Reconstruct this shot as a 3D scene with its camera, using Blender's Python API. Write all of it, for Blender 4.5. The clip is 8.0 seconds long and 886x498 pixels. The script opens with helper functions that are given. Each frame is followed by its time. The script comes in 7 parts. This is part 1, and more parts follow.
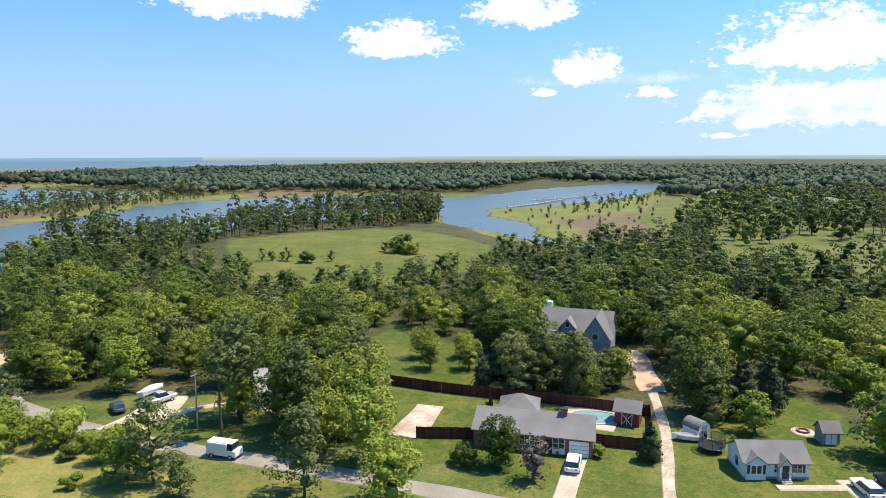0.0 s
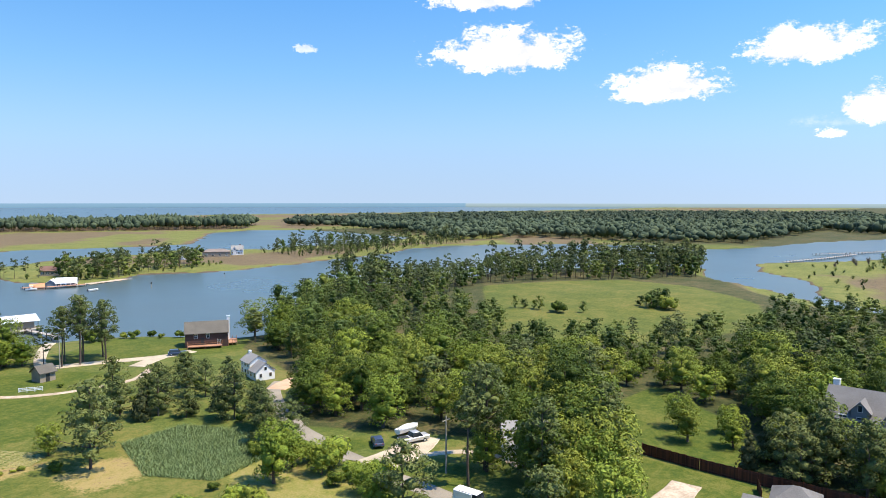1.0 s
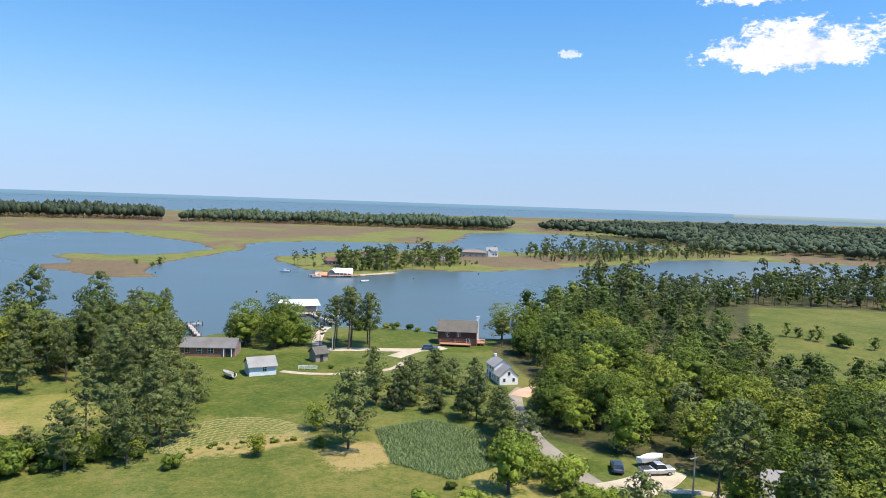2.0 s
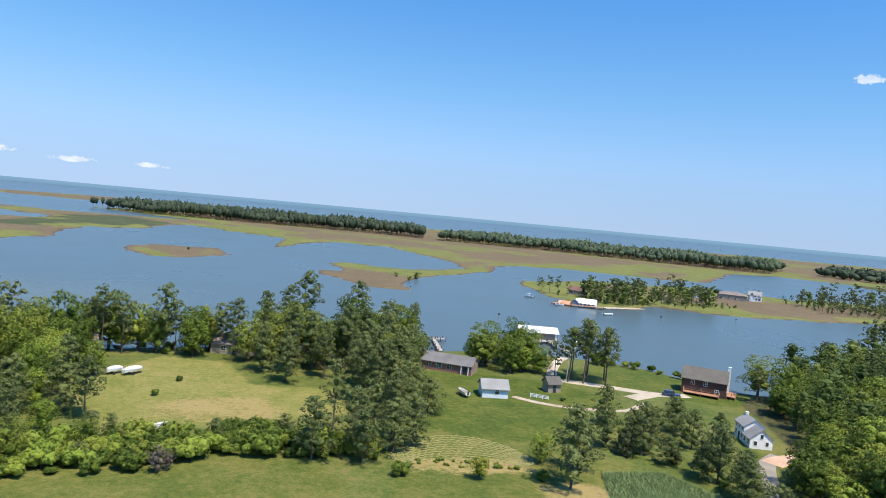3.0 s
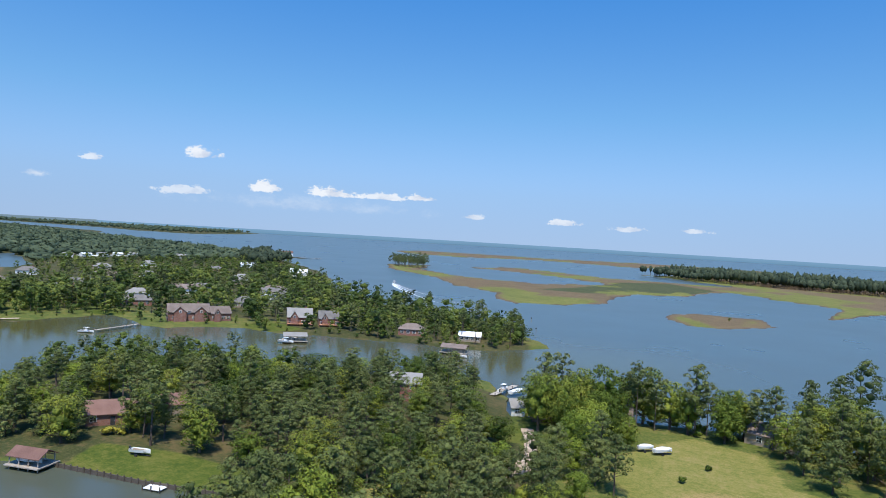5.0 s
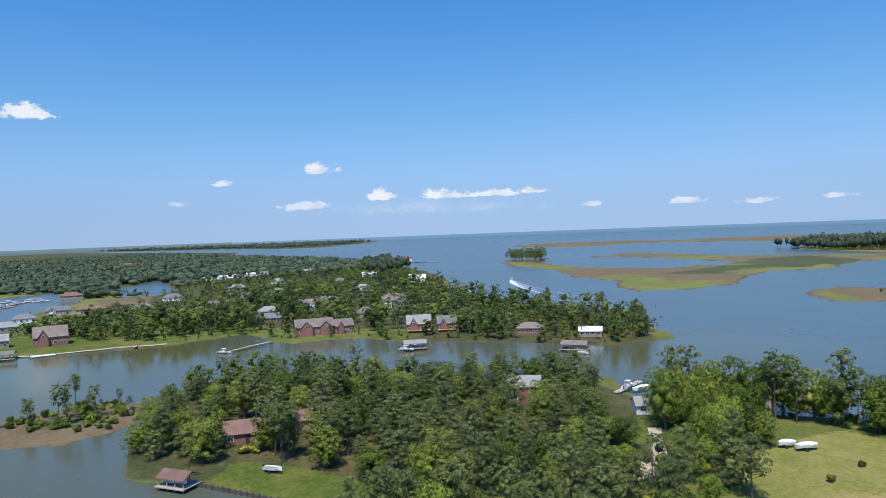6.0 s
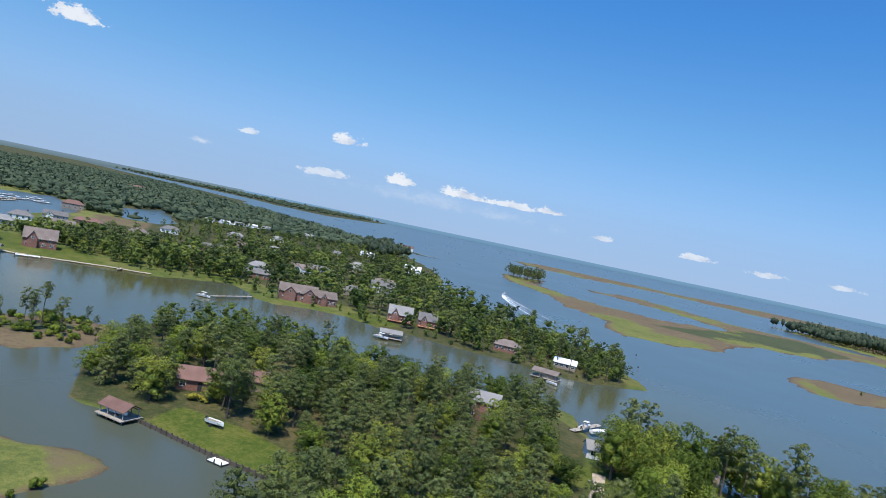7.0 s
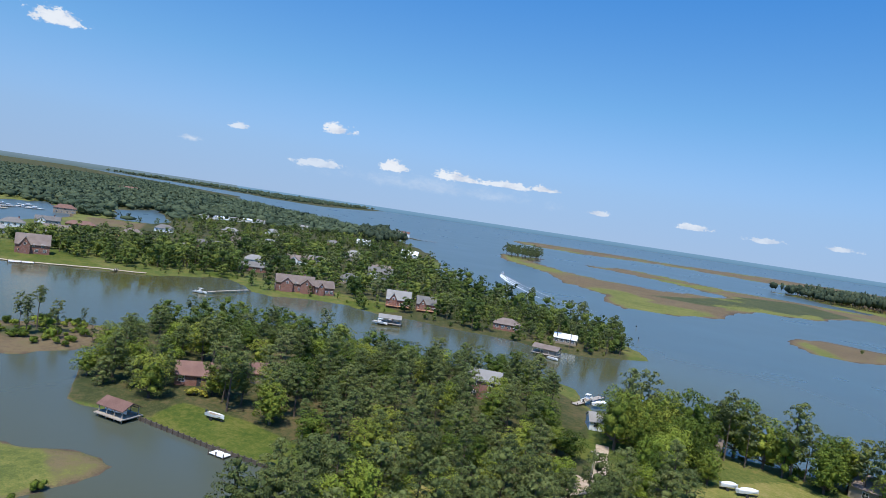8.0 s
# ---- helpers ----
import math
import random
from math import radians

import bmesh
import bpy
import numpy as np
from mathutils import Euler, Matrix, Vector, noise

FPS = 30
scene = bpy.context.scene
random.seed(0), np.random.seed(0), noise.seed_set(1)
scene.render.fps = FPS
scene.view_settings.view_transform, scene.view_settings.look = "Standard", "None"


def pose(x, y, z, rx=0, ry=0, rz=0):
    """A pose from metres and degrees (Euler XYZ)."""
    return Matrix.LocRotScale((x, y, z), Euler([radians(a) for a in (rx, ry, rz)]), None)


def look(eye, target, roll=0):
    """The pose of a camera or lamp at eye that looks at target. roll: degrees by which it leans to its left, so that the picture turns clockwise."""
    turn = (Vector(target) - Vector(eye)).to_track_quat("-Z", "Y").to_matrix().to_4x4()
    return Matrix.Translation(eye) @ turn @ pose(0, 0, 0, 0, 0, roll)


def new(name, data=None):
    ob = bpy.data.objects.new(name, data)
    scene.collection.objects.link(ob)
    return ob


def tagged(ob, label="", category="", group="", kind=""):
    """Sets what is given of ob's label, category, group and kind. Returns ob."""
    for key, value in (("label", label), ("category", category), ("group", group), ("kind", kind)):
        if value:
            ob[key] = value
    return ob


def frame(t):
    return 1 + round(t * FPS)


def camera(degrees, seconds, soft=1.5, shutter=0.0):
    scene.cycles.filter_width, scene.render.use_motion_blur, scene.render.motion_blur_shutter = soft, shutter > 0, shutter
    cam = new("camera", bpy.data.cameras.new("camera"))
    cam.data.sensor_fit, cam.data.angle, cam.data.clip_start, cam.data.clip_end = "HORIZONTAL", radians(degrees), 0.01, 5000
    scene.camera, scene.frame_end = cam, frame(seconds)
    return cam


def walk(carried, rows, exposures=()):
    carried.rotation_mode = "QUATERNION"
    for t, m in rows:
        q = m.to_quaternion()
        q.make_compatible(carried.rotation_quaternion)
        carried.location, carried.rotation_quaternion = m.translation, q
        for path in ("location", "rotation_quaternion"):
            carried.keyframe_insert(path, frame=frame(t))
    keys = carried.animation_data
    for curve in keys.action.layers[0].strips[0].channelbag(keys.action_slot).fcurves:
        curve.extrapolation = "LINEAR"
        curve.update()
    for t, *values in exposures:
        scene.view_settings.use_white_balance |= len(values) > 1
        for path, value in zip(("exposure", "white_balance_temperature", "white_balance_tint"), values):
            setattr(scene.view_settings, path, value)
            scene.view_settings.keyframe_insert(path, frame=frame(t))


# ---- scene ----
cam = camera(65.7, 8.0, soft=0.6)


def aim(eye, heading, down):
    """A point far ahead: heading in degrees to the left of +y, down in degrees below level."""
    h, p = radians(heading), radians(down)
    return (eye[0] - 1000 * math.sin(h) * math.cos(p), eye[1] + 1000 * math.cos(h) * math.cos(p), eye[2] - 1000 * math.sin(p))


# seconds, eye x y z, heading, down, roll
FLIGHT = (
    (0.0, -6.4, -5.1, 41.5, -71.12, 7.87, -0.23), (0.5, -5.7, -4.7, 42.0, -60.61, 5.54, 0.51),
    (1.0, -4.9, -4.2, 42.8, -50.12, 4.00, 0.03), (1.5, -4.0, -3.5, 43.6, -39.81, 3.10, 0.30),
    (1.7, -3.6, -3.2, 43.8, -35.56, 3.40, 0.96), (2.8, -0.9, -1.4, 44.0, -12.51, 3.84, 4.58),
    (3.0, -0.6, -1.1, 44.2, -8.47, 2.97, 5.26), (3.5, 0.0, 0.0, 45.0, 2.15, 2.00, 5.72),
    (4.0, 0.6, 1.1, 46.0, 13.42, 1.26, 5.07), (4.5, 1.1, 2.1, 47.1, 24.62, 0.33, 4.60),
    (5.0, 1.8, 3.4, 48.1, 35.18, 0.99, 3.39), (5.2, 2.1, 4.0, 48.5, 39.32, 1.29, 2.33),
    (6.3, 3.9, 7.9, 50.8, 45.77, 1.54, -1.87), (6.5, 4.2, 8.5, 51.0, 45.66, 1.37, 1.44),
    (7.0, 4.5, 9.6, 51.3, 45.36, 1.70, 11.77), (7.5, 4.8, 10.5, 51.1, 45.12, 1.72, 12.08),
    (8.0, 5.0, 11.3, 50.7, 44.94, 2.98, 8.50))
# the clip's camera starts out a little brighter and warmer than it ends
METERING = ((0.0, 0.42, 6900, 10), (1.0, 0.42, 6850, 10), (1.7, 0.34, 6750, 10), (2.8, 0.27, 6600, 10), (3.5, 0.04, 6350, 10), (4.5, -0.04, 6200, 10), (8.0, -0.12, 6150, 10))
walk(cam, [(t, look((x, y, z), aim((x, y, z), h, p), r)) for t, x, y, z, h, p, r in FLIGHT], METERING)

# ---- light ----
SUN_HEADING, SUN_UP = -148.0, 64.0
rng = random.Random(5)


def nodes_of(tree):
    nt = tree.node_tree

    def add(kind, **values):
        n = nt.nodes.new(kind)
        for key, value in values.items():
            if key in n.inputs:
                n.inputs[key].default_value = value
        return n

    def link(a, b):
        nt.links.new(a, b)
    return nt, add, link


def math_node(nt, op, a, b=None, c=None):
    n = nt.nodes.new("ShaderNodeMath")
    n.operation = op
    for i, v in enumerate((a, b, c)):
        if v is None:
            continue
        if isinstance(v, (int, float)):
            n.inputs[i].default_value = v
        else:
            nt.links.new(v, n.inputs[i])
    return n.outputs[0]


def ramp_of(add, stops):
    r = add("ShaderNodeValToRGB")
    el = r.color_ramp.elements
    el[0].position, el[0].color = stops[0][0], (*stops[0][1], 1)
    el[1].position, el[1].color = stops[-1][0], (*stops[-1][1], 1)
    for p, c in stops[1:-1]:
        el.new(p).color = (*c, 1)
    return r


# clouds: heading, height, half width, half height (degrees), thickness
CLOUDS = (
    (-82.6, 7.2, 3.3, 1.9, 1.0), (-68.0, 9.6, 4.6, 2.2, 1.1), (-55.5, 12.6, 6.0, 2.6, 1.1), (-53.5, 16.6, 5.0, 1.7, 1.0),
    (-77.6, 11.6, 4.4, 1.9, 1.0), (-101.0, 8.6, 8.0, 3.2, 1.2), (-99.0, 4.0, 9.0, 2.6, 0.6), (-79.4, 5.0, 1.3, 0.45, 0.8),
    (-87.4, 4.8, 2.2, 0.6, 0.9), (-85.0, 6.0, 9.0, 0.8, 0.35), (-93.1, 1.4, 1.6, 0.35, 0.7), (-38.9, 12.2, 0.9, 0.5, 0.6),
    (76.0, 9.8, 1.8, 0.9, 0.9), (54.7, 5.5, 1.3, 0.6, 0.9), (62.5, 4.5, 0.8, 0.35, 0.7), (49.9, 3.3, 1.3, 0.6, 0.9),
    (44.4, 3.2, 1.9, 0.55, 0.9), (40.4, 3.1, 1.8, 0.4, 0.8), (37.4, 3.2, 1.6, 0.4, 0.9), (33.0, 1.9, 1.2, 0.35, 0.7),
    (25.2, 1.8, 1.5, 0.35, 0.7), (20.0, 1.6, 1.6, 0.35, 0.6), (15.2, 1.7, 1.6, 0.3, 0.6), (55.8, 2.6, 1.9, 0.5, 0.6),
    (66.0, 3.0, 1.2, 0.35, 0.5), (81.5, 2.6, 1.2, 0.4, 0.6), (46.0, 2.3, 11.0, 1.0, 0.22), (-120.0, 9.0, 9.0, 4.0, 1.0))

world = bpy.data.worlds.new("sky")
scene.world = world
world.use_nodes = True
wt, wadd, wlink = nodes_of(world)
wt.nodes.clear()
sky = wadd("ShaderNodeTexSky")
sky.sky_type, sky.sun_disc = "NISHITA", False
sky.sun_elevation, sky.sun_rotation = radians(SUN_UP), radians(-SUN_HEADING)
sky.altitude, sky.air_density, sky.dust_density, sky.ozone_density = 0, 1.1, 1.3, 2.5
geo = wadd("ShaderNodeTexCoord")
sep = wadd("ShaderNodeSeparateXYZ")
wlink(geo.outputs["Generated"], sep.inputs[0])
# the sky just above the horizon goes on below it, where haze hides the sea's edge
low = math_node(wt, "MAXIMUM", sep.outputs[2], 0.07)
comb = wadd("ShaderNodeCombineXYZ")
wlink(sep.outputs[0], comb.inputs[0]), wlink(sep.outputs[1], comb.inputs[1]), wlink(low, comb.inputs[2])
wlink(comb.outputs[0], sky.inputs[0])
head = math_node(wt, "MULTIPLY", math_node(wt, "ARCTAN2", math_node(wt, "MULTIPLY", sep.outputs[0], -1.0), sep.outputs[1]), 180 / math.pi)
up = math_node(wt, "MULTIPLY", math_node(wt, "ARCSINE", sep.outputs[2]), 180 / math.pi)
fluff = wadd("ShaderNodeTexNoise", Scale=24.0, Detail=7.0, Roughness=0.62)
stretch = wadd("ShaderNodeMapping")
stretch.inputs["Scale"].default_value = (1, 1, 1.7)
wlink(geo.outputs["Generated"], stretch.inputs[0]), wlink(stretch.outputs[0], fluff.inputs["Vector"])
fine = wadd("ShaderNodeTexNoise", Scale=75.0, Detail=6.0, Roughness=0.65)
wlink(stretch.outputs[0], fine.inputs["Vector"])
wisp = wadd("ShaderNodeTexNoise", Scale=210.0, Detail=5.0, Roughness=0.65)
wlink(stretch.outputs[0], wisp.inputs["Vector"])
rough = math_node(wt, "ADD", math_node(wt, "MULTIPLY", math_node(wt, "SUBTRACT", wisp.outputs[0], 0.5), 0.7), math_node(wt, "ADD", math_node(wt, "MULTIPLY", math_node(wt, "SUBTRACT", fluff.outputs[0], 0.5), 2.1),
                  math_node(wt, "MULTIPLY", math_node(wt, "SUBTRACT", fine.outputs[0], 0.5), 1.5)))
total = None
for ch, ce, cw, cv, thick in CLOUDS:
    du = math_node(wt, "DIVIDE", math_node(wt, "SUBTRACT", head, ch), cw)
    dv = math_node(wt, "DIVIDE", math_node(wt, "SUBTRACT", up, ce - cv * 0.4), cv)
    dv = math_node(wt, "MAXIMUM", dv, math_node(wt, "MULTIPLY", dv, -2.0))
    d = math_node(wt, "SQRT", math_node(wt, "ADD", math_node(wt, "MULTIPLY", du, du), math_node(wt, "MULTIPLY", dv, dv)))
    m = math_node(wt, "ADD", math_node(wt, "SUBTRACT", 1.0, d), math_node(wt, "MULTIPLY", rough, 0.85 if cw > 2.4 else 1.25))
    soft = wadd("ShaderNodeMapRange")
    soft.interpolation_type = "SMOOTHSTEP"
    wlink(m, soft.inputs[0])
    soft.inputs[1].default_value, soft.inputs[2].default_value = -0.02, 0.38 if thick > 0.5 else 1.1
    soft.inputs[4].default_value = min(1.0, thick)
    total = soft.outputs[0] if total is None else math_node(wt, "MAXIMUM", total, soft.outputs[0])
shade = wadd("ShaderNodeValToRGB")
shade.color_ramp.elements[0].color, shade.color_ramp.elements[1].color = (6.0, 6.3, 7.0, 1), (8.4, 8.4, 8.4, 1)
shade.color_ramp.elements[0].position, shade.color_ramp.elements[1].position = 0.38, 0.55
wlink(fluff.outputs[0], shade.inputs[0])
# the sky's brightness from its model, its tint from pale haze at the foot to deep blue above
light = wadd("ShaderNodeRGBToBW")
wlink(sky.outputs[0], light.inputs[0])
climb = wadd("ShaderNodeMapRange")
wlink(up, climb.inputs[0])
climb.inputs[1].default_value, climb.inputs[2].default_value = -1.0, 44.0
tint = ramp_of(wadd, ((0.0, (0.76, 1.01, 1.38)), (0.10, (0.66, 1.03, 1.54)), (0.25, (0.46, 1.07, 1.95)), (0.45, (0.29, 1.04, 2.55)), (0.62, (0.25, 1.02, 2.8)), (1.0, (0.25, 1.0, 2.9))))
wlink(climb.outputs[0], tint.inputs[0])
mist = wadd("ShaderNodeMix")
mist.data_type, mist.blend_type = "RGBA", "MULTIPLY"
mist.inputs["Factor"].default_value = 1.0
wlink(light.outputs[0], mist.inputs["A"]), wlink(tint.outputs[0], mist.inputs["B"])
mix = wadd("ShaderNodeMix")
mix.data_type = "RGBA"
wlink(total, mix.inputs["Factor"]), wlink(mist.outputs["Result"], mix.inputs["A"]), wlink(shade.outputs[0], mix.inputs["B"])
back = wadd("ShaderNodeBackground", Strength=0.116)
wlink(mix.outputs["Result"], back.inputs[0])
wout = wadd("ShaderNodeOutputWorld")
wlink(back.outputs[0], wout.inputs[0])

sun = new("sun", bpy.data.lights.new("sun", "SUN"))
sun.data.energy, sun.data.angle, sun.data.color = 5.8, radians(0.55), (1.0, 0.90, 0.72)
sun_dir = Vector((-math.sin(radians(SUN_HEADING)) * math.cos(radians(SUN_UP)), math.cos(radians(SUN_HEADING)) * math.cos(radians(SUN_UP)), math.sin(radians(SUN_UP))))
sun.matrix_world = look(sun_dir * 300, (0, 0, 0))


# ---- materials ----
def material(name, rough=0.7, metal=0.0, spec=0.5):
    m = bpy.data.materials.new(name)
    m.use_nodes = True
    nt, add, link = nodes_of(m)
    b = nt.nodes["Principled BSDF"]
    b.inputs["Roughness"].default_value, b.inputs["Metallic"].default_value = rough, metal
    b.inputs["Specular IOR Level"].default_value = spec
    return m, nt, add, link, b


def two_scale(name, stops, coarse=0.3, fine=6.0, rough=0.8, metal=0.0, bump=0.3, per_object=0.0, stretch=(1, 1, 1), spec=0.4):
    """A surface that varies at two scales between the colours in stops, with a fine relief."""
    m, nt, add, link, b = material(name, rough, metal, spec)
    tc = add("ShaderNodeTexCoord")
    mp = add("ShaderNodeMapping")
    mp.inputs["Scale"].default_value = stretch
    link(tc.outputs["Object"], mp.inputs[0])
    n1, n2 = add("ShaderNodeTexNoise", Scale=coarse, Detail=4.0), add("ShaderNodeTexNoise", Scale=fine, Detail=5.0)
    link(mp.outputs[0], n1.inputs["Vector"]), link(mp.outputs[0], n2.inputs["Vector"])
    v = math_node(nt, "ADD", math_node(nt, "MULTIPLY", n1.outputs[0], 0.55), math_node(nt, "MULTIPLY", n2.outputs[0], 0.45))
    if per_object:
        info = add("ShaderNodeObjectInfo")
        v = math_node(nt, "ADD", v, math_node(nt, "MULTIPLY", math_node(nt, "SUBTRACT", info.outputs["Random"], 0.5), per_object))
    r = ramp_of(add, stops)
    link(v, r.inputs[0]), link(r.outputs[0], b.inputs["Base Color"])
    if bump:
        bp = add("ShaderNodeBump", Strength=bump, Distance=0.05)
        link(n2.outputs[0], bp.inputs["Height"]), link(bp.outputs[0], b.inputs["Normal"])
    return m


def foliage(name, dark, mid, light, spread=0.70, rough=0.6, tone=False):
    """Leaves: each tree has its own tone, each clump another; some light goes through."""
    m, nt, add, link, b = material(name, rough, 0.0, 0.12)
    info, geo_n = add("ShaderNodeObjectInfo"), add("ShaderNodeNewGeometry")
    own = info.outputs["Random"]
    if tone:
        at = add("ShaderNodeAttribute")
        at.attribute_name = "tone"
        own = at.outputs["Fac"]
    tc = add("ShaderNodeTexCoord")
    n = add("ShaderNodeTexNoise", Scale=0.45, Detail=3.0)
    link(tc.outputs["Object"], n.inputs["Vector"])
    v = math_node(nt, "MULTIPLY", own, spread)
    v = math_node(nt, "ADD", v, math_node(nt, "MULTIPLY", geo_n.outputs["Random Per Island"], 0.28))
    v = math_node(nt, "ADD", v, math_node(nt, "MULTIPLY", n.outputs[0], 0.72 - spread))
    speck = add("ShaderNodeTexNoise", Scale=3.2, Detail=3.0, Roughness=0.7)
    link(tc.outputs["Object"], speck.inputs["Vector"])
    v = math_node(nt, "ADD", v, math_node(nt, "MULTIPLY", math_node(nt, "SUBTRACT", speck.outputs[0], 0.5), 1.0))
    r = ramp_of(add, ((0.08, dark), (0.5, mid), (0.92, light)))
    link(v, r.inputs[0]), link(r.outputs[0], b.inputs["Base Color"])
    bp = add("ShaderNodeBump", Strength=0.7, Distance=0.35)
    link(speck.outputs[0], bp.inputs["Height"]), link(bp.outputs[0], b.inputs["Normal"])
    tr = add("ShaderNodeBsdfTranslucent")
    link(r.outputs[0], tr.inputs[0])
    ms = add("ShaderNodeMixShader", Fac=0.11)
    out = nt.nodes["Material Output"]
    link(b.outputs[0], ms.inputs[1]), link(tr.outputs[0], ms.inputs[2]), link(ms.outputs[0], out.inputs[0])
    return m


BROAD_TONES = ((0.038, 0.064, 0.010), (0.130, 0.178, 0.024), (0.265, 0.288, 0.044))
PINE_TONES = ((0.044, 0.062, 0.020), (0.126, 0.156, 0.046), (0.205, 0.222, 0.070))
LEAF = foliage("broad_leaves", *BROAD_TONES)
LEAF_BRIGHT = foliage("young_leaves", (0.13, 0.19, 0.025), (0.21, 0.27, 0.035), (0.30, 0.34, 0.05), 0.45)
NEEDLE = foliage("pine_needles", *PINE_TONES, 0.4, 0.6)
CEDAR = foliage("cedar_leaves", (0.035, 0.050, 0.020), (0.062, 0.080, 0.032), (0.110, 0.112, 0.045), 0.4, 0.65)
DRY = foliage("dry_twigs", (0.10, 0.085, 0.06), (0.16, 0.13, 0.10), (0.22, 0.19, 0.15), 0.4, 0.8)
STRAW_TUFT = foliage("straw_tufts", (0.13, 0.13, 0.035), (0.20, 0.18, 0.055), (0.29, 0.24, 0.09), 0.2, 0.8)
REED = foliage("reed_blades", (0.150, 0.212, 0.082), (0.215, 0.282, 0.112), (0.290, 0.345, 0.150), 0.2, 0.75)
LEAF_MANY = foliage("woodland_leaves", (0.028, 0.048, 0.011), (0.086, 0.122, 0.024), (0.175, 0.200, 0.038), 0.7, 0.55, True)
NEEDLE_MANY = foliage("woodland_needles", (0.034, 0.048, 0.018), (0.092, 0.114, 0.038), (0.160, 0.175, 0.058), 0.55, 0.6, True)
# far woods: the haze of distance is put into the leaf tones as blue
HAZED_PINE = foliage("hazed_pine_needles", (0.026, 0.040, 0.025), (0.048, 0.066, 0.038), (0.078, 0.096, 0.052), 0.6, 0.8, True)
HAZED_LEAF = foliage("hazed_woods_leaves", (0.040, 0.060, 0.036), (0.070, 0.096, 0.054), (0.108, 0.134, 0.070), 0.6, 0.8, True)
BARK = two_scale("bark", ((0.3, (0.05, 0.035, 0.025)), (0.7, (0.16, 0.12, 0.09))), 1.5, 9, 0.9, stretch=(1, 1, 0.25), per_object=0.2)
ASPHALT = two_scale("worn_asphalt", ((0.35, (0.20, 0.172, 0.130)), (0.65, (0.30, 0.262, 0.205))), 0.25, 5, 0.9)
CONCRETE = two_scale("pale_concrete", ((0.35, (0.34, 0.275, 0.19)), (0.65, (0.50, 0.42, 0.30))), 0.3, 4, 0.85)
SAND = two_scale("sand_track", ((0.4, (0.30, 0.225, 0.15)), (0.6, (0.52, 0.42, 0.31))), 0.4, 3, 0.95)
CLAY = two_scale("red_clay", ((0.3, (0.40, 0.24, 0.14)), (0.7, (0.58, 0.40, 0.27))), 0.25, 3, 0.95)
WHITE = two_scale("white_paint", ((0.3, (0.72, 0.72, 0.70)), (0.7, (0.82, 0.82, 0.80))), 0.5, 6, 0.5, bump=0.1)
BLUE_WHITE = two_scale("pale_blue_siding", ((0.3, (0.58, 0.63, 0.66)), (0.7, (0.70, 0.74, 0.76))), 0.5, 6, 0.55, stretch=(0.3, 0.3, 5), bump=0.3)
GREY_WALL = two_scale("grey_siding", ((0.3, (0.20, 0.21, 0.22)), (0.7, (0.29, 0.30, 0.31))), 0.5, 6, 0.6, stretch=(0.3, 0.3, 5))
BROWN_WALL = two_scale("brown_wood_siding", ((0.3, (0.05, 0.028, 0.022)), (0.7, (0.11, 0.06, 0.045))), 0.5, 6, 0.75, stretch=(0.3, 0.3, 5))
TAN_WALL = two_scale("tan_siding", ((0.3, (0.24, 0.19, 0.14)), (0.7, (0.35, 0.29, 0.22))), 0.5, 6, 0.65)
PILE = two_scale("dark_wet_timber", ((0.3, (0.05, 0.04, 0.03)), (0.7, (0.13, 0.105, 0.08))), 0.6, 8, 0.85)
WOOD = two_scale("weathered_boards", ((0.3, (0.26, 0.22, 0.18)), (0.7, (0.45, 0.40, 0.33))), 0.6, 8, 0.85, per_object=0.2)
RED_WOOD = two_scale("red_stained_wood", ((0.3, (0.05, 0.014, 0.008)), (0.7, (0.13, 0.040, 0.020))), 0.6, 8, 0.8, per_object=0.35)
DECK_WOOD = two_scale("cedar_decking", ((0.3, (0.30, 0.14, 0.08)), (0.7, (0.48, 0.26, 0.15))), 0.6, 8, 0.8, per_object=0.2)
SHINGLE = two_scale("grey_shingles", ((0.3, (0.118, 0.110, 0.100)), (0.7, (0.205, 0.195, 0.182))), 0.35, 7, 0.9, per_object=0.15)
SHINGLE_LIGHT = two_scale("pale_shingles", ((0.3, (0.195, 0.185, 0.170)), (0.7, (0.300, 0.290, 0.270))), 0.35, 7, 0.9, per_object=0.1)
SHINGLE_BROWN = two_scale("brown_shingles", ((0.3, (0.130, 0.100, 0.082)), (0.7, (0.235, 0.188, 0.158))), 0.35, 7, 0.9, per_object=0.2)
SHINGLE_OLIVE = two_scale("olive_shingles", ((0.3, (0.085, 0.075, 0.06)), (0.7, (0.14, 0.125, 0.10))), 0.35, 7, 0.9)
SHINGLE_RED = two_scale("russet_shingles", ((0.3, (0.135, 0.072, 0.055)), (0.7, (0.225, 0.130, 0.100))), 0.35, 7, 0.9, per_object=0.15)
TIN = two_scale("white_metal_roof", ((0.3, (0.70, 0.71, 0.72)), (0.7, (0.82, 0.83, 0.83))), 0.3, 5, 0.35, stretch=(4, 0.2, 1), bump=0.15)
DARK = two_scale("dark_trim", ((0.3, (0.02, 0.02, 0.02)), (0.7, (0.05, 0.05, 0.05))), 1, 8, 0.6)
RUBBER = two_scale("tyre_rubber", ((0.3, (0.015, 0.015, 0.015)), (0.7, (0.035, 0.035, 0.035))), 2, 9, 0.85)
TERRACOTTA = two_scale("orange_tarp", ((0.3, (0.50, 0.20, 0.09)), (0.7, (0.66, 0.32, 0.17))), 0.4, 4, 0.8)
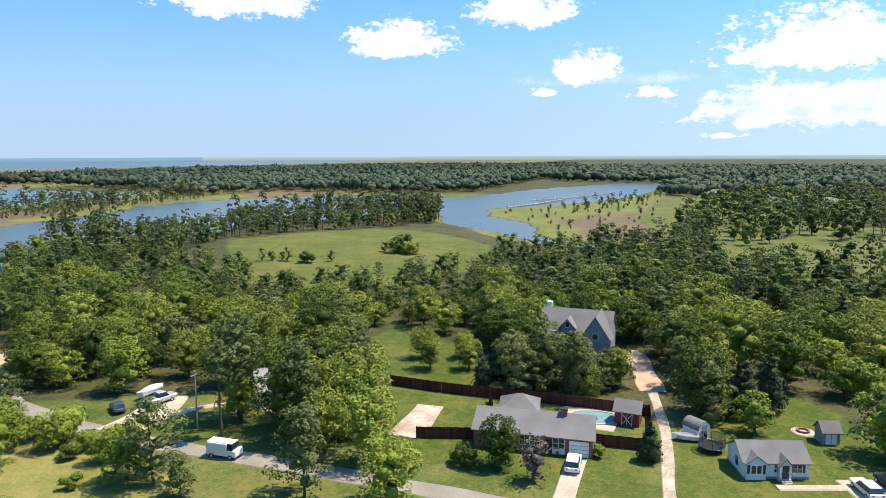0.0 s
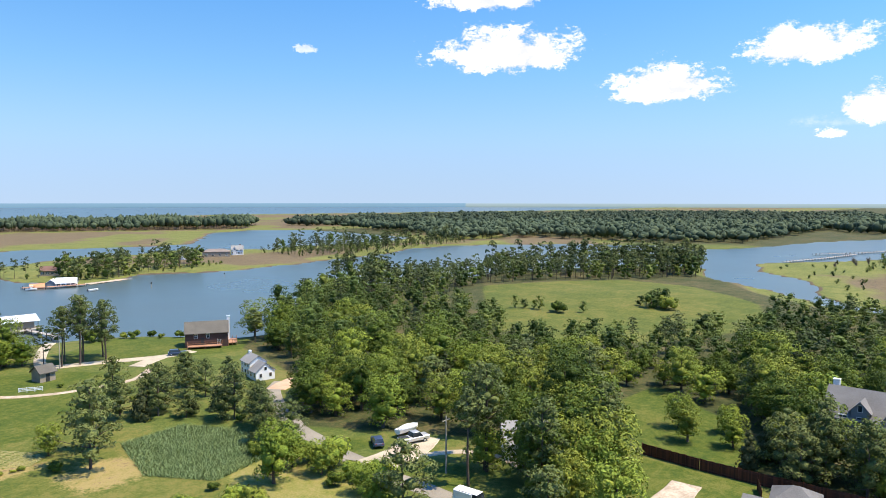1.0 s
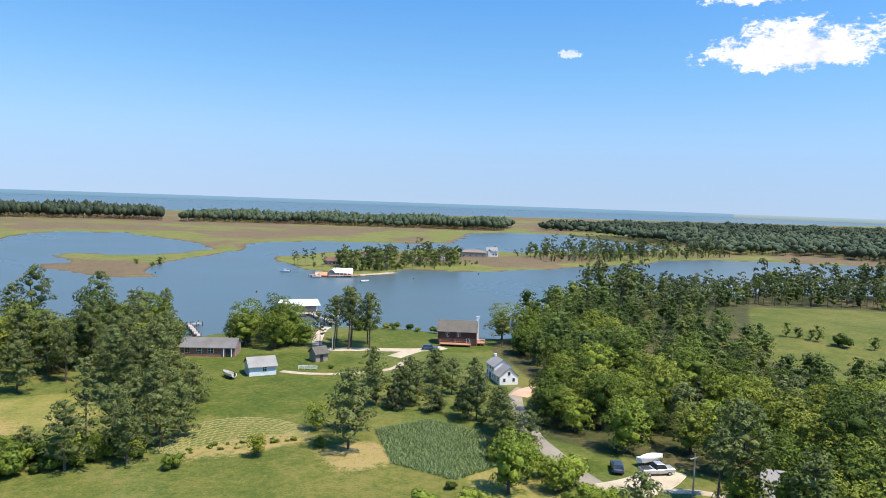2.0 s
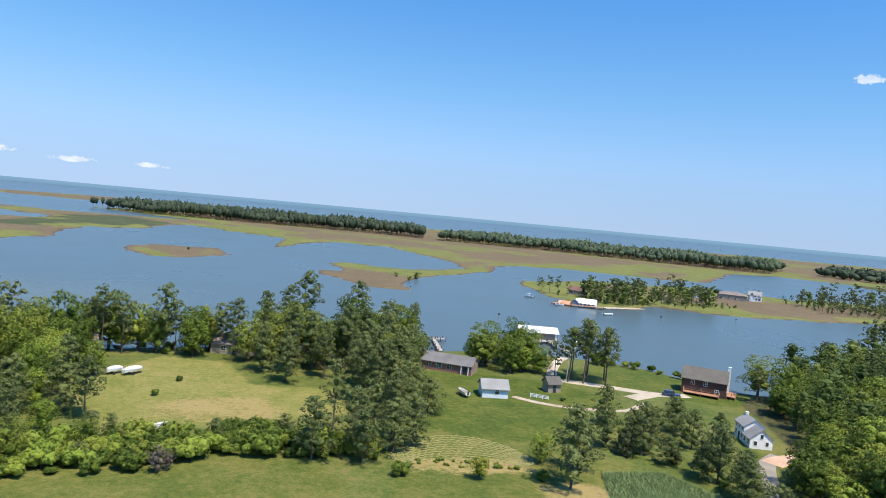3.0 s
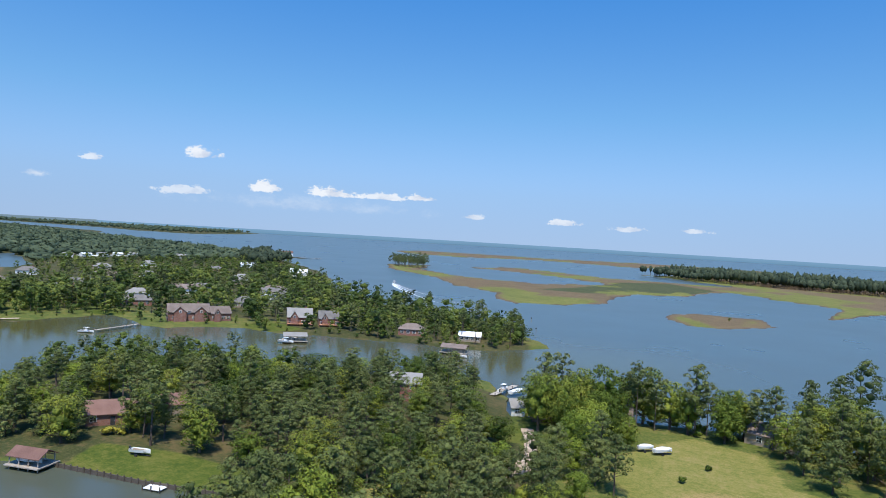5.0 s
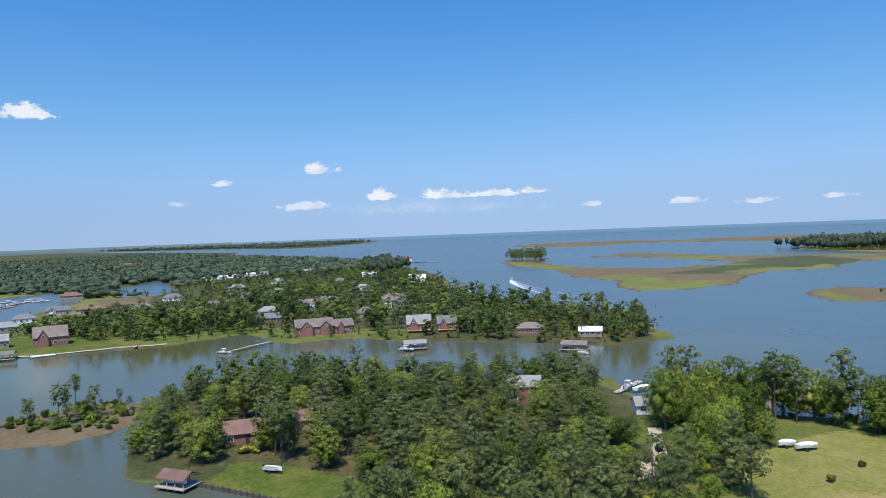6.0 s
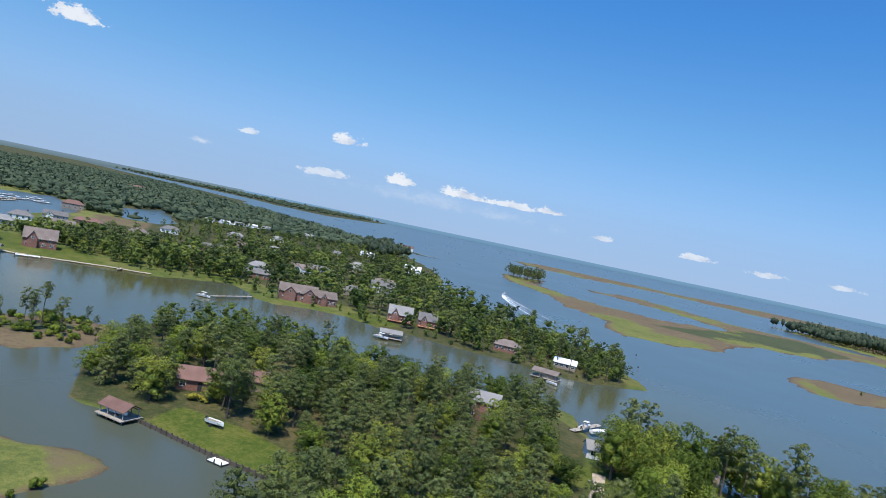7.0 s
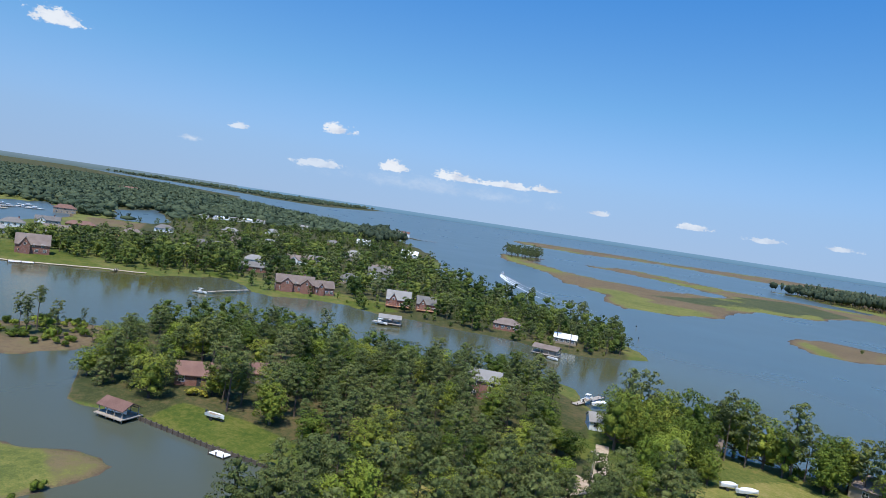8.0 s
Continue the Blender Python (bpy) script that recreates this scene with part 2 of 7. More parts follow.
SILVER = two_scale("silver_car_paint", ((0.3, (0.42, 0.43, 0.44)), (0.7, (0.52, 0.53, 0.54))), 1, 9, 0.3, metal=0.4, bump=0)
NAVY = two_scale("navy_car_paint", ((0.3, (0.03, 0.05, 0.10)), (0.7, (0.05, 0.08, 0.15))), 1, 9, 0.3, bump=0)
POOL_BLUE = two_scale("pool_lining", ((0.3, (0.15, 0.27, 0.27)), (0.7, (0.21, 0.34, 0.33))), 0.6, 3, 0.1, bump=0.1)
FOAM = two_scale("wake_foam", ((0.35, (0.55, 0.60, 0.63)), (0.6, (0.85, 0.87, 0.88))), 0.15, 1.2, 0.8)
SLICK = two_scale("dark_slick", ((0.3, (0.030, 0.050, 0.060)), (0.7, (0.045, 0.068, 0.075))), 0.1, 1.0, 0.3, bump=0.3)
BARN_RED = two_scale("barn_red_boards", ((0.3, (0.16, 0.030, 0.025)), (0.7, (0.26, 0.060, 0.045))), 0.6, 8, 0.75)
YELLOW_LEAF = foliage("yellow_green_leaves", (0.16, 0.18, 0.02), (0.26, 0.28, 0.03), (0.36, 0.36, 0.05), 0.3)
HAY = two_scale("cut_hay", ((0.3, (0.15, 0.15, 0.045)), (0.7, (0.27, 0.235, 0.09))), 0.5, 6, 0.95)
YELLOW = foliage("yellow_shrub", (0.25, 0.23, 0.03), (0.38, 0.34, 0.05), (0.48, 0.42, 0.08), 0.2)


def brick_material():
    m, nt, add, link, b = material("red_brick", 0.85)
    tc = add("ShaderNodeTexCoord")
    br = add("ShaderNodeTexBrick", Scale=4.0)
    br.inputs["Color1"].default_value, br.inputs["Color2"].default_value = (0.25, 0.10, 0.07, 1), (0.36, 0.16, 0.11, 1)
    br.inputs["Mortar"].default_value = (0.40, 0.34, 0.30, 1)
    br.inputs["Mortar Size"].default_value = 0.012
    mp = add("ShaderNodeMapping")
    mp.inputs["Rotation"].default_value = (radians(90), 0, 0)
    link(tc.outputs["Object"], mp.inputs[0]), link(mp.outputs[0], br.inputs["Vector"])
    n = add("ShaderNodeTexNoise", Scale=0.8, Detail=4.0)
    link(tc.outputs["Object"], n.inputs["Vector"])
    mx = add("ShaderNodeMix")
    mx.data_type = "RGBA"
    mx.blend_type = "MULTIPLY"
    mx.inputs["Factor"].default_value = 0.5
    link(br.outputs[0], mx.inputs["A"]), link(n.outputs[0], mx.inputs["B"]), link(mx.outputs["Result"], b.inputs["Base Color"])
    return m


def glass_material():
    m, nt, add, link, b = material("window_glass", 0.08, 0.0, 0.8)
    n = add("ShaderNodeTexNoise", Scale=0.7, Detail=2.0)
    r = ramp_of(add, ((0.3, (0.012, 0.016, 0.02)), (0.7, (0.05, 0.06, 0.07))))
    link(n.outputs[0], r.inputs[0]), link(r.outputs[0], b.inputs["Base Color"])
    return m


def net_material():
    """A fine dark mesh that lets most light through."""
    m, nt, add, link, b = material("safety_net", 0.8)
    b.inputs["Base Color"].default_value = (0.03, 0.03, 0.035, 1)
    clear = add("ShaderNodeBsdfTransparent")
    ms = add("ShaderNodeMixShader", Fac=0.5)
    link(b.outputs[0], ms.inputs[1]), link(clear.outputs[0], ms.inputs[2]), link(ms.outputs[0], nt.nodes["Material Output"].inputs[0])
    return m


NET = net_material()
BRICK, GLASS = brick_material(), glass_material()


def water_material():
    m, nt, add, link, b = material("lagoon_water", 0.12, 0.0, 0.5)
    b.inputs["IOR"].default_value = 1.33
    tc = add("ShaderNodeTexCoord")
    big, mid, small = add("ShaderNodeTexNoise", Scale=0.012, Detail=3.0), add("ShaderNodeTexNoise", Scale=0.45, Detail=3.0), add("ShaderNodeTexNoise", Scale=1.6, Detail=4.0)
    for n in (big, mid, small):
        link(tc.outputs["Object"], n.inputs["Vector"])
    r = ramp_of(add, ((0.3, (0.066, 0.095, 0.098)), (0.7, (0.078, 0.105, 0.105))))
    link(big.outputs[0], r.inputs[0])
    # the sheltered channels are silty, green-brown
    at = add("ShaderNodeAttribute")
    at.attribute_name = "silt"
    mx = add("ShaderNodeMix")
    mx.data_type = "RGBA"
    mx.inputs["B"].default_value = (0.082, 0.074, 0.019, 1)
    link(at.outputs["Fac"], mx.inputs["Factor"]), link(r.outputs[0], mx.inputs["A"]), link(mx.outputs["Result"], b.inputs["Base Color"])
    rr = add("ShaderNodeMapRange")
    link(big.outputs[0], rr.inputs[0])
    rr.inputs[1].default_value, rr.inputs[2].default_value, rr.inputs[3].default_value, rr.inputs[4].default_value = 0.3, 0.7, 0.27, 0.31
    link(math_node(nt, "MULTIPLY", rr.outputs[0], math_node(nt, "SUBTRACT", 1.0, math_node(nt, "MULTIPLY", at.outputs["Fac"], 0.6))), b.inputs["Roughness"])
    h = math_node(nt, "ADD", math_node(nt, "MULTIPLY", mid.outputs[0], 0.5), math_node(nt, "MULTIPLY", small.outputs[0], 0.25))
    calm = math_node(nt, "SUBTRACT", 1.0, math_node(nt, "MULTIPLY", at.outputs["Fac"], 0.75))
    lee = add("ShaderNodeAttribute")
    lee.attribute_name = "ripple"
    bp = add("ShaderNodeBump", Distance=0.7)
    link(math_node(nt, "MULTIPLY", math_node(nt, "MULTIPLY", calm, lee.outputs["Fac"]), 0.06), bp.inputs["Strength"])
    link(h, bp.inputs["Height"]), link(bp.outputs[0], b.inputs["Normal"])
    return m


def ground_material():
    """Lawn, rough grass, marsh, woodland floor and mud, laid out by the land's own attributes."""
    m, nt, add, link, b = material("ground", 0.92, 0.0, 0.2)
    tc = add("ShaderNodeTexCoord")
    n1, n2, n3, n4 = (add("ShaderNodeTexNoise", Scale=s, Detail=5.0, Roughness=0.65) for s in (0.035, 0.16, 0.8, 3.0))
    for n in (n1, n2, n3, n4):
        link(tc.outputs["Object"], n.inputs["Vector"])
    v = math_node(nt, "ADD", math_node(nt, "ADD", math_node(nt, "MULTIPLY", n1.outputs[0], 0.22), math_node(nt, "MULTIPLY", n2.outputs[0], 0.24)),
                  math_node(nt, "ADD", math_node(nt, "MULTIPLY", n3.outputs[0], 0.27), math_node(nt, "MULTIPLY", n4.outputs[0], 0.27)))

    def zone(base, attribute, stops, noise_gain=0.8):
        at = add("ShaderNodeAttribute")
        at.attribute_name = attribute
        r = ramp_of(add, stops)
        link(v, r.inputs[0])
        edge = math_node(nt, "ADD", at.outputs["Fac"], math_node(nt, "MULTIPLY", math_node(nt, "SUBTRACT", v, 0.5), noise_gain))
        s = add("ShaderNodeMapRange")
        s.interpolation_type = "SMOOTHSTEP"
        s.inputs[1].default_value, s.inputs[2].default_value = 0.4, 0.6
        link(edge, s.inputs[0])
        mx = add("ShaderNodeMix")
        mx.data_type = "RGBA"
        link(s.outputs[0], mx.inputs["Factor"]), link(base, mx.inputs["A"]), link(r.outputs[0], mx.inputs["B"])
        return mx.outputs["Result"]

    r0 = ramp_of(add, ((0.44, (0.062, 0.088, 0.016)), (0.5, (0.102, 0.120, 0.024)), (0.56, (0.160, 0.140, 0.042))))
    link(v, r0.inputs[0])
    c = r0.outputs[0]
    c = zone(c, "wood", ((0.44, (0.034, 0.044, 0.012)), (0.5, (0.060, 0.064, 0.020)), (0.56, (0.110, 0.085, 0.036))))
    c = zone(c, "lawn", ((0.43, (0.040, 0.068, 0.008)), (0.5, (0.074, 0.096, 0.012)), (0.57, (0.128, 0.126, 0.026))))
    c = zone(c, "field", ((0.43, (0.058, 0.084, 0.013)), (0.5, (0.100, 0.112, 0.020)), (0.57, (0.160, 0.142, 0.036))))
    c = zone(c, "meadow", ((0.43, (0.125, 0.138, 0.026)), (0.5, (0.190, 0.180, 0.044)), (0.57, (0.255, 0.205, 0.072))))
    c = zone(c, "straw", ((0.44, (0.150, 0.145, 0.036)), (0.48, (0.24, 0.19, 0.062)), (0.55, (0.30, 0.225, 0.085)), (0.60, (0.17, 0.115, 0.06))), 1.5)
    c = zone(c, "marsh", ((0.43, (0.135, 0.110, 0.052)), (0.48, (0.170, 0.122, 0.064)), (0.53, (0.098, 0.070, 0.042)), (0.57, (0.150, 0.122, 0.052))), 0.3)
    c = zone(c, "sedge", ((0.43, (0.040, 0.052, 0.020)), (0.5, (0.062, 0.074, 0.028)), (0.57, (0.098, 0.096, 0.040))), 0.6)
    c = zone(c, "green_marsh", ((0.43, (0.085, 0.105, 0.024)), (0.5, (0.140, 0.150, 0.034)), (0.57, (0.195, 0.180, 0.052))), 0.9)
    c = zone(c, "mud", ((0.44, (0.075, 0.052, 0.032)), (0.56, (0.130, 0.095, 0.056))), 0.7)
    link(c, b.inputs["Base Color"])
    bp = add("ShaderNodeBump", Strength=0.5, Distance=0.15)
    link(n4.outputs[0], bp.inputs["Height"]), link(bp.outputs[0], b.inputs["Normal"])
    return m


WATER, GROUND = water_material(), ground_material()


# ---- the lie of the land: outlines in metres ----
MAINLAND = [(-131, 69), (-147, 60), (-172, 70), (-201, 85), (-228, 114), (-228, 140), (-208, 155), (-185, 161), (-162, 166), (-146, 186), (-132, 202),
            (-119, 206), (-105, 191), (-98, 186), (-78, 186), (-49, 197), (-1, 209), (28, 213), (62, 222), (90, 214), (106, 200), (114, 182), (128, 180),
            (145, 200), (170, 222), (195, 244), (233, 253), (262, 243), (291, 233), (329, 235), (364, 223), (414, 196), (439, 169), (441, 149), (383, 127),
            (366, 103), (341, 78), (315, 58), (303, 45), (290, 19), (296, 0), (900, -60), (4900, -60), (4900, -4900), (-1500, -4900), (-200, -400),
            (-110, -60), (-96, 20), (-84, 56)]
MAINLAND += [(-84, 74), (-92, 83), (-112, 75)]
CREEK_MARSH = [(292, 14), (309, 31), (314, 47), (336, 62), (398, 79), (431, 113), (488, 134), (519, 123), (558, 87), (623, 53), (726, 28), (1000, -10), (1000, -300), (285, -300)]
EAST = [(1000, 60), (918, 99), (851, 128), (796, 152), (700, 172), (640, 185), (608, 207), (640, 260), (600, 330), (540, 385), (500, 411), (448, 409), (366, 379),
        (307, 372), (237, 361), (209, 368), (186, 382), (150, 356), (135, 362), (123, 414), (123, 460), (130, 485), (182, 522), (216, 540), (264, 539), (295, 557),
        (365, 503), (420, 530), (434, 509), (508, 509), (589, 538), (605, 600), (640, 780), (900, 1000), (4900, 900), (4900, -100), (1000, -100)]
FAR_MARSH = [(650, 790), (573, 842), (484, 801), (408, 690), (350, 615), (258, 629), (218, 649), (163, 632), (138, 604), (126, 552), (92, 507), (50, 446), (37, 402),
             (41, 371), (23, 372), (6, 396), (-11, 424), (-15, 450), (6, 473), (-10, 501), (2, 528), (42, 515), (70, 516), (102, 560), (100, 622), (73, 716), (54, 773),
             (0, 794), (-34, 743), (-53, 633), (-66, 643), (-60, 766), (-90, 813)]
FAR_MARSH += [(-140, 830), (-150, 1000), (-420, 1240), (-330, 1500), (100, 1800), (600, 1720), (1200, 1900), (2600, 1650), (4900, 1900), (4900, 700), (1000, 600)]
WEST_MARSH = [(-120, 840), (-200, 900), (-208, 793), (-193, 762), (-243, 698), (-237, 615), (-213, 560), (-232, 500), (-255, 467), (-288, 493), (-320, 550),
              (-390, 580), (-455, 650), (-520, 690), (-600, 731), (-703, 856), (-676, 934), (-590, 800), (-490, 735), (-420, 723), (-368, 737), (-322, 835),
              (-410, 905), (-530, 952), (-628, 962), (-611, 1100), (-508, 1073), (-400, 1010), (-300, 1040), (-160, 1060)]
ISLET = [(-156, 515), (-144, 554), (-113, 557), (-96, 565), (-78, 516), (-97, 466), (-118, 456), (-142, 485)]
OUTER_A = [(-1281, 1560), (-1340, 1800), (-1180, 1900), (-930, 1960), (-760, 2250), (-400, 2300), (-330, 1960), (-600, 1660), (-870, 1690), (-960, 1440), (-1100, 1420)]
PENINSULA = [(-420, -50), (-365, 62), (-353, 89), (-334, 131), (-325, 146), (-326, 177), (-322, 186), (-288, 180), (-275, 184), (-268, 200), (-255, 211), (-239, 215),
             (-228, 220), (-215, 229), (-198, 236), (-180, 245), (-165, 247), (-150, 258), (-136, 286), (-150, 305), (-180, 325), (-225, 335), (-270, 355), (-305, 367),
             (-350, 388), (-398, 408), (-440, 437), (-430, 450), (-498, 512), (-578, 575), (-699, 651), (-800, 700), (-868, 760), (-800, 790), (-880, 800), (-1165, 880), (-1414, 930),
             (-1528, 930), (-1752, 950), (-2300, 1250), (-4900, 1400), (-4900, -2500), (-700, -500)]
REED_ISLET = [(-235, 30), (-226, 66), (-225, 84), (-218, 93), (-206, 87), (-190, 78), (-186, 59), (-196, 46), (-206, 28)]
NEAR_ISLET = [(-142, 22), (-131, 42), (-124, 47), (-119, 54), (-111, 57), (-106.5, 52), (-105, 44), (-103, 36), (-99, 24), (-112, 12)]
FAR_SHORE = [(-4900, 1500), (-3100, 1700), (-2700, 1600), (-2500, 1750), (-3000, 2400), (-4200, 3600), (-4900, 3900)]
MARINA = [(-700, 118), (-775, 172), (-805, 225), (-730, 218), (-640, 198), (-588, 160), (-505, 102), (-520, 30), (-700, 45)]
POND = [(-805, 296), (-875, 372), (-690, 308), (-640, 268), (-672, 250)]
LANDS = (MAINLAND, CREEK_MARSH, EAST, FAR_MARSH, WEST_MARSH, ISLET, OUTER_A, PENINSULA, REED_ISLET, NEAR_ISLET, FAR_SHORE)
POOLS = (MARINA, POND)


def signed(poly, x, y):
    """Distance to an outline, positive inside it."""
    x, y = np.asarray(x, float), np.asarray(y, float)
    best, inside = np.full(x.shape, 1e12), np.zeros(x.shape, bool)
    for (ax, ay), (bx, by) in zip(poly, poly[1:] + poly[:1]):
        ex, ey = bx - ax, by - ay
        t = np.clip(((x - ax) * ex + (y - ay) * ey) / (ex * ex + ey * ey + 1e-9), 0, 1)
        best = np.minimum(best, (x - ax - t * ex) ** 2 + (y - ay - t * ey) ** 2)
        cross = ((ay > y) != (by > y)) & (x < ex * (y - ay) / (ey if ey else 1e-9) + ax)
        inside ^= cross
    d = np.sqrt(best)
    return np.where(inside, d, -d)


def wave(x, y, s):
    """A cheap smooth noise between about -1 and 1, at a scale of s metres."""
    x, y = x / s, y / s
    return (np.sin(1.7 * x + 2.3 * np.sin(0.9 * y + 0.4)) + np.sin(2.1 * y - 1.9 * np.sin(1.3 * x + 1.1)) + 0.6 * np.sin(3.7 * x + 2.9 * y + np.sin(2.3 * x - 1.7 * y))) / 2.6


def land(x, y):
    """How far inside the shore, in metres; the shore wanders a little."""
    x, y = np.asarray(x, float), np.asarray(y, float)
    far = np.clip(np.hypot(x, y) / 400, 0.25, 4)
    px, py = x + far * (2.5 * wave(x, y, 17) + 0.8 * wave(y, x, 5)), y + far * (2.5 * wave(y + 40, x, 19) + 0.8 * wave(x + 9, y, 4))
    d = np.full(x.shape, -1e9)
    for p in LANDS:
        d = np.maximum(d, signed(p, px, py))
    for p in POOLS:
        d = np.minimum(d, -signed(p, px, py))
    return d


HILL = [(263, 195), (311, 172), (330, 151), (318, 112), (280, 72), (234, 56), (202, 68), (184, 80), (170, 94), (176, 122), (208, 152)]
MARSH_ZONES = ([(280, 40), (330, 90), (420, 140), (640, 180), (1000, 60), (1000, -40), (620, 10), (430, 20), (330, -10)], FAR_MARSH, WEST_MARSH, ISLET, OUTER_A, REED_ISLET, NEAR_ISLET,
               [(100, 340), (700, 300), (700, 560), (560, 640), (380, 640), (100, 560)], [(-640, 90), (-560, 230), (-780, 330), (-900, 200), (-800, 90)])
LAWNS = ([(-131, 69.5), (-112, 75.5), (-94, 83.5), (-100, 91), (-122, 87), (-137, 80)], [(104, 44), (126, 58), (143, 57), (128, 36), (114, 24), (103, 25)], [(100, 42), (100, 22), (76, 22), (73, 24), (76, 40), (88, 42)], [(74, 22), (86, 20), (86, -3), (72, -3)],
         [(74, -6), (94, -7), (108, -12), (120, -22), (110, -31), (92, -34), (74, -36)], [(70, 57), (70, 69), (77, 67), (79, 60), (74, 54)],
         [(14, 140), (22, 180), (40, 182), (60, 176), (72, 160), (62, 142), (50, 128), (30, 122), (14, 126)], [(60, 182), (86, 208), (112, 196), (120, 178), (104, 160), (74, 172)],
         [(-52, 90), (-34, 104), (-8, 118), (-2, 100), (-30, 78)], [(83, 118), (82, 128), (88, 130), (89, 120)],
         [(-336, 178), (-320, 188), (-318, 196), (-336, 196)], [(-262, 208), (-238, 217), (-236, 232), (-262, 232)], [(-440, 66), (-366, 80), (-340, 130), (-380, 130), (-440, 90)],
         [(-90, 150), (-76, 168), (-64, 160), (-76, 142)], [(71, 79), (73, 86), (77, 84), (78, 79)])
FIELDS = (HILL, [(-62, 84), (-40, 106), (-8, 120), (4, 104), (-4, 84), (-34, 70)], [(-50, 136), (-52, 160), (-44, 182), (-26, 178), (-18, 158), (2, 160), (4, 140), (-20, 128), (-38, 122)], [(238, -22), (300, -20), (350, -70), (340, -120), (240, -85), (226, -50)],
          [(10, 100), (14, 138), (30, 126), (48, 128), (56, 110), (52, 84), (30, 70), (6, 80)])
MEADOWS = ([(-50, 136), (-52, 160), (-44, 182), (-26, 178), (-18, 158), (2, 160), (4, 140), (-20, 128), (-38, 122)], [(48, 50), (52, 92), (63, 92), (65, 74), (60, 52)],
           [(-84, 92), (-76, 108), (-62, 106), (-62, 92), (-72, 84)])
STRAW = ([(13, 110.5), (15, 116), (24, 117), (33, 116), (36, 112), (24, 109.5)], [(34, 104), (40, 108), (48, 104), (46, 96), (36, 96)], [(-36, 134), (-30, 146), (-14, 148), (-8, 138), (-24, 130)])
WOODS = ([(72, 100), (96, 124), (110, 176), (146, 204), (232, 250), (330, 232), (420, 160), (380, 128), (290, 10), (330, -100), (700, -150), (700, -800), (200, -700), (120, -60), (100, -40), (104, -10), (100, 8), (104, 24), (102, 46), (92, 64)],
         [(-230, 118), (-205, 84), (-172, 69), (-148, 60), (-100, 92), (-78, 78), (-60, 84), (-52, 120), (-74, 146), (-100, 186), (-140, 198), (-190, 160)],
         [(-262, 216), (-239, 216), (-198, 236), (-165, 247), (-146, 260), (-138, 286), (-160, 284), (-200, 266), (-250, 250)],
         [(-350, 200), (-300, 214), (-250, 248), (-200, 262), (-160, 280), (-300, 376), (-480, 436), (-700, 620), (-760, 400), (-560, 190), (-440, 150)])


def zone_mask(zones, x, y, soft):
    d = np.full(np.shape(x), -1e9)
    for z in zones:
        d = np.maximum(d, signed(z, x, y))
    return np.clip(0.5 + d / (2 * soft), 0, 1)


def height(x, y):
    x, y = np.asarray(x, float), np.asarray(y, float)
    d = land(x, y)
    bank = np.where(d > 0, 1.1 * (1 - np.exp(-np.maximum(d, 0) / 5)), np.maximum(-1.6, d * 0.35))
    marsh = zone_mask(MARSH_ZONES, x, y, 8)
    bank = np.where(d > 0, bank * (1 - 0.55 * marsh), bank)
    inland = np.clip(d / 25, 0, 1) * (1 - marsh)
    return bank + inland * (0.25 * wave(x, y, 40) + 3.0 * np.exp(-(((x - 262) / 55) ** 2 + ((y - 118) / 55) ** 2)))


def sheet(name, headings, rings, zfun):
    """One sheet round the origin that reaches the horizon: spokes at the headings (radians), rings at their radii."""
    a, r = np.meshgrid(headings, rings)
    x, y = np.append(0.0, (-np.sin(a) * r).ravel()), np.append(0.0, (np.cos(a) * r).ravel())
    n, m = len(headings), len(rings)
    i = (np.arange(m - 1)[:, None] * n + np.arange(n)[None, :]).ravel() + 1
    j = (np.arange(m - 1)[:, None] * n + (np.arange(n)[None, :] + 1) % n).ravel() + 1
    f = np.stack([j, i, i + n, j + n], 1).tolist() + [[0, 1 + k, 1 + (k + 1) % n] for k in range(n)]
    me = bpy.data.meshes.new(name)
    me.from_pydata(np.stack([x, y, zfun(x, y)], 1), [], f)
    me.polygons.foreach_set("use_smooth", np.ones(len(f), bool))
    bm = bmesh.new()
    bm.from_mesh(me)
    bmesh.ops.recalc_face_normals(bm, faces=bm.faces)
    if sum(p.normal.z for p in bm.faces) < 0:
        bmesh.ops.reverse_faces(bm, faces=bm.faces)
    bm.to_mesh(me), bm.free()
    return new(name, me), x, y


def attribute(ob, name, values):
    ob.data.attributes.new(name, "FLOAT", "POINT").data.foreach_set("value", np.asarray(values, np.float32))


SPOKES = np.radians(np.concatenate([np.linspace(-104, 80, 640), np.linspace(83, 253, 45)]))
RINGS = 14.0 * (4900 / 14.0) ** np.linspace(0, 1, 205)
ground, vx, vy = sheet("ground", SPOKES, RINGS, height)
shore = land(vx, vy)
attribute(ground, "wood", np.maximum(zone_mask(WOODS, vx, vy, 4), np.clip((np.hypot(vx, vy) - 600) / 200, 0, 1)))
attribute(ground, "lawn", zone_mask(LAWNS, vx, vy, 3))
attribute(ground, "field", zone_mask(FIELDS, vx, vy, 5))
attribute(ground, "meadow", zone_mask(MEADOWS, vx, vy, 4))
attribute(ground, "straw", zone_mask(STRAW, vx, vy, 6))
marshy = zone_mask(MARSH_ZONES, vx, vy, 10)
attribute(ground, "marsh", marshy)
GREENER = ([(300, 40), (420, 110), (640, 170), (900, 60), (900, -60), (430, -20)], NEAR_ISLET, [(-300, 500), (-256, 466), (-230, 500), (-240, 560), (-300, 560)])
